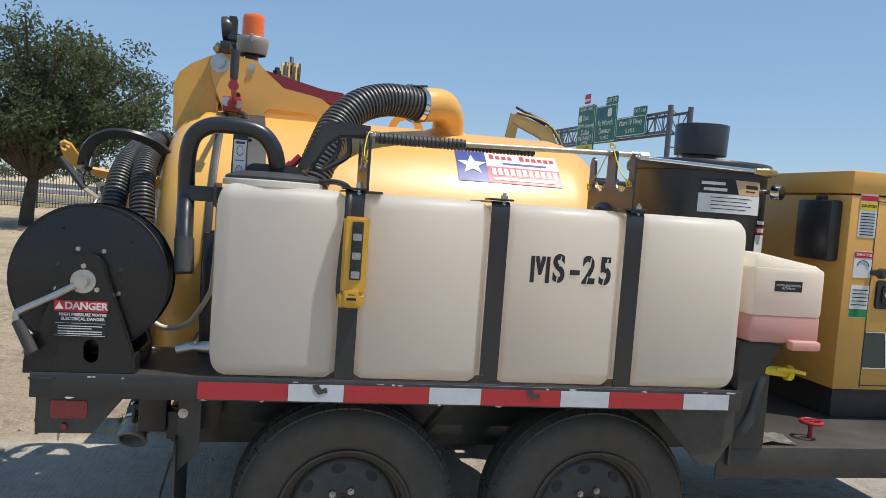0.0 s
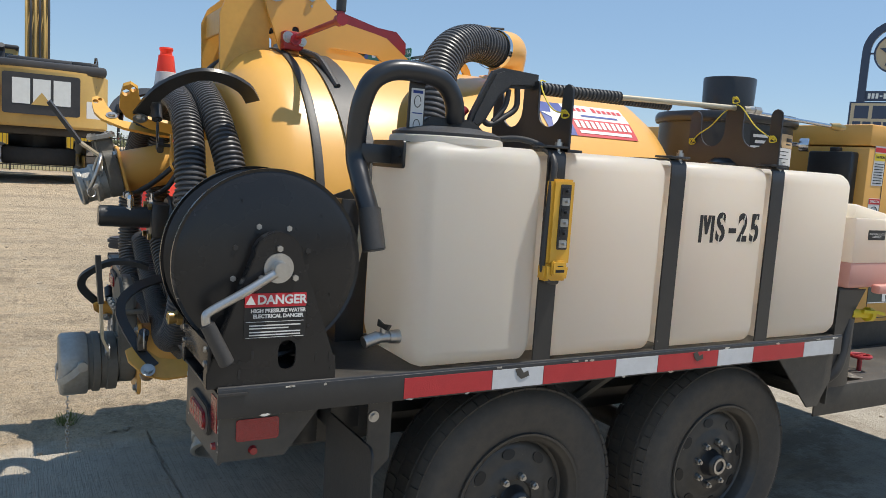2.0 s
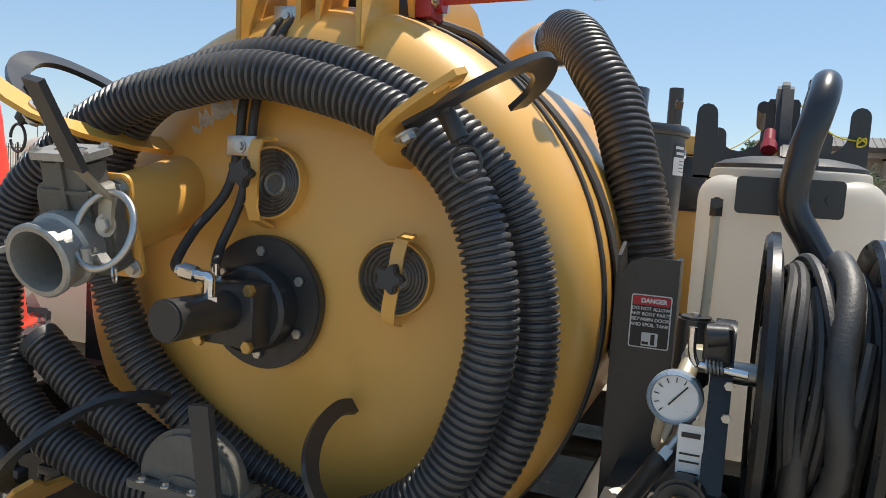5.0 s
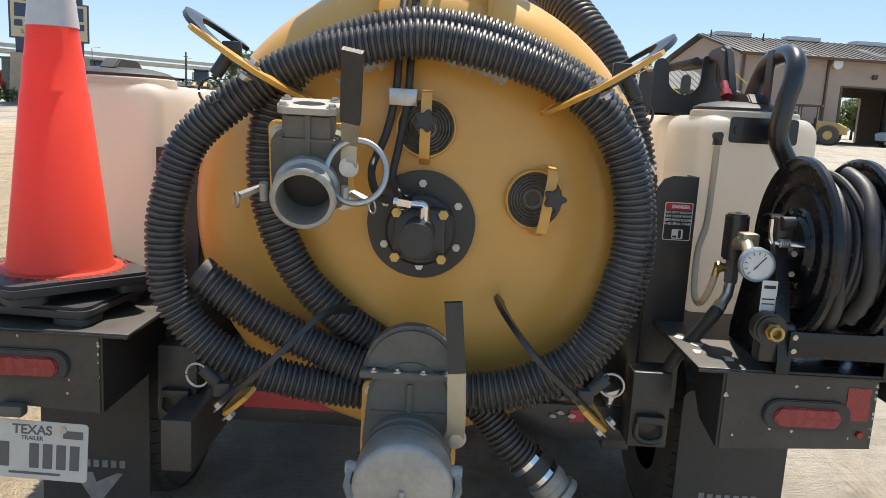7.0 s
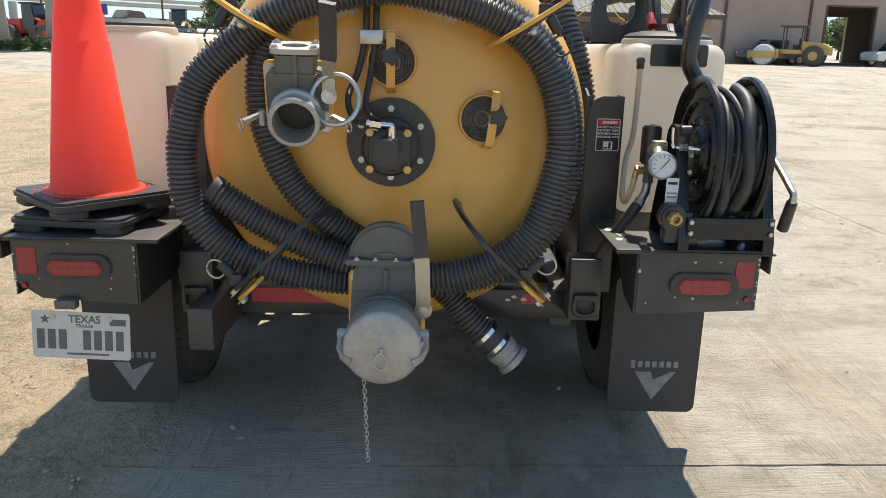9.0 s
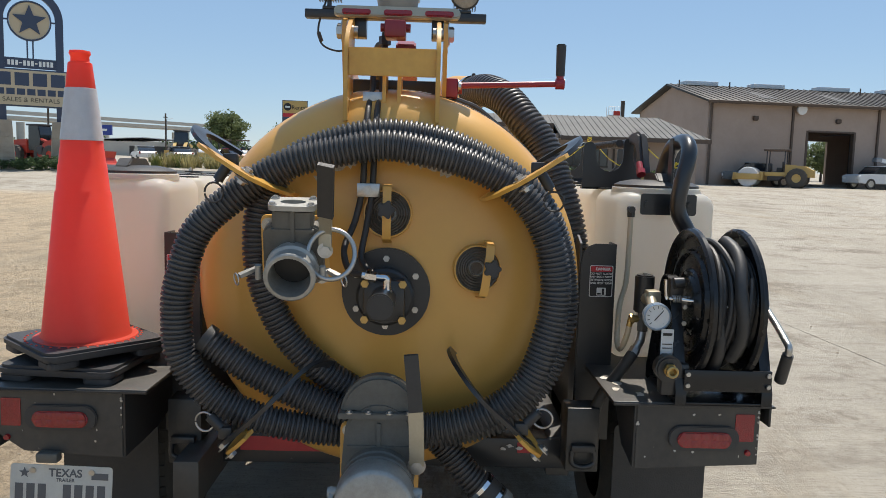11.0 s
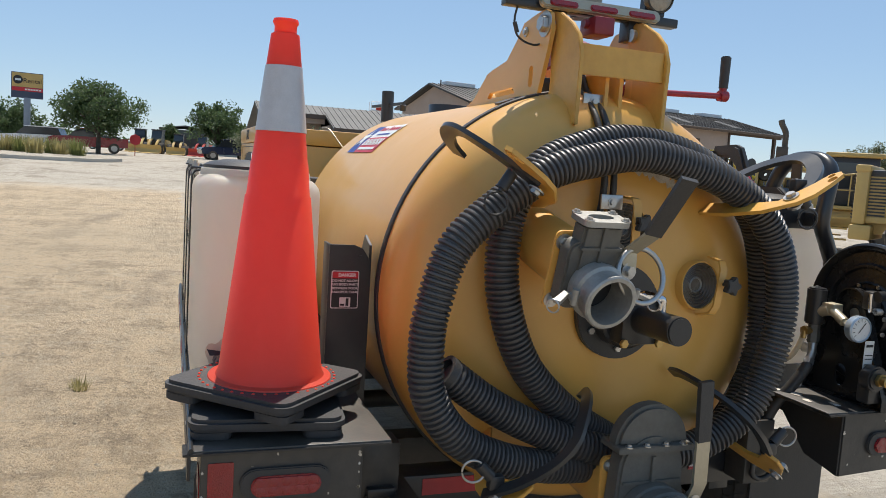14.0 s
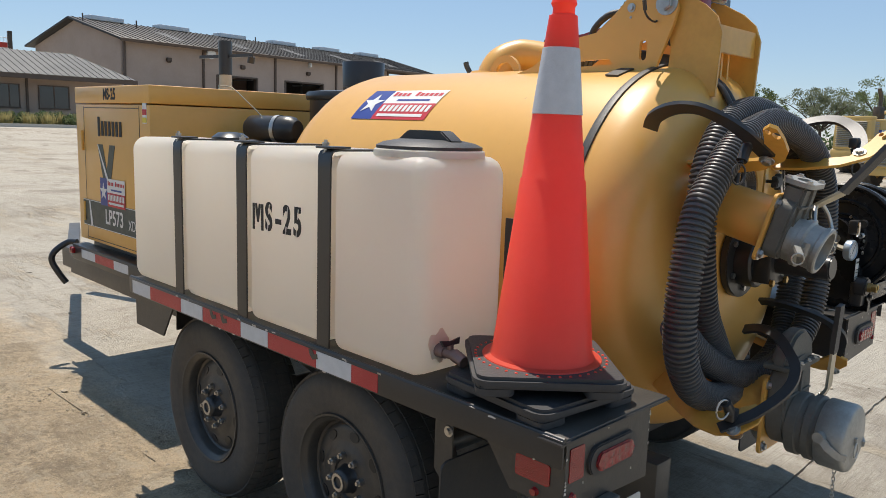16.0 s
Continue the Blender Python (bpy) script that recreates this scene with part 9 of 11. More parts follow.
    for sy in (-1, 1):
        ram = P_("ram", rod((2.2, sy * 0.7, 1.5), (3.4, sy * 0.7, 1.0), 0.09, segs=12), MACHINE, e)
        P_("ram_rod", rod((3.4, sy * 0.7, 1.0), (3.75, sy * 0.7, 0.85), 0.045, segs=10), CHROME, ram)
        P_("light", rod((2.9, sy * 0.5, 1.72), (3.0, sy * 0.5, 1.72), 0.09, segs=14), STEEL, e)
    P_("gear_case", join(spin([(0.0, -0.28), (0.36, -0.26), (0.40, -0.2), (0.40, 0.2), (0.36, 0.26), (0.0, 0.28)], (3.75, -0.3, 0.85), (0, 1, 0), 24), box(3.5, 4.2, -0.7, 0.7, 0.45, 0.7, 0.05)), MACHINE, e)
    return e


wheel_tractor("faded yellow wheel tractor with a grey louvred radiator", 15.25, -15.95, 226, 1.06, False)
wheel_tractor("old yellow wheel tractor with a black canopy and open engine", 9.3, -15.0, 212, 1.0, True)
wheel_tractor("small faded yellow tractor among parked machines", 6.6, -27.5, 262, 0.72, False)
wheel_tractor("faded yellow machine parked in the far row", 10.2, -39.5, 250, 1.2, False)
wheel_tractor("faded yellow machine parked in the far row", 4.5, -43.0, 262, 1.2, False)


# ---- workshop ----
WA, WD = Vector((58.5, -22.0, 0)), Vector((0.13, -0.9915, 0))
WB = Vector((0.9915, 0.13, 0))
WZ = 0.78
MW = Matrix((WD, WB, Vector((0, 0, 1)))).transposed().to_4x4()
MW = Matrix.Translation((WA.x, WA.y, WZ)) @ MW
shop = thing("workshop", "long tan workshop with open bay doors and a dark metal roof", "building", (WA.x, WA.y, WZ))
S_ = local(MW)
DOORS = [(8.45, 12.6), (15.9, 20.6), (23.5, 28.5)]
EAVE, DEEP, RIDGE, DH = 6.57, 14.0, 8.37, 4.42
xs_ = [0.0] + [v for d in DOORS for v in d] + [30.0]
for k in range(0, len(xs_) - 1, 2):
    S_("wall", box(xs_[k], xs_[k + 1], 0, 0.3, -0.4, EAVE), STUCCO, shop, "tan stucco wall")
for a, b in DOORS:
    S_("wall", box(a, b, 0.0, 0.3, DH, EAVE), STUCCO, shop)
    fr = S_("door_frame", join(box(a - 0.12, a + 0.06, -0.05, 0.34, 0, DH + 0.12), box(b - 0.06, b + 0.12, -0.05, 0.34, 0, DH + 0.12), box(a, b, -0.05, 0.34, DH, DH + 0.14)), STUCCO_TRIM, shop, "brown steel door frame")
    for xt in (a + 0.1, b - 0.18):
        S_("door_track", box(xt, xt + 0.08, 0.35, 4.2, DH - 0.1, DH), GALV, fr)
    S_("bollard", rod((a - 0.45, -0.5, 0), (a - 0.45, -0.5, 1.1), 0.09, segs=12), CONCRETE, shop, "pale bollard")
# back wall with an opening behind the first bay
S_("wall", box(0, 16.0, DEEP - 0.3, DEEP, -0.4, EAVE), STUCCO, shop)
S_("wall", box(19.8, 30, DEEP - 0.3, DEEP, -0.4, EAVE), STUCCO, shop)
S_("wall", box(16.0, 19.8, DEEP - 0.3, DEEP, 4.4, EAVE), STUCCO, shop)
S_("wall", moved(prism([(0.0, -0.4), (DEEP, -0.4), (DEEP, EAVE), (DEEP / 2, RIDGE), (0.0, EAVE)], -0.15, 0.15), Matrix.Rotation(radians(90), 4, "Z") @ Matrix.Translation((0, -0.15, 0))), STUCCO, shop, "tan gable wall")
S_("wall", moved(prism([(0.3, -0.4), (DEEP - 0.3, -0.4), (DEEP - 0.3, EAVE), (DEEP / 2, RIDGE - 0.1), (0.3, EAVE)], -0.15, 0.15), Matrix.Translation((29.85, 0, 0)) @ Matrix.Rotation(radians(90), 4, "Z")), STUCCO, shop)
S_("shop_floor", box(0.3, 29.7, 0.0, DEEP - 0.3, -0.1, 0.02), CONCRETE, shop)
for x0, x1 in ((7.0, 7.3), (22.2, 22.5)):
    # partitions carry the bays' shade in their colour
    S_("partition", box(x0, x1, 5.0, DEEP - 0.3, 0, EAVE), ROOM_SHADE, shop)
slope = math.atan2(RIDGE - EAVE, DEEP / 2)
LEN = math.hypot(RIDGE - EAVE, DEEP / 2) + 0.75
for sgn in (0, 1):
    m = Matrix.Translation((0, 0 if sgn == 0 else DEEP, EAVE)) @ Matrix.Rotation(slope if sgn == 0 else -slope, 4, "X")
    y0, y1 = (-0.7, LEN - 0.75) if sgn == 0 else (-(LEN - 0.75), 0.7)
    rf = S_("roof", moved(box(-0.6, 37.6, y0, y1, 0.05, 0.22, 0.02), m), ROOF_DARK, shop, "dark weathered metal roof")
    if sgn == 0:
        S_("gutter", moved(box(-0.6, 37.6, y0 - 0.12, y0, -0.02, 0.22, 0.02), m), STUCCO_TRIM, shop, "brown gutter")
        for k in range(63):
            S_("roof_seam", moved(box(-0.3 + 0.6 * k, -0.25 + 0.6 * k, y0, y1, 0.22, 0.27), m), ROOF_DARK, rf)
        for k in range(5):
            S_("roof_patch", moved(box(5.0 + 6.6 * k, 6.2 + 6.6 * k, y0 + 1.6, y0 + 5.0, 0.225, 0.25), m), ROOF_GREY, rf, "pale translucent roof sheet")
for k in range(6):
    S_("skylight", join(box(0.9 + 6.3 * k, 3.9 + 6.3 * k, DEEP / 2 - 0.6, DEEP / 2 + 0.6, RIDGE + 0.12, RIDGE + 0.50, 0.05)), SKYLIGHT, shop, "long white ridge vent")
for x in (-0.2, 4.4, 16.8):
    S_("roof_pipe", rod((x, DEEP / 2 - 1.6, RIDGE - 0.5), (x, DEEP / 2 - 1.6, RIDGE + 0.38), 0.06, segs=10), STUCCO_TRIM, shop)
for x in (0.06, 7.05, 14.65, 22.3, 29.9):
    S_("downpipe", box(x - 0.08, x + 0.08, -0.16, -0.002, 0.0, EAVE - 0.05), STUCCO_TRIM, shop, "brown downpipe")
for x in (3.8, 11.0, 18.6, 25.6):
    S_("wall_lamp", join(box(x - 0.2, x + 0.2, -0.28, -0.002, EAVE - 1.35, EAVE - 1.05, 0.04), box(x - 0.15, x + 0.15, -0.22, -0.04, EAVE - 1.42, EAVE - 1.35, 0.02)), STUCCO_TRIM, shop, "small wall lamp")
S_("roof_disc", spin([(0.0, -0.12), (0.40, -0.10), (0.42, 0.0), (0.40, 0.10), (0.0, 0.12)], (7.6, -0.35, EAVE - 0.42), (0, 1, 0.1), 28), CAR_WHITE, shop, "round white dish")
S_("sensor", box(18.7, 18.9, -0.3, -0.002, EAVE - 0.6, EAVE - 0.2, 0.02), CAR_WHITE, shop)
for y in (0.2, DEEP - 0.2):
    S_("canopy_post", box(36.6, 36.9, y - 0.15, y + 0.15, -0.4, EAVE + 0.1, 0.01), STUCCO_TRIM, shop, "brown canopy post")
S_("canopy_beam", box(30.0, 37.5, -0.1, 0.2, EAVE - 0.35, EAVE, 0.01), STUCCO_TRIM, shop)
for k in range(2):
    S_("wall_joint", box(0.4, 6.9, -0.006, 0.01, 0.7 * k + 4.3, 0.7 * k + 4.315), STUCCO, shop)
# benches and a machine in the dark bays
for a, b in DOORS[1:]:
    S_("work_bench", join(box(a + 0.4, b - 0.4, 3.6, 4.4, 0.85, 0.95), box(a + 0.5, a + 0.6, 3.7, 4.3, 0, 0.85), box(b - 0.6, b - 0.5, 3.7, 4.3, 0, 0.85)), GALV, shop)

# ---- office in front of the workshop ----
OZ = gz(48, -10)
office = thing("office", "low tan office with a grey standing-seam roof and a columned porch", "building", (48, -11, OZ))
OR_, OE = OZ + 4.25, OZ + 2.6


def roof_z(x):
    return OE + (OR_ - OE) * (x - 46.6) / (52 - 46.6)


part("wall", box(48, 48.3, -17.2, -8.3, OZ - 0.4, OE + 0.35), STUCCO, office, "tan stucco wall")
part("wall", box(51, 51.3, -8.3, -6.9, OZ - 0.4, OR_ - 0.35), STUCCO, office)
part("wall", box(48, 57, -17.5, -17.2, OZ - 0.4, OE + 0.35), STUCCO, office)
part("wall", box(48.3, 51, -8.55, -8.3, OZ - 0.4, OE + 0.35), STUCCO, office)
part("wall", box(51.3, 57, -7.2, -6.9, OZ - 0.4, OE + 0.35), STUCCO, office)
part("wall", box(56.7, 57, -17.2, -7.2, OZ - 0.4, OE + 0.35), STUCCO, office)


def slab(x0, z0_, x1, z1, ya, yb, yc, yd, t=0.14):
    """A sloped roof sheet from edge x0 (ya to yb) up to edge x1 (yc to yd)."""
    bm_ = bmesh.new()
    q = [(x0, ya, z0_), (x0, yb, z0_), (x1, yd, z1), (x1, yc, z1)]
    lo, hi = [bm_.verts.new(v) for v in q], [bm_.verts.new((a, b, c + t)) for a, b, c in q]
    bm_.faces.new(lo[::-1]), bm_.faces.new(hi)
    for i in range(4):
        j = (i + 1) % 4
        bm_.faces.new((lo[i], lo[j], hi[j], hi[i]))
    return bm_


rf = part("roof", slab(46.6, OE, 52, OR_, -17.9, -8.3, -16.0, -8.3), ROOF_GREY, office, "grey standing-seam roof", smooth=0)
rp = part("porch_roof", slab(49.6, roof_z(49.6), 52, OR_, -8.3, -3.9, -8.3, -3.9), ROOF_GREY, office, "grey porch roof", smooth=0)
part("roof", slab(57.4, OE, 52, OR_, -3.9, -17.9, -3.9, -16.0), ROOF_GREY, office, smooth=0)
bm = bmesh.new()
h1, h2, h3 = [bm.verts.new(v) for v in ((46.6, -17.9, OE + 0.1), (57.4, -17.9, OE + 0.1), (52, -16.0, OR_ + 0.1))]
h4, h5, h6 = [bm.verts.new(v) for v in ((46.6, -17.9, OE - 0.02), (57.4, -17.9, OE - 0.02), (52, -16.0, OR_ - 0.02))]
for f_ in ((h1, h2, h3), (h4, h6, h5), (h1, h4, h5, h2), (h2, h5, h6, h3), (h3, h6, h4, h1)):
    bm.faces.new(f_)
part("roof_hip", bm, ROOF_GREY, office, smooth=0)
for k in range(24):
    yy = -17.6 + 0.4 * k
    if yy > -8.3:
        break
    x1 = 52 if yy > -16 else 46.6 + (yy + 17.9) / 1.9 * 5.4
    part("roof_seam", sweep([Vector((46.6, yy, OE + 0.155)), Vector((x1, yy, roof_z(x1) + 0.155))], 0, flat=(0.05, 0.06, (0, 1, 0))), ROOF_GREY, rf)
for k in range(11):
    yy = -8.2 + 0.42 * k
    part("roof_seam", sweep([Vector((49.6, yy, roof_z(49.6) + 0.155)), Vector((52, yy, OR_ + 0.155))], 0, flat=(0.05, 0.06, (0, 1, 0))), ROOF_GREY, rp)
part("fascia", box(46.52, 46.6, -17.9, -8.3, OE - 0.12, OE + 0.15), STUCCO_TRIM, office, "brown fascia")
part("fascia", box(49.52, 49.6, -8.3, -3.9, roof_z(49.6) - 0.14, roof_z(49.6) + 0.15), STUCCO_TRIM, office)
part("soffit", box(46.7, 48, -17.5, -8.3, OE - 0.02, OE + 0.02), STUCCO, office)
part("porch_beam", box(49.75, 50.05, -8.3, -4.0, roof_z(49.6) - 0.45, roof_z(49.6)), STUCCO, office)
for yy in (-4.7, -5.55):
    part("column", sweep([Vector((49.9, yy, OZ + 0.8)), Vector((49.9, yy, roof_z(49.6) - 0.45))], [0.26, 0.15], 4), STUCCO, office, "tapered tan column")
    part("column_base", box(49.6, 50.2, yy - 0.3, yy + 0.3, OZ - 0.3, OZ + 0.85, 0.03), STONE, office, "stone column base")
for ya, yb in ((-9.9, -8.9), (-11.6, -10.6), (-14.3, -12.7), (-16.7, -15.7)):
    w = part("window", box(47.96, 47.995, ya, yb, OZ + 0.9, OZ + 2.15), WINDOW, office, "dark window")
    part("window_frame", join(box(47.93, 48, ya - 0.06, ya, OZ + 0.85, OZ + 2.2), box(47.93, 48, yb, yb + 0.06, OZ + 0.85, OZ + 2.2), box(47.93, 48, ya, yb, OZ + 2.14, OZ + 2.2), box(47.90, 48, ya - 0.08, yb + 0.08, OZ + 0.82, OZ + 0.9), box(47.945, 47.99, (ya + yb) / 2 - 0.03, (ya + yb) / 2 + 0.03, OZ + 0.9, OZ + 2.14)), STUCCO_TRIM, w)
part("door", box(50.95, 50.99, -7.7, -7.0, OZ, OZ + 2.2), WINDOW, office, "dark glass door")
part("window", box(50.95, 50.99, -8.2, -7.8, OZ + 0.5, OZ + 2.2), WINDOW, office)
part("downpipe", box(47.9, 47.998, -12.1, -11.98, OZ, OE), STUCCO_TRIM, office)
part("plinth", box(47.95, 48.0, -17.2, -8.3, OZ - 0.3, OZ + 0.55), STONE, office)


def kerb(points, name="kerb"):
    pts = [Vector((x, y, gz(x, y) + 0.05)) for x, y in points]
    return solo(name, sweep(resample(curve(pts, 8), 1.0), 0, flat=(0.18, 0.22, (0, 0, 1))), CONCRETE, "pale concrete kerb round a planted bed", "kerb", kind="structure")


kerb([(43.2, -3.2), (42.4, -5), (42.2, -9), (42.6, -13), (44, -16)])
kerb([(42.5, 3.8), (41.2, 5.0), (40.6, 9), (41.0, 14), (42.0, 19), (43.5, 28), (46, 40)])


def shrub(label, x, y, w, h, material, seed, leaf=0.09, name="shrub", count=70):
    rng = np.random.default_rng(seed)
    z0 = gz(x, y)
    cs = [(w * 0.38 * rng.normal(), w * 0.38 * rng.normal(), h * (0.2 + 0.6 * rng.random())) for k in range(16)]
    ob = new(name, leaf_mesh(name, cs, [h * 0.32] * 16, count, leaf, material, rng))
    ob.location = (x, y, z0)
    return tagged(ob, label, "shrub", "planted shrubs")


def tuft(label, x, y, w, h, material, seed, n=180, group="grass tufts", width=0.012):
    """Upright blades that bend outwards from a root."""
    rng = np.random.default_rng(seed)
    v, f = [], []
    for k in range(n):
        a, r = rng.random() * 6.283, rng.random() ** 0.6
        bx, by = 0.35 * w * r * math.cos(a), 0.35 * w * r * math.sin(a)
        hh = h * (0.5 + 0.6 * rng.random())
        tx, ty = bx + math.cos(a) * w * 0.35 * rng.random(), by + math.sin(a) * w * 0.35 * rng.random()
        px, py = -math.sin(a) * width, math.cos(a) * width
        i = len(v)
        v += [(bx - px, by - py, 0), (bx + px, by + py, 0), ((bx + tx) / 2 + px * 0.8, (by + ty) / 2 + py * 0.8, hh * 0.6), ((bx + tx) / 2 - px * 0.8, (by + ty) / 2 - py * 0.8, hh * 0.6), (tx, ty, hh)]
        f += [(i, i + 1, i + 2, i + 3), (i + 3, i + 2, i + 4)]
    me = bpy.data.meshes.new("grass_tuft")
    me.from_pydata(v, [], f)
    me.materials.append(material)
    ob = new("grass_tuft", me)
    ob.location = (x, y, gz(x, y))
    return tagged(ob, label, "grass", group)


rnd = random.Random(5)
for k in range(10):
    shrub("low rounded green shrub in the office bed", 43.6 + rnd.random() * 2.5, -4.5 - 1.1 * k, 1.1, 0.55 + 0.3 * rnd.random(), LEAF if k % 2 else LEAF_PALE, 40 + k)
for k in range(12):
    tuft("tall dry ornamental grass by the kerb", 43.2 + rnd.random() * 1.5, -3.6 - 0.9 * k, 0.9, 0.75, GRASS, 60 + k, 150, width=0.02)
for k in range(22):
    tuft("tall dry ornamental grass by the road", 47 + rnd.random() * 5, 6.5 + 0.55 * k, 1.3, 1.0, GRASS if k % 3 else WEED, 90 + k, 170, width=0.025)
for k in range(5):
    shrub("round clipped bush by the sign's base", 39.9 + 0.15 * k, 18.4 + 1.5 * k, 1.2, 0.75, LEAF, 130 + k)
tree("small_tree", "small wispy grey-green tree in the office bed", 43.6, -6.6, 2.6, 1.9, 0.7, 0.04, LEAF_GREY, 21, 40, 40, 0.07, clump_r=0.38)

# ---- trees ----
tree("live_oak", "spreading live oak with small dark leaves and a leaning trunk", -6.5, 19.6, 5.9, 7.6, 1.3, 0.17, LEAF_OAK, 3, 330, 130, 0.062, (0.12, -0.02), 0.55, "", 0.3)
tree("tree", "round dense green tree by the parked pickup", 60.5, 6.4, 5.2, 6.4, 1.5, 0.16, LEAF, 4, 120, 90, 0.13, clump_r=0.72, group="yard trees")
tree("tree", "round green tree behind a dark car", 68.5, -2.4, 5.0, 5.4, 1.3, 0.15, LEAF, 5, 95, 80, 0.14, clump_r=0.7, group="yard trees")
tree("tree", "low green tree behind the rental sign", 76.0, 14.5, 3.9, 4.8, 1.0, 0.13, LEAF, 6, 70, 70, 0.14, clump_r=0.7, group="yard trees")
tree("tree", "broad green tree behind parked rollers", 109.5, 29.3, 7.2, 6.6, 1.8, 0.2, LEAF_PALE, 7, 110, 80, 0.2, clump_r=0.9, group="yard trees")
tree("tree", "dark slender tree before a grey shed", 92.0, 1.6, 3.6, 2.6, 0.8, 0.12, LEAF, 8, 40, 70, 0.16, clump_r=0.6, group="yard trees")
tree("tree", "purple-leaved shrub tree beside the drive", 62.0, -4.6, 2.6, 2.6, 0.6, 0.07, LEAF_GREY, 9, 40, 60, 0.1, clump_r=0.5, group="yard trees")
tree("tree", "green tree behind the workshop's open bay", 92.0, -48.3, 5.0, 6.5, 1.2, 0.15, LEAF_PALE, 10, 60, 70, 0.2, clump_r=0.9, group="yard trees")
for k, (x, y, h, w) in enumerate(((35.5, -66, 6.4, 6.0), (30.0, -69, 5.9, 6.0), (25.5, -73, 6.2, 8.5), (20.5, -74, 6.6, 7.5), (41.5, -58, 5.2, 5.5), (14.5, -78, 6.8, 8.0), (47.5, -55, 5.0, 5.0))):
    tree("tree", "pale green airy tree along the yard's far side", x, y, h * 1.15, w, 2.2, 0.16, LEAF_GREY if k % 2 == 0 else LEAF_PALE, 11 + k, 62, 130, 0.10, clump_r=0.62, group="far side trees", ragged=0.35)


def scrub(name, label, x0, y0, x1, y1, h, seed, material, n=120, leaf=0.3):
    """A far line of scrub, one mesh."""
    rng = np.random.default_rng(seed)
    cs = [(x0 + (x1 - x0) * t + rng.normal(), y0 + (y1 - y0) * t + rng.normal() * 2, h * (0.25 + 0.4 * rng.random()) * (0.6 + 0.5 * math.sin(9 * t + seed) ** 2)) for t in rng.random(n)]
    ob = new(name, leaf_mesh(name, [(a - x0, b - y0, c) for a, b, c in cs], [h * 0.45] * n, 30, leaf, material, rng, 0.7))
    ob.location = (x0, y0, gz(x0, y0) - 0.2)
    return tagged(ob, label, "trees", kind="stuff")


scrub("far_scrub", "distant line of scrubby trees past the highway", -60, 170, 60, 190, 4.5, 1, LEAF_GREY, 220, 0.5)
scrub("far_scrub", "distant line of trees past the road", 150, 20, 180, 110, 5.0, 2, LEAF, 220, 0.5)
scrub("far_scrub", "distant trees past the yard", -10, -110, 90, -95, 4.0, 3, LEAF, 240, 0.4)
scrub("far_scrub", "distant trees behind the sheds", 130, -20, 140, 24, 3.5, 4, LEAF, 120, 0.4)

# ---- sign pylon ----
PX, PY = 41.2, 22.1
PZ = gz(PX, PY)
py_ = thing("sign_pylon", "tall navy sign arch with ringed star and tan board", "sign", (PX, PY, PZ))
psi = math.atan2(PY, PX + 2)
Uv, Nv = Vector((math.sin(psi), -math.cos(psi), 0)), Vector((-math.cos(psi), -math.sin(psi), 0))


def pyl(z, off=0.0, w=0.0):
    return axes(Vector((PX, PY, z)) + Nv * off + Uv * w, Uv, (0, 0, 1))


outer = [(-1.65, 6.0)] + [(1.65 * math.cos(radians(a)), 8.95 + 1.7 * math.sin(radians(a))) for a in range(180, -1, -10)] + [(1.65, 6.0)]
inner = [(1.25, 6.0)] + [(1.25 * math.cos(radians(a)), 8.95 + 1.3 * math.sin(radians(a))) for a in range(0, 181, 10)] + [(-1.25, 6.0)]
part("arch", plate([(a, b) for a, b in outer + inner], 0.3, pyl(0.0), 0.0), SIGN_BLUE, py_, "navy steel arch", smooth=30)
for w in (-1.45, 1.45):
    part("post", moved(box(-0.22, 0.22, 2.9, 6.1, -0.16, 0.16, 0.01), pyl(0.0, 0, w)), SIGN_BLUE, py_, "navy square post")
    bs = part("pier", moved(plate([(-0.62, PZ - 0.4), (0.62, PZ - 0.4), (0.46, 3.45), (-0.46, 3.45)], 1.1, Matrix.Identity(4), 0.02), pyl(0.0, 0, w)), STONE, py_, "cut stone pier")
    rr = random.Random(7 + int(w))
    for r_ in range(9):
        zz = PZ + 0.02 + 0.28 * r_
        xx = -0.62 + 0.06 * r_ / 4
        hw = 0.62 - 0.16 * (zz - PZ) / (3.45 - PZ)
        xx = -hw
        while xx < hw - 0.1:
            ww = min(rr.uniform(0.22, 0.5), hw - xx)
            part("stone", moved(box(xx + 0.012, xx + ww - 0.012, zz + 0.012, zz + 0.27, 0.52, 0.56 + 0.03 * rr.random()), pyl(0.0, 0, w)), STONE, bs, smooth=0)
            xx += ww
part("ring", moved(spin([(1.0, -0.1), (1.08, -0.1), (1.08, 0.1), (1.0, 0.1)], (0, 8.88, 0), (0, 0, 1), 48, True), pyl(0.0)), SIGN_BLUE, py_, "navy ring", smooth=30)
part("disc", moved(spin([(0.0, -0.04), (0.99, -0.04), (0.99, 0.04), (0.0, 0.04)], (0, 8.88, 0), (0, 0, 1), 48), pyl(0.0)), SIGN_TAN, py_, "pale disc", smooth=30)
part("star", star(0.86, pyl(8.88, 0.08), 0.42, 0.06), SIGN_BLUE, py_, "navy five-pointed star", smooth=0)
part("ring_stem", join(moved(box(-0.18, -0.1, 6.86, 7.82, -0.06, 0.06), pyl(0)), moved(box(0.1, 0.18, 6.86, 7.82, -0.06, 0.06), pyl(0)), moved(box(-1.25, -1.05, 8.84, 8.92, -0.06, 0.06), pyl(0)), moved(box(1.05, 1.25, 8.84, 8.92, -0.06, 0.06), pyl(0))), SIGN_BLUE, py_)
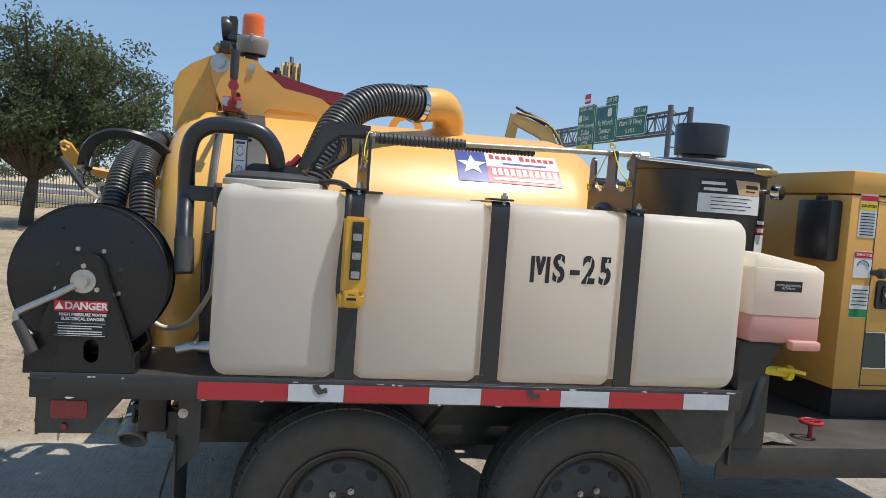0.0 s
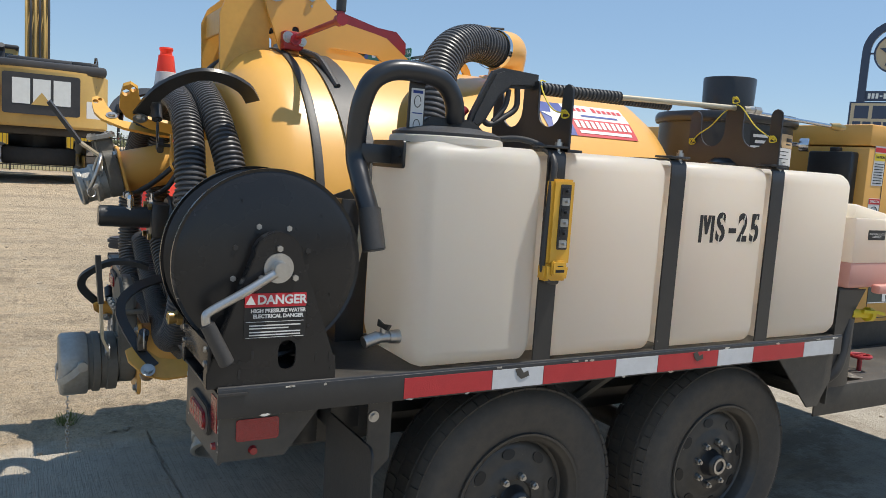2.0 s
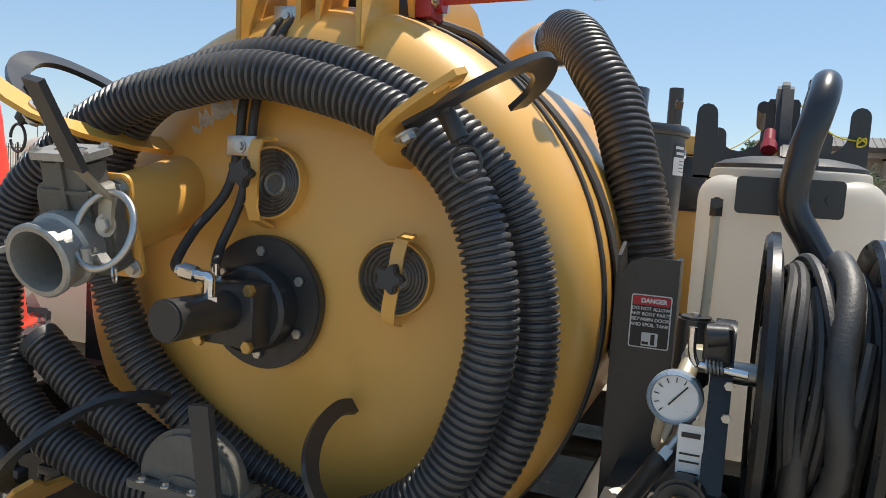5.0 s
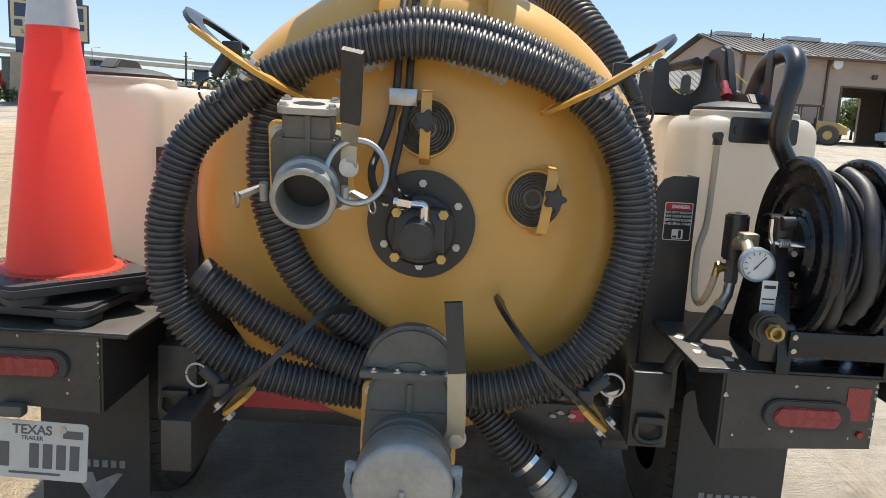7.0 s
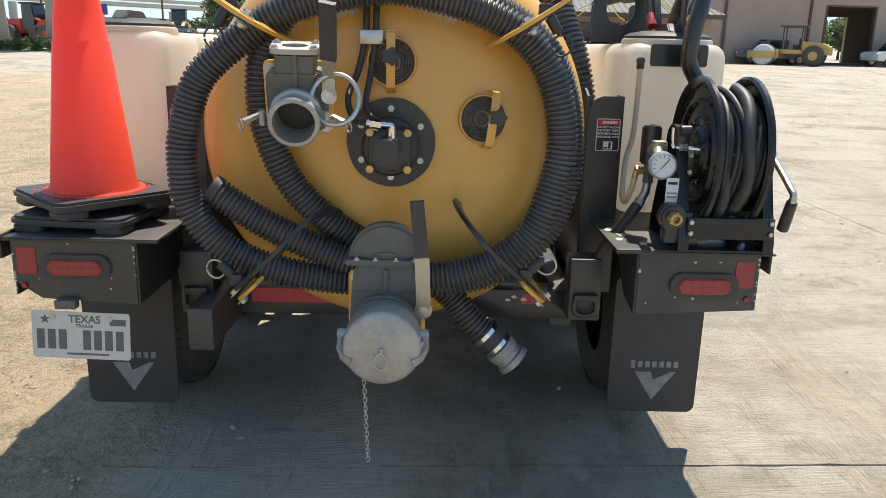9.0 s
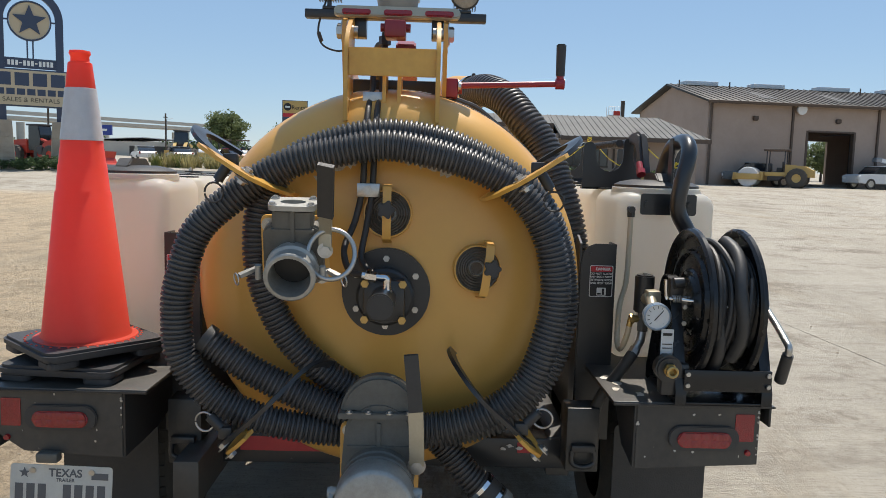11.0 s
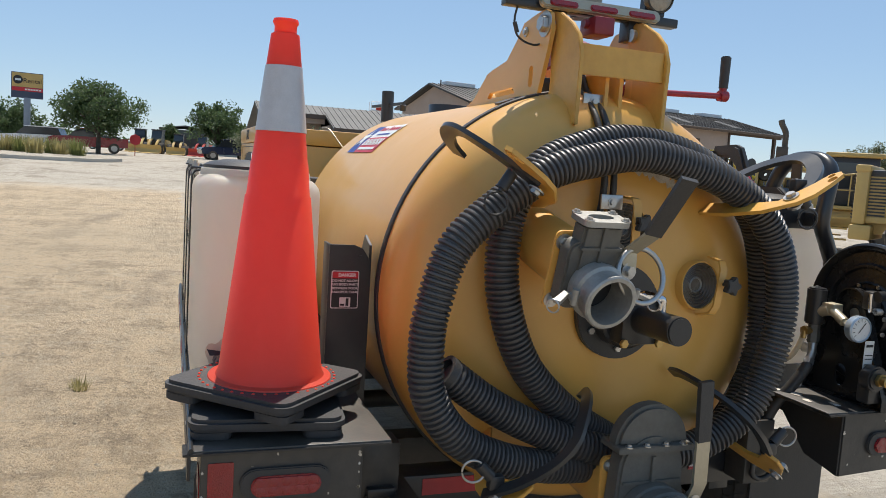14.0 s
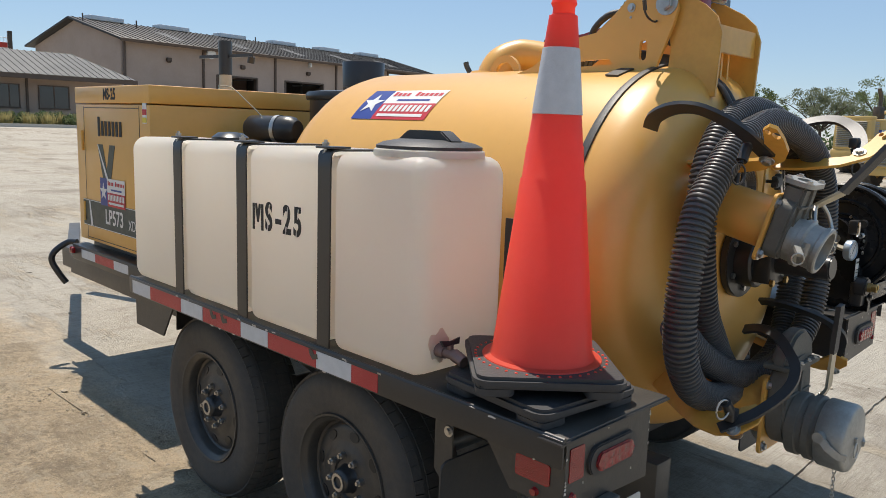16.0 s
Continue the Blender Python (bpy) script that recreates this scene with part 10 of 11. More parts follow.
part("number_panel", moved(box(-1.27, 1.27, 6.32, 6.86, -0.08, 0.08), pyl(0)), SIGN_BLUE, py_, "navy panel with a pale line of blocks")
part("number_line", bars(pyl(6.59, 0.085), [(-1.05 + 0.19 * k, 0, 0.13, 0.28 if k not in (3, 7) else 0.06) for k in range(12)], 0.002), SIGN_WHITE, py_)
bd = part("board", moved(box(-1.95, 1.95, 4.22, 6.26, -0.12, 0.20, 0.02), pyl(0)), SIGN_BLUE, py_, "board frame")
part("panel", moved(box(-1.85, 1.85, 4.30, 6.18, 0.20, 0.235), pyl(0)), SIGN_TAN, bd, "tan panel with navy blocks")
for a, z, w, h in [(-1.32 + 0.88 * k, 5.70, 0.70, 0.70) for k in range(4)] + [(-1.5 + 0.5 * k, 5.02, 0.40, 0.34) for k in range(7)]:
    part("block", bars(pyl(0, 0.238), [(a, z, w, h)], 0.002), SIGN_BLUE, bd)
part("words", lettering("SALES & RENTALS", 0.34, pyl(4.58, 0.238), 0.004, squeeze=1.05), INK, bd, "dark words SALES & RENTALS")

# ---- rental sign on a post ----
RX, RY = 68.1, 12.3
rs = thing("rental_sign", "gold and navy rental sign on a grey steel post", "sign", (RX, RY, gz(RX, RY)))
ru = Vector((RY / RX * 1.0, -1, 0)).normalized()
rm = axes((RX, RY, 0), ru, (0, 0, 1))
part("post", moved(box(-0.24, 0.24, gz(RX, RY) - 0.3, 5.2, -0.2, 0.2, 0.02), rm), GALV, rs, "grey square post")
part("cabinet", moved(box(-1.13, 1.13, 5.15, 7.15, -0.2, 0.2, 0.03), rm), SIGN_BLUE, rs, "navy lower panel")
part("panel", moved(box(-1.08, 1.08, 6.0, 7.1, 0.2, 0.22), rm), MACHINE, rs, "gold upper panel")
part("band", moved(box(-1.08, 1.08, 5.68, 5.98, 0.2, 0.22), rm), LABEL_R, rs, "red band")
part("disc", moved(spin([(0.0, 0.0), (0.34, 0.0), (0.34, 0.02), (0.0, 0.02)], (-0.66, 6.56, 0.221), (0, 0, 1), 28), rm), INK, rs, "dark round mark")
part("words", moved(lettering("Rental", 0.52, Matrix.Translation((0.36, 6.5, 0.226)), 0.004), rm), INK, rs, "dark word")
part("print", bars(rm @ Matrix.Translation((0, 0, 0.222)), [(-0.66, 6.56, 0.42, 0.16)], 0.022), SIGN_WHITE, rs)
part("print", bars(rm @ Matrix.Translation((0, 0, 0.222)), [(-0.1 + 0.2 * k, 5.83, 0.15, 0.12) for k in range(6)], 0.002), SIGN_WHITE, rs)

# ---- highway sign gantry ----
GANTRY = mat("weathered_gantry_steel", (0.13, 0.15, 0.17), 0.6, 0.3, (0.09, 0.10, 0.12), 2, 0.6)
gt = thing("sign_gantry", "grey steel truss gantry with green highway signs", "sign gantry", (33.4, 57.3, gz(33.4, 57.3)))
GX = lambda y: 33.4 - 0.093 * (y - 57.3)
for yb in (58.4, 84.5):
    pr = []
    for dx in (-0.95, 0.95):
        pr.append(part("post", rod((GX(yb) + dx, yb, -0.3), (GX(yb) + dx, yb, 11.4), 0.24, segs=14), GANTRY, gt, "grey tubular post"))
    for k in range(5):
        z1 = 1.0 + 1.7 * k
        s = 1 if k % 2 else -1
        part("brace", rod((GX(yb) - 0.95 * s, yb, z1), (GX(yb) + 0.95 * s, yb, z1 + 1.7), 0.07, segs=8), GANTRY, gt)
        part("brace", rod((GX(yb) - 0.95, yb, z1), (GX(yb) + 0.95, yb, z1), 0.07, segs=8), GANTRY, gt)
for dx in (-0.7, 0.7):
    for zz in (9.2, 10.9):
        part("chord", rod((GX(58.4) + dx, 58.4, zz), (GX(84.5) + dx, 84.5, zz), 0.13, segs=10), GANTRY, gt, "truss chord")
    for k in range(20):
        ya, yb = 58.4 + 1.305 * k, 58.4 + 1.305 * (k + 1)
        za, zb = (9.2, 10.9) if k % 2 else (10.9, 9.2)
        part("lattice", rod((GX(ya) + dx, ya, za), (GX(yb) + dx, yb, zb), 0.05, segs=6), GANTRY, gt)
        part("lattice", rod((GX(ya) + dx, ya, 9.2), (GX(ya) + dx, ya, 10.9), 0.045, segs=6), GANTRY, gt)
for k in range(20):
    ya = 58.4 + 1.305 * k
    part("lattice", rod((GX(ya) - 0.7, ya, 10.9), (GX(ya + 1.4) + 0.7, ya + 1.4, 10.9), 0.045, segs=6), GANTRY, gt)


def road_sign(yc, w, z0_, z1, tab, lines, yellow=False):
    """A green board on the gantry's near face; lines of (text, height, z)."""
    m = axes((GX(yc) - 1.15, yc, 0), (0.093, -1, 0), (0, 0, 1))
    b = part("sign_board", moved(plate(rounded(w, z1 - z0_, 0.2), 0.08, Matrix.Translation((0, (z0_ + z1) / 2, 0)), 0), m), SIGN_GREEN, gt, "green highway sign")
    part("border", moved(plate(rounded(w - 0.1, z1 - z0_ - 0.1, 0.18), 0.01, Matrix.Translation((0, (z0_ + z1) / 2, 0.045)), 0, [rounded(w - 0.22, z1 - z0_ - 0.22, 0.14)]), m), SIGN_WHITE, b)
    if tab:
        part("exit_tab", moved(plate(rounded(2.3, 0.75, 0.1), 0.08, Matrix.Translation((w / 2 - 1.15, z1 + 0.40, 0)), 0), m), SIGN_GREEN, b)
        part("words", moved(lettering(tab, 0.55, Matrix.Translation((w / 2 - 1.15, z1 + 0.40, 0.05)), 0.004), m), SIGN_WHITE, b)
    for text, h, z in lines:
        part("words", moved(lettering(text, h, Matrix.Translation((0, z, 0.05)), 0.004), m), SIGN_WHITE, b)
    if yellow:
        part("strip", moved(box(-w / 2 + 0.1, w / 2 - 0.1, z0_ + 0.1, z0_ + 0.75, 0.041, 0.05), m), LABEL_Y, b, "yellow strip")
        part("words", moved(lettering("LEFT LANE", 0.5, Matrix.Translation((0, z0_ + 0.42, 0.053)), 0.003), m), INK, b)
    part("hanger", join(moved(box(-w * 0.3, -w * 0.3 + 0.1, z0_, z1, -0.45, -0.04), m), moved(box(w * 0.3, w * 0.3 + 0.1, z0_, z1, -0.45, -0.04), m)), GANTRY, b)
    return b, m


b, m = road_sign(73.9, 3.8, 8.0, 12.9, "", [("EXPRESS LANES", 0.42, 12.5), ("East", 0.75, 11.6), ("DFW Airport", 0.62, 10.75), ("Dallas", 0.8, 10.05), ("ENTRANCE", 0.6, 9.45), ("1 MILE", 0.55, 8.98)], True)
part("shield", sheet(0.7, 0.75, m @ Matrix.Translation((-1.3, 11.6, 0.046)), 0.2, 0.01), LABEL_W, b)
part("flag_sign", moved(box(-0.6, 0.6, 13.1, 14.1, -0.04, 0.04), m), LABEL_R, b, "small red and white sign")
part("flag_sign", moved(box(-0.6, 0.6, 13.35, 13.6, 0.041, 0.05), m), LABEL_W, b)
b, m = road_sign(69.6, 4.4, 8.8, 12.5, "EXIT 50B", [("Ft Worth", 0.8, 10.75), ("Denton", 0.8, 9.95), ("½ MILE", 0.55, 9.25)])
for dx, mt in ((-0.8, LABEL_B), (0.8, LABEL_W)):
    part("shield", sheet(0.85, 0.85, m @ Matrix.Translation((dx, 11.75, 0.046)), 0.25, 0.01), mt, b)
b, m = road_sign(64.6, 5.4, 9.1, 10.95, "EXIT 16A", [("Mark IV Pkwy", 0.75, 10.4), ("¼ MILE", 0.55, 9.6)])

# ---- fence and highway verge ----
fence = thing("picket_fence", "black steel picket fence along the yard's edge", "fence", (-3, 32, 0))
for k in range(26):
    x0 = -34 + 2.4 * k
    part("fence_post", box(x0 - 0.035, x0 + 0.035, 31.965, 32.035, -0.2, 1.78), MACHINE_DARK, fence, smooth=0)
    part("rail", box(x0 + 0.035, x0 + 2.365, 31.985, 32.015, 1.50, 1.54), MACHINE_DARK, fence, smooth=0)
    part("rail", box(x0 + 0.035, x0 + 2.365, 31.985, 32.015, 0.22, 0.26), MACHINE_DARK, fence, smooth=0)
me = finish("picket", moved(box(-0.011, 0.011, -0.011, 0.011, 0.05, 1.7), Matrix.Identity(4)), MACHINE_DARK, 0)
for k in range(26):
    for j in range(1, 19):
        x0 = -34 + 2.4 * k + j * 2.4 / 19
        if -13.5 < x0 < 1.5:
            ob = new("picket", me)
            ob.parent = fence
            ob.location = (x0 + 3, 0, 0)
v, f = [], []
for k in range(26):
    for j in range(1, 19):
        x0 = -34 + 2.4 * k + j * 2.4 / 19
        if not -13.5 < x0 < 1.5:
            i = len(v)
            v += [(x0 + a + 3, b, c) for c in (0.05, 1.7) for a, b in ((-0.011, -0.011), (0.011, -0.011), (0.011, 0.011), (-0.011, 0.011))]
            f += [(i, i + 1, i + 5, i + 4), (i + 1, i + 2, i + 6, i + 5), (i + 2, i + 3, i + 7, i + 6), (i + 3, i, i + 4, i + 7), (i + 4, i + 5, i + 6, i + 7)]
me = bpy.data.meshes.new("far_picket_row")
me.from_pydata(v, [], f)
me.materials.append(MACHINE_DARK)
ob = new("far_picket_row", me)
ob.parent = fence
tagged(ob, "", kind="stuff")
for x0, h in ((-3.0, 2.75), (-2.72, 2.55)):
    solo("steel_post", rod((x0, 31.4, -0.1), (x0, 31.4, h), 0.075, segs=14, bevel=0.01), GALV, "plain grey steel post by the fence", "post", (x0, 31.4, 0), group="grey posts")
GRASS_BAND = mat("mown_dry_grass", (0.20, 0.165, 0.075), 0.95, 0, (0.26, 0.205, 0.10), 0.3, 0.9, 0.8, 6, spots=(0.12, 0.125, 0.05), spot_scale=1.2, spot_level=0.55)
ASPHALT = mat("worn_asphalt", (0.10, 0.10, 0.10), 0.9, 0, (0.14, 0.135, 0.13), 0.3, 0.7, 0.4, 8)
solo("verge", box(-400, 38, 33.0, 56, -0.1, 0.03), GRASS_BAND, "dry mown grass verge past the fence", "grass", kind="structure")
solo("highway", box(-400, 400, 60, 76, -0.1, 0.04), ASPHALT, "grey highway past the verge", "road", kind="structure")
solo("service_road", box(-400, 38, 40, 46, -0.1, 0.06), ASPHALT, "grey service road past the fence", "road", kind="structure")
gr = thing("guard_rail", "galvanised guard rail along the highway", "guard rail", (-20, 58, 0))
part("rail", sweep([Vector((-90, 58, 0.65)), Vector((40, 58, 0.65))], 0, flat=(0.08, 0.34, (0, 0, 1))), GALV, gr)
for k in range(33):
    part("post", box(-90 + 4 * k, -89.85 + 4 * k, 58.05, 58.2, 0, 0.72), GALV, gr, smooth=0)
# overhead wire far off and utility poles
for x, y in ((-75, 150), (10, 155), (95, 160), (120, 60), (150, 52), (180, 30)):
    p = thing("utility_pole", "distant wooden utility pole", "pole", (x, y, gz(x, y)), "utility poles")
    part("pole", rod((x, y, gz(x, y)), (x, y, 10.5), 0.16, segs=8), BARK, p)
    part("cross_arm", box(x - 1.1, x + 1.1, y - 0.06, y + 0.06, 9.6, 9.75), BARK, p)

# far flyover to the side of the road
fl = thing("flyover", "distant concrete highway flyover on columns", "bridge", (190, 90, 0))
A, B = Vector((120, 130, 9.5)), Vector((240, 62, 10.6))
part("deck", sweep([A, A.lerp(B, 0.5) + Vector((6, 6, 0.3)), B], 0, flat=(8, 0.8, (0, 0, 1))), CONCRETE, fl, "pale concrete deck")
part("parapet", sweep([A + Vector((-3, -3, 1.2)), A.lerp(B, 0.5) + Vector((3, 3, 1.5)), B + Vector((-3, -3, 1.2))], 0, flat=(0.3, 0.9, (0, 0, 1))), CONCRETE, fl)
for k in range(7):
    q = A.lerp(B, k / 6)
    part("column", rod((q.x, q.y, -1), (q.x, q.y, 9.2), 0.9, segs=12), CONCRETE, fl)
for k in range(6):
    q = A.lerp(B, k / 5)
    lp = thing("street_lamp", "tall highway lamp post", "street lamp", (q.x - 14, q.y - 6, 0.6), "highway lamps")
    part("pole", rod((q.x - 14, q.y - 6, 0), (q.x - 14, q.y - 6, 12), 0.10, segs=8), GALV, lp)
    part("arm", rod((q.x - 14, q.y - 6, 12), (q.x - 12, q.y - 7, 12.3), 0.06, segs=6), GALV, lp)
bb = thing("billboard", "distant blue billboard on a post", "billboard", (138, 60, gz(138, 60)))
part("panel", box(137.8, 138.2, 57.5, 62.3, 5.6, 7.4), LABEL_B, bb, "blue panel")
part("post", rod((138.1, 60, 0), (138.1, 60, 5.6), 0.25, segs=10), GALV, bb)
part("print", box(137.77, 137.8, 58.3, 61.5, 6.3, 6.7), SIGN_WHITE, bb)


# ---- vehicles ----
def car(name, label, x, y, turn, profile, glass, width, wheels, r, material, cargo=None, group="parked vehicles"):
    """A parked vehicle from its side profile, with tapered glasshouse, wheels and lamps."""
    z0 = gz(x, y)
    e = thing(name, label, "vehicle", (x, y, z0), group)
    M = Matrix.Translation((x, y, z0)) @ Matrix.Rotation(radians(turn), 4, "Z")
    P_ = local(M)
    body = P_("body", prism(profile, -width / 2, width / 2, 0.05), material, e, "painted body")
    gl = prism(glass, -width / 2 + 0.12, width / 2 - 0.12, 0.03)
    P_("glasshouse", gl, WINDOW, e, "dark windows")
    zs2 = [p[1] for p in glass]
    top = [p for p in glass if p[1] > max(zs2) - 0.08]
    P_("roof", box(min(p[0] for p in top) - 0.05, max(p[0] for p in top) + 0.05, -width / 2 + 0.1, width / 2 - 0.1, max(zs2) - 0.02, max(zs2) + 0.05, 0.02), material, body)
    for wx in wheels:
        for sy in (-1, 1):
            t = P_("wheel", spin([(r * 0.6, -0.11), (r * 0.95, -0.11), (r, -0.07), (r, 0.07), (r * 0.95, 0.11), (r * 0.6, 0.11)], (wx, sy * (width / 2 - 0.08), r), (0, 1, 0), 24, True), TYRE, e, "black tyre")
            P_("rim", spin([(0, -0.09), (r * 0.62, -0.09), (r * 0.62, 0.09), (0, 0.09)], (wx, sy * (width / 2 - 0.08), r), (0, 1, 0), 16), STEEL, t)
    x1, x0 = max(p[0] for p in profile), min(p[0] for p in profile)
    for sy in (-1, 1):
        P_("head_lamp", box(x1 - 0.06, x1 + 0.01, sy * width * 0.36 - 0.16, sy * width * 0.36 + 0.16, 0.75, 0.92, 0.02), SIGN_WHITE, body)
        P_("tail_lamp", box(x0 - 0.01, x0 + 0.06, sy * width * 0.42 - 0.08, sy * width * 0.42 + 0.08, 0.75, 1.0, 0.02), LENS_RED, body)
    if cargo:
        for nm, bm_, mt in cargo:
            P_(nm, bm_, mt, e)
    return e


PICKUP = [(-2.8, 0.5), (-2.1, 0.45), (2.1, 0.42), (2.75, 0.5), (2.8, 1.0), (2.55, 1.12), (1.45, 1.2), (-0.55, 1.2), (-2.8, 1.2)]
PICKUP_G = [(-0.5, 1.15), (1.5, 1.15), (0.85, 1.78), (-0.4, 1.80)]
SEDAN = [(-2.2, 0.45), (2.2, 0.40), (2.3, 0.7), (2.1, 0.85), (1.1, 0.98), (-2.1, 1.02), (-2.3, 0.85)]
SEDAN_G = [(-1.9, 0.98), (1.2, 0.95), (0.35, 1.48), (-1.1, 1.5)]
SUV = [(-2.3, 0.5), (2.3, 0.45), (2.4, 0.85), (2.2, 1.0), (1.1, 1.1), (-2.3, 1.15)]
SUV_G = [(-2.2, 1.1), (1.2, 1.08), (0.5, 1.70), (-1.9, 1.72)]
car("pickup", "red pickup truck parked beside a tree", 64.5, 7.4, 95, PICKUP, PICKUP_G, 1.95, (-1.8, 1.75), 0.4, CAR_RED)
car("car", "dark blue sport utility car parked by the drive", 66.0, -3.2, 100, SUV, SUV_G, 1.9, (-1.4, 1.45), 0.37, CAR_BLUE)
car("car", "white car parked beyond the planted bed", 66.0, 11.4, 80, SUV, SUV_G, 1.9, (-1.4, 1.45), 0.36, CAR_WHITE)
car("car", "pale grey pickup parked below the rental sign", 95.8, 22.0, 30, PICKUP, PICKUP_G, 1.95, (-1.8, 1.75), 0.4, CAR_WHITE)
for k, (x, y, t, m) in enumerate(((72, 24, 30, CAR_GREY), (75, 28.5, 30, CAR_WHITE), (79, 21, 40, CAR_RED), (82, 18, 40, CAR_GREY), (90, 8, 90, CAR_WHITE), (66, 33, 60, CAR_WHITE))):
    car("car", "parked car in the far row", x, y, t, SEDAN, SEDAN_G, 1.8, (-1.35, 1.4), 0.33, m)
tank_c = [("crane_boom", sweep([Vector((-1.9, 0, 1.9)), Vector((0.6, 0.15, 2.35))], 0, flat=(0.28, 0.3, (0, 0, 1))), CAR_WHITE), ("crane_post", box(-2.5, -1.9, -0.3, 0.3, 1.2, 2.1, 0.05), CAR_WHITE), ("service_box", box(-2.75, -0.6, -1.02, -0.6, 0.75, 1.6, 0.03), CAR_WHITE), ("service_box", box(-2.75, -0.6, 0.6, 1.02, 0.75, 1.6, 0.03), CAR_WHITE), ("crane_head", box(0.35, 0.85, -0.15, 0.35, 2.15, 2.5, 0.04), GALV)]
car("service_truck", "white service truck with a small crane", 58.4, -36.0, 100, PICKUP, PICKUP_G, 2.0, (-1.8, 1.75), 0.42, CAR_WHITE, tank_c)
car("pickup", "dark pickup parked before the workshop", 58.4, -26.0, 82, PICKUP, PICKUP_G, 1.95, (-1.8, 1.75), 0.4, CAR_GREY)
car("tank_truck", "yellow dump truck on the service road", -2.5, 62.0, 0, [(-4.0, 0.7), (3.4, 0.7), (3.6, 1.2), (3.4, 1.9), (2.2, 2.3), (-4.0, 1.1)], [(1.6, 1.9), (3.3, 1.9), (3.0, 2.9), (1.7, 2.9)], 2.3, (-3.0, -1.9, 2.6), 0.5, TRUCK_YELLOW, [("tipper_body", prism([(-4.4, 1.2), (1.2, 1.2), (1.3, 2.6), (-4.7, 2.6)], -1.2, 1.2, 0.04), TRUCK_YELLOW), ("red_mark", box(-0.6, 0.3, -1.23, -1.205, 1.7, 2.2), LABEL_R)])
car("tank_truck", "yellow truck with a long red-striped tank", 1.0, 45.0, 0, [(-4.0, 0.7), (3.4, 0.7), (3.6, 1.2), (3.4, 1.9), (2.2, 2.3), (-4.0, 1.1)], [(1.6, 1.9), (3.3, 1.9), (3.0, 2.9), (1.7, 2.9)], 2.3, (-3.0, -1.9, 2.6), 0.5, TRUCK_YELLOW, [("tank", rod((-4.4, 0, 2.1), (1.3, 0, 2.1), 0.85, segs=24), TRUCK_YELLOW), ("stripe", box(-4.2, 1.1, -0.88, -0.84, 1.55, 1.75), LABEL_R)])


def roller(label, x, y, turn, canopy, group="rollers"):
    z0 = gz(x, y)
    e = thing("road_roller", label, "road roller", (x, y, z0), group)
    M = Matrix.Translation((x, y, z0)) @ Matrix.Rotation(radians(turn), 4, "Z")
    P_ = local(M)
    P_("drum", spin([(0.0, -1.0), (0.70, -1.0), (0.75, -0.95), (0.75, 0.95), (0.70, 1.0), (0.0, 1.0)], (1.9, 0, 0.75), (0, 1, 0), 36), CAR_WHITE, e, "pale steel drum")
    P_("drum_frame", join(box(0.9, 2.9, 1.04, 1.16, 0.55, 1.0, 0.03), box(0.9, 2.9, -1.16, -1.04, 0.55, 1.0, 0.03), box(2.75, 2.95, -1.16, 1.16, 0.5, 1.05, 0.03), box(0.8, 1.05, -1.16, 1.16, 0.5, 1.15, 0.03)), MACHINE, e, "yellow drum frame")
    P_("hood", prism([(-2.6, 0.8), (-0.6, 0.8), (-0.6, 1.75), (-2.0, 1.62), (-2.6, 1.3)], -0.7, 0.7, 0.08), MACHINE if canopy else CAR_WHITE, e, "rounded engine hood")
    for sy in (-1, 1):
        wheel_set(P_, e, -1.5, sy * 0.85, 0.72, 0.45, MACHINE)
    P_("platform", box(-0.7, 0.75, -0.8, 0.8, 0.85, 1.15, 0.04), MACHINE, e)
    P_("seat", join(box(-0.45, 0.0, -0.25, 0.25, 1.15, 1.5, 0.05), box(-0.5, -0.38, -0.25, 0.25, 1.45, 1.95, 0.04)), MACHINE_DARK, e)
    P_("console", box(0.35, 0.6, -0.3, 0.3, 1.15, 1.8, 0.04), MACHINE_DARK, e)
    for sx, sy in ((-0.6, -0.7), (-0.6, 0.7), (0.65, -0.7), (0.65, 0.7)):
        P_("roof_post", rod((sx, sy, 1.1), (sx, sy, 2.75), 0.04, segs=8), MACHINE_DARK, e)
    P_("roof", box(-0.85, 0.9, -0.85, 0.85, 2.72, 2.86, 0.04), MACHINE_DARK if not canopy else STUCCO_TRIM, e, "flat canopy roof")
    return e


roller("yellow road roller with a canopy before the workshop", 55.6, -26.3, 58, True)
roller("yellow and black roller in the machine row", 99.0, 29.4, 200, True)
roller("yellow and black roller in the machine row", 99.7, 27.1, 200, True)
roller("yellow and black roller in the machine row", 100.2, 24.8, 200, True)


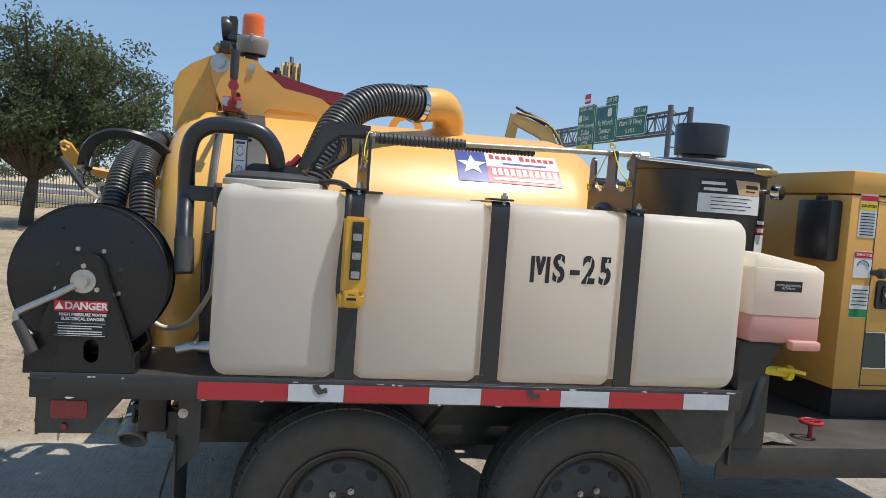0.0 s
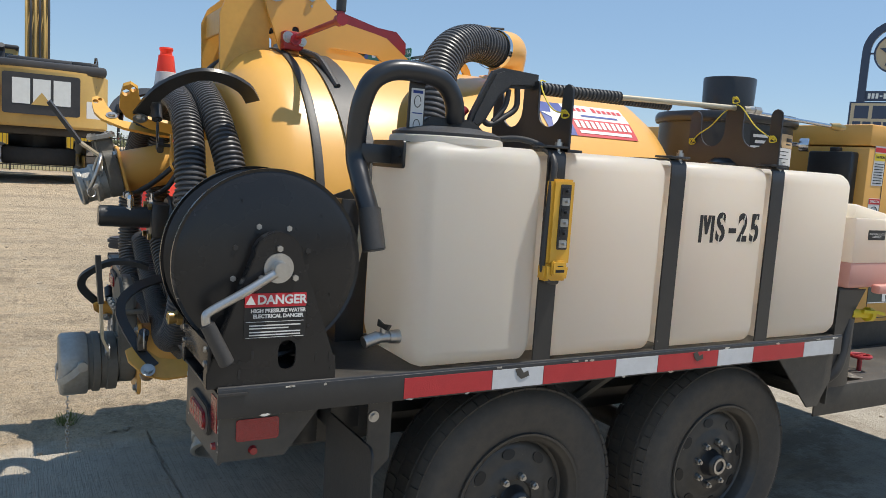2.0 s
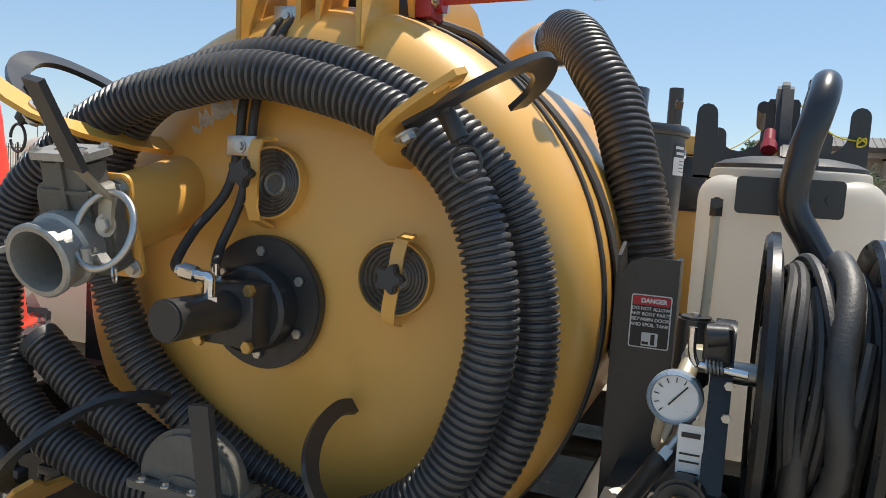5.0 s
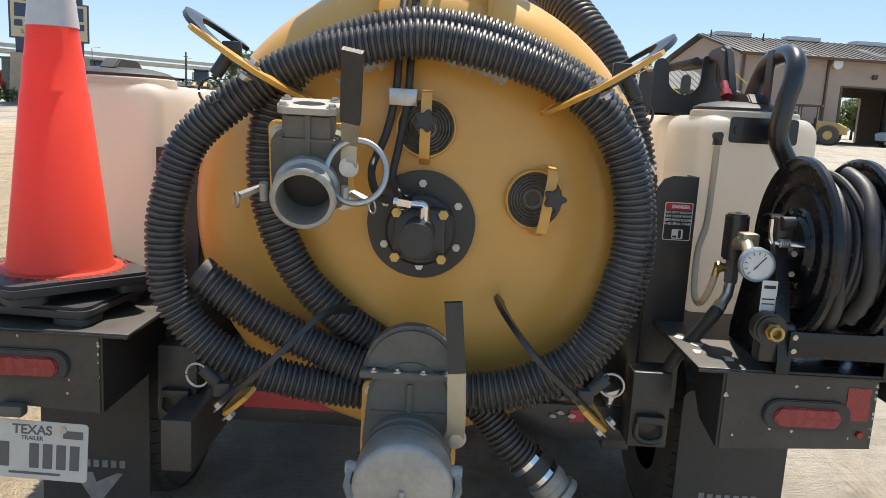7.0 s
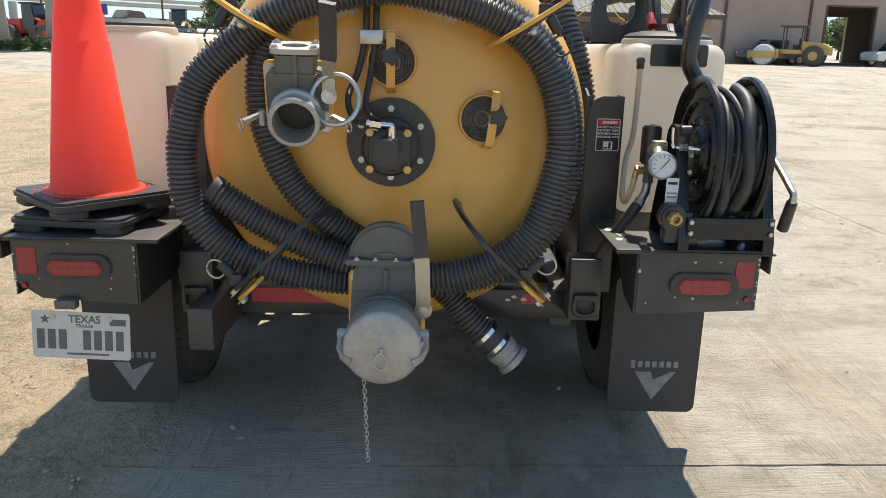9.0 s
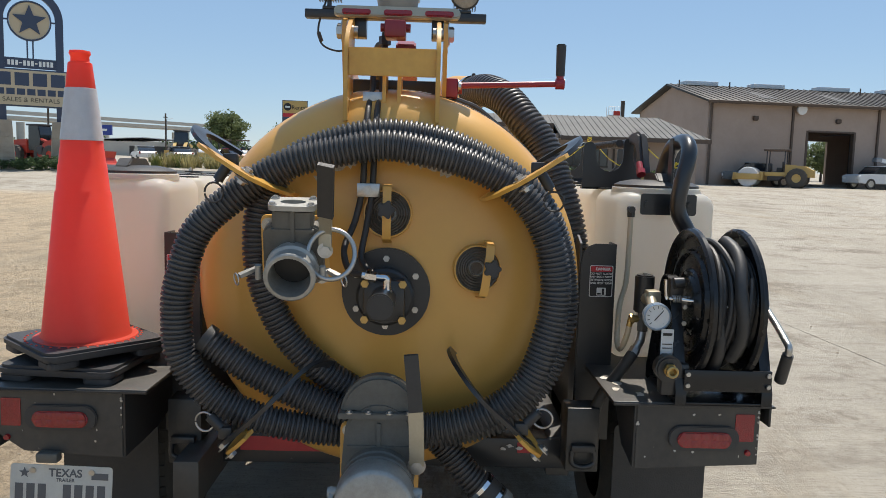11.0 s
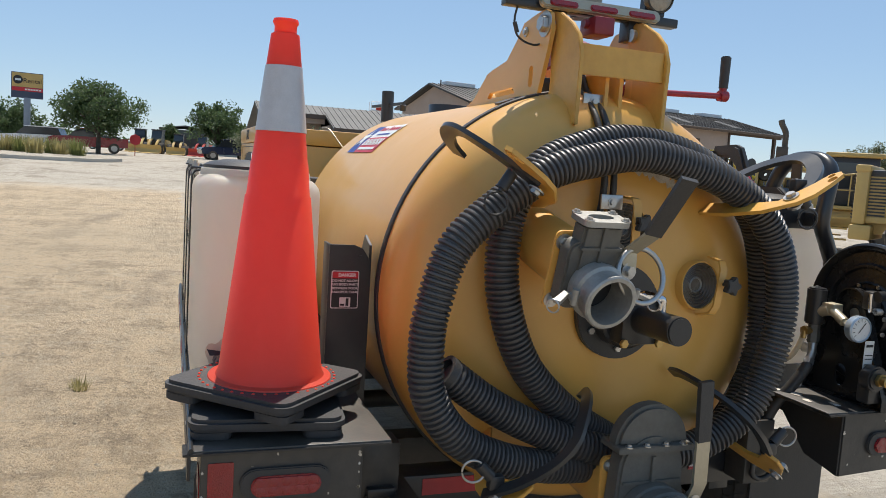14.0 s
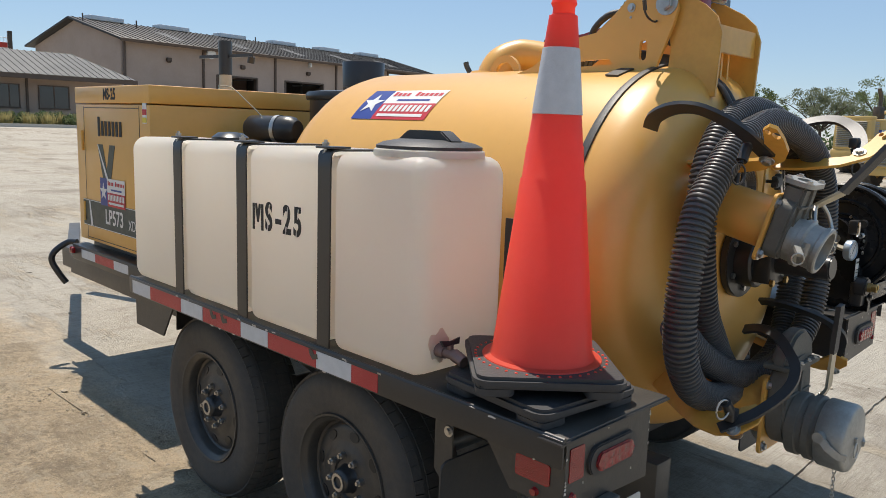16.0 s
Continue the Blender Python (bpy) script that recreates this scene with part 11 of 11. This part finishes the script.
def loader(label, x, y, turn, s, paint, group="loaders"):
    z0 = gz(x, y)
    e = thing("wheel_loader", label, "wheel loader", (x, y, z0), group)
    M = Matrix.Translation((x, y, z0)) @ Matrix.Rotation(radians(turn), 4, "Z") @ Matrix.Diagonal((s, s, s, 1))
    P_ = local(M)
    for xx in (-1.4, 1.4):
        for sy in (-1, 1):
            wheel_set(P_, e, xx, sy * 0.95, 0.7, 0.5, paint)
    P_("hood", prism([(-2.6, 0.8), (-0.4, 0.8), (-0.4, 1.9), (-2.3, 1.8), (-2.6, 1.5)], -0.7, 0.7, 0.08), paint, e, "painted engine hood")
    P_("cab", prism([(-0.4, 1.0), (0.8, 1.0), (0.95, 1.9), (0.7, 3.0), (-0.35, 3.0)], -0.65, 0.65, 0.05), WINDOW, e, "dark glazed cab")
    P_("cab_roof", box(-0.5, 0.85, -0.72, 0.72, 2.98, 3.12, 0.04), MACHINE_DARK, e)
    for sy in (-1, 1):
        P_("lift_arm", sweep(curve([(0.9, sy * 0.5, 1.9), (1.8, sy * 0.5, 1.5), (2.6, sy * 0.5, 0.5)], 5), 0, flat=(0.14, 0.3, (0, 1, 0))), paint, e)
    P_("bucket", prism([(2.5, 0.1), (3.6, 0.05), (3.0, 0.2), (2.75, 0.6), (2.9, 1.1), (2.5, 1.0), (2.4, 0.5)], -1.3, 1.3, 0.02), paint, e, "scoop bucket")
    P_("counterweight", box(-2.85, -2.4, -0.9, 0.9, 0.7, 1.3, 0.06), MACHINE_DARK, e)
    return e


loader("yellow wheel loader with a dark cab in the machine row", 79.1, 26.0, 190, 1.05, MACHINE)
loader("red tractor with a front scoop behind the sign", 49.5, 23.6, 250, 0.85, TRACTOR_RED, "red tractors")
loader("red tractor with a front scoop behind the sign", 51.5, 27.0, 250, 0.85, TRACTOR_RED, "red tractors")
loader("red tractor with a front scoop behind the sign", 53.0, 31.0, 250, 0.85, TRACTOR_RED, "red tractors")
loader("orange machine parked before a shed", 82, -1.8, 160, 0.7, TRACTOR_RED, "machines by the sheds")
loader("yellow machine parked before a shed", 84, 2.6, 160, 0.8, MACHINE, "machines by the sheds")
loader("small orange machine parked in a row", 83, 0.6, 170, 0.7, MACHINE, "machines by the sheds")
loader("yellow machine parked before a shed", 86, 4.4, 170, 0.8, MACHINE, "machines by the sheds")


# sheds far along the drive
def shed(label, x0, x1, y0, y1, h, rise, paint, roof):
    z0 = gz(x0, (y0 + y1) / 2)
    e = thing("shed", label, "building", ((x0 + x1) / 2, (y0 + y1) / 2, z0), "far sheds")
    part("wall", box(x0, x1, y0, y1, z0 - 0.5, z0 + h), paint, e)
    part("roof", join(plate([(y0 - 0.3, z0 + h), ((y0 + y1) / 2, z0 + h + rise), (y1 + 0.3, z0 + h), (y1 + 0.3, z0 + h + 0.15), ((y0 + y1) / 2, z0 + h + rise + 0.15), (y0 - 0.3, z0 + h + 0.15)], x1 - x0 + 0.6, axes(((x0 + x1) / 2, 0, 0), (0, 1, 0), (0, 0, 1)), 0)), roof, e, "metal roof")
    # a thin dark sheet stands for the shade in the doorway
    part("door", box(x0 - 0.03, x0, y0 + (y1 - y0) * 0.25, y0 + (y1 - y0) * 0.6, z0, z0 + h * 0.7), ROOM_SHADE, e)


shed("grey-green metal shed far down the drive", 112, 124, -3.5, 2.8, 3.2, 0.5, LABEL_GREY, ROOF_GREY)
shed("pale metal shed far down the drive", 100, 112, -12, -5, 3.4, 0.6, CONCRETE, ROOF_GREY)
shed("long low pale shed beyond the road", 160, 180, 45, 75, 3.0, 0.8, CONCRETE, SKYLIGHT)
lift = thing("boom_lift", "red and white boom lift raised behind the office", "aerial lift", (80, -20.3, gz(80, -20)))
part("tower", box(79.9, 80.25, -20.55, -20.2, 0.4, 9.1, 0.02), BARK, lift, "slim brown mast")
part("basket", join(box(79.2, 80.2, -19.9, -18.7, 7.4, 7.55), *[rod((79.2 + a, -19.9 + b, 7.5), (79.2 + a, -19.9 + b, 8.4), 0.03, segs=6) for a in (0, 1.0) for b in (0, 0.6, 1.2)], *[rod((79.2, -19.9, z), (79.2, -18.7, z), 0.03, segs=6) for z in (7.95, 8.4)]), CAR_WHITE, lift, "white railed basket")
part("basket_panel", box(79.15, 79.19, -19.9, -19.2, 7.5, 7.95), TRACTOR_RED, lift, "red basket panel")
part("basket_arm", box(79.9, 80.1, -20.25, -19.85, 7.42, 7.54), CAR_WHITE, lift)
part("base", box(79, 81, -21.3, -19.3, 0.3, 1.4, 0.05), CAR_WHITE, lift)
solo("round_sign", join(rod((61.0, 3.9, gz(61, 3.9)), (61.0, 3.9, 2.3), 0.03, segs=8), rod((60.96, 3.9, 2.35), (60.99, 3.9, 2.35), 0.42, segs=8)), LABEL_R, "red stop sign on a thin post", "sign", (61.0, 3.9, gz(61, 3.9)))


# ---- paving slabs beside the trailer, stones and weeds ----
def slab_piece(x0, x1, y0, y1, seed):
    """A concrete slab with ragged edges, its top at the yard's level; the pour lies two degrees askew to the trailer."""
    r = random.Random(seed)
    o = []
    for (ax, ay), (bx, by) in (((x0, y0), (x1, y0)), ((x1, y0), (x1, y1)), ((x1, y1), (x0, y1)), ((x0, y1), (x0, y0))):
        L_ = math.hypot(bx - ax, by - ay)
        n = max(8, int(L_ / 0.07)) if min(abs(ay), abs(by)) < 3 else 10
        for k in range(n):
            t = k / n
            x, y = ax + (bx - ax) * t, ay + (by - ay) * t
            d = 0.003 + (0.014 * r.random() ** 4 + 0.003 * r.random() + 0.004 * noise.noise((x * 2.3 + seed, y * 2.3, 5.0)) if k else 0.004)
            d = max(0.0015, d)
            w = 0.010 * noise.noise((x * 1.1, y * 1.1, 2.0))
            o.append((x - (by - ay) / L_ * d + (w if bx == ax else 0), y + (bx - ax) / L_ * d + (w if by == ay else 0)))
    turn = Matrix.Translation((0.28, 0, 0)) @ Matrix.Rotation(radians(2.0), 4, "Z")
    bm_ = bmesh.new()
    hi = [bm_.verts.new(turn @ Vector((x, y, 0.0))) for x, y in o]
    lo = [bm_.verts.new(turn @ Vector((x, y, -0.11))) for x, y in o]
    bm_.faces.new(hi)
    for i in range(len(o)):
        j = (i + 1) % len(o)
        bm_.faces.new((lo[i], lo[j], hi[j], hi[i]))
    return bm_


XE = [-12.7, -8.5, -4.25, 0.0, 8.5]
YE = [-29, -20.2, -12.2, -4.15, 1.03]
for i in range(len(XE) - 1):
    for j in range(len(YE) - 1):
        part("slab", slab_piece(XE[i], XE[i + 1], YE[j], YE[j + 1], 31 * i + j), SLAB, ground, smooth=0)
DIRT = ground_material("loose_sandy_dirt", False)
bx = [-3.0 + 0.05 * k for k in range(261)]
by = [0.7 + 0.05 * k for k in range(127)]
v_, f_ = [], []
for i, x in enumerate(bx):
    for j, y in enumerate(by):
        fade = ease(min((x + 3.0) / 0.8, (10.0 - x) / 1.5, (y - 0.86 + 0.25 * noise.noise((x * 1.3, 3.0, 1.0)) + 0.10 * noise.noise((x * 6.0, y * 6.0, 9.0))) / 0.35, (7.0 - y) / 1.5))
        bumps = 0.016 * noise.fractal((x * 1.6, y * 2.4, 0.0), 0.7, 2.1, 6) + 0.016 * abs(noise.noise((x * 8, y * 8, 4.0))) + 0.008 * noise.noise((x * 15, y * 15, 6.0)) + 0.012 * noise.noise((x * 0.6 + 3, y * 3.0, 8.0))
        v_.append((x, y, gz(x, y) - 0.03 + fade * (0.036 + bumps)))
        if i and j:
            a, b = (i - 1) * len(by) + j - 1, i * len(by) + j - 1
            f_.append((a, b, b + 1, a + 1))
me = bpy.data.meshes.new("dirt_verge")
me.from_pydata(v_, [], f_)
me.materials.append(DIRT)
me.polygons.foreach_set("use_smooth", [True] * len(me.polygons))
tagged(new("dirt_verge", me), "uneven sandy dirt with clods and wheel tracks", "dirt", kind="structure")
STONE_G = mat("yard_gravel", (0.44, 0.37, 0.28), 0.9, 0, (0.33, 0.27, 0.195), 8, 0.9, 0.4, 40)


def gravel(name, label, n, x0, x1, y0, y1, r0, r1, seed):
    """Loose stones lying on the yard, one mesh."""
    rng = np.random.default_rng(seed)
    ico = bmesh.new()
    bmesh.ops.create_icosphere(ico, subdivisions=1, radius=1)
    ico.verts.ensure_lookup_table()
    bv = np.array([v_.co[:] for v_ in ico.verts])
    bf = np.array([[v_.index for v_ in f_.verts] for f_ in ico.faces])
    ico.free()
    m_ = len(bv)
    px, py = x0 + (x1 - x0) * rng.random(n), y0 + (y1 - y0) * rng.random(n) ** 1.2
    sz = r0 + (r1 - r0) * rng.random(n) ** 3
    v_ = bv[None] * (0.7 + 0.6 * rng.random((n, m_, 1))) * sz[:, None, None] * (0.7 + 0.6 * rng.random((n, 1, 3))) * np.array([1, 1, 0.6])
    v_ += np.stack([px, py, np.array([gz(a, b) for a, b in zip(px, py)]) + sz * 0.2], 1)[:, None]
    f_ = (bf[None] + (np.arange(n) * m_)[:, None, None]).reshape(-1, 3)
    me_ = bpy.data.meshes.new(name)
    me_.from_pydata(v_.reshape(-1, 3).tolist(), [], f_.tolist())
    me_.materials.append(STONE_G)
    ob_ = new(name, me_)
    return tagged(ob_, label, "gravel", kind="stuff")


gravel("gravel", "loose sandy gravel and clods on the dirt yard", 14000, -3.5, 9.0, 1.05, 9.0, 0.003, 0.012, 1)
gravel("gravel", "loose gravel farther out on the dirt yard", 2500, -8.0, 20.0, 4.0, 24.0, 0.008, 0.028, 2)
gravel("gravel", "a few crumbs of dirt on the concrete", 420, -3.5, 8.5, -9.0, 1.3, 0.004, 0.018, 3)
for k, (x, y, h) in enumerate(((3.55, 1.75, 0.09), (1.35, 1.42, 0.05), (4.7, 2.9, 0.07), (-0.1, 1.25, 0.05), (2.4, 2.3, 0.05))):
    tuft("small yellow-green weed in the dirt", x, y, 0.16, h, WEED if k % 2 else GRASS, 300 + k, 90, "weeds in the dirt", 0.003)
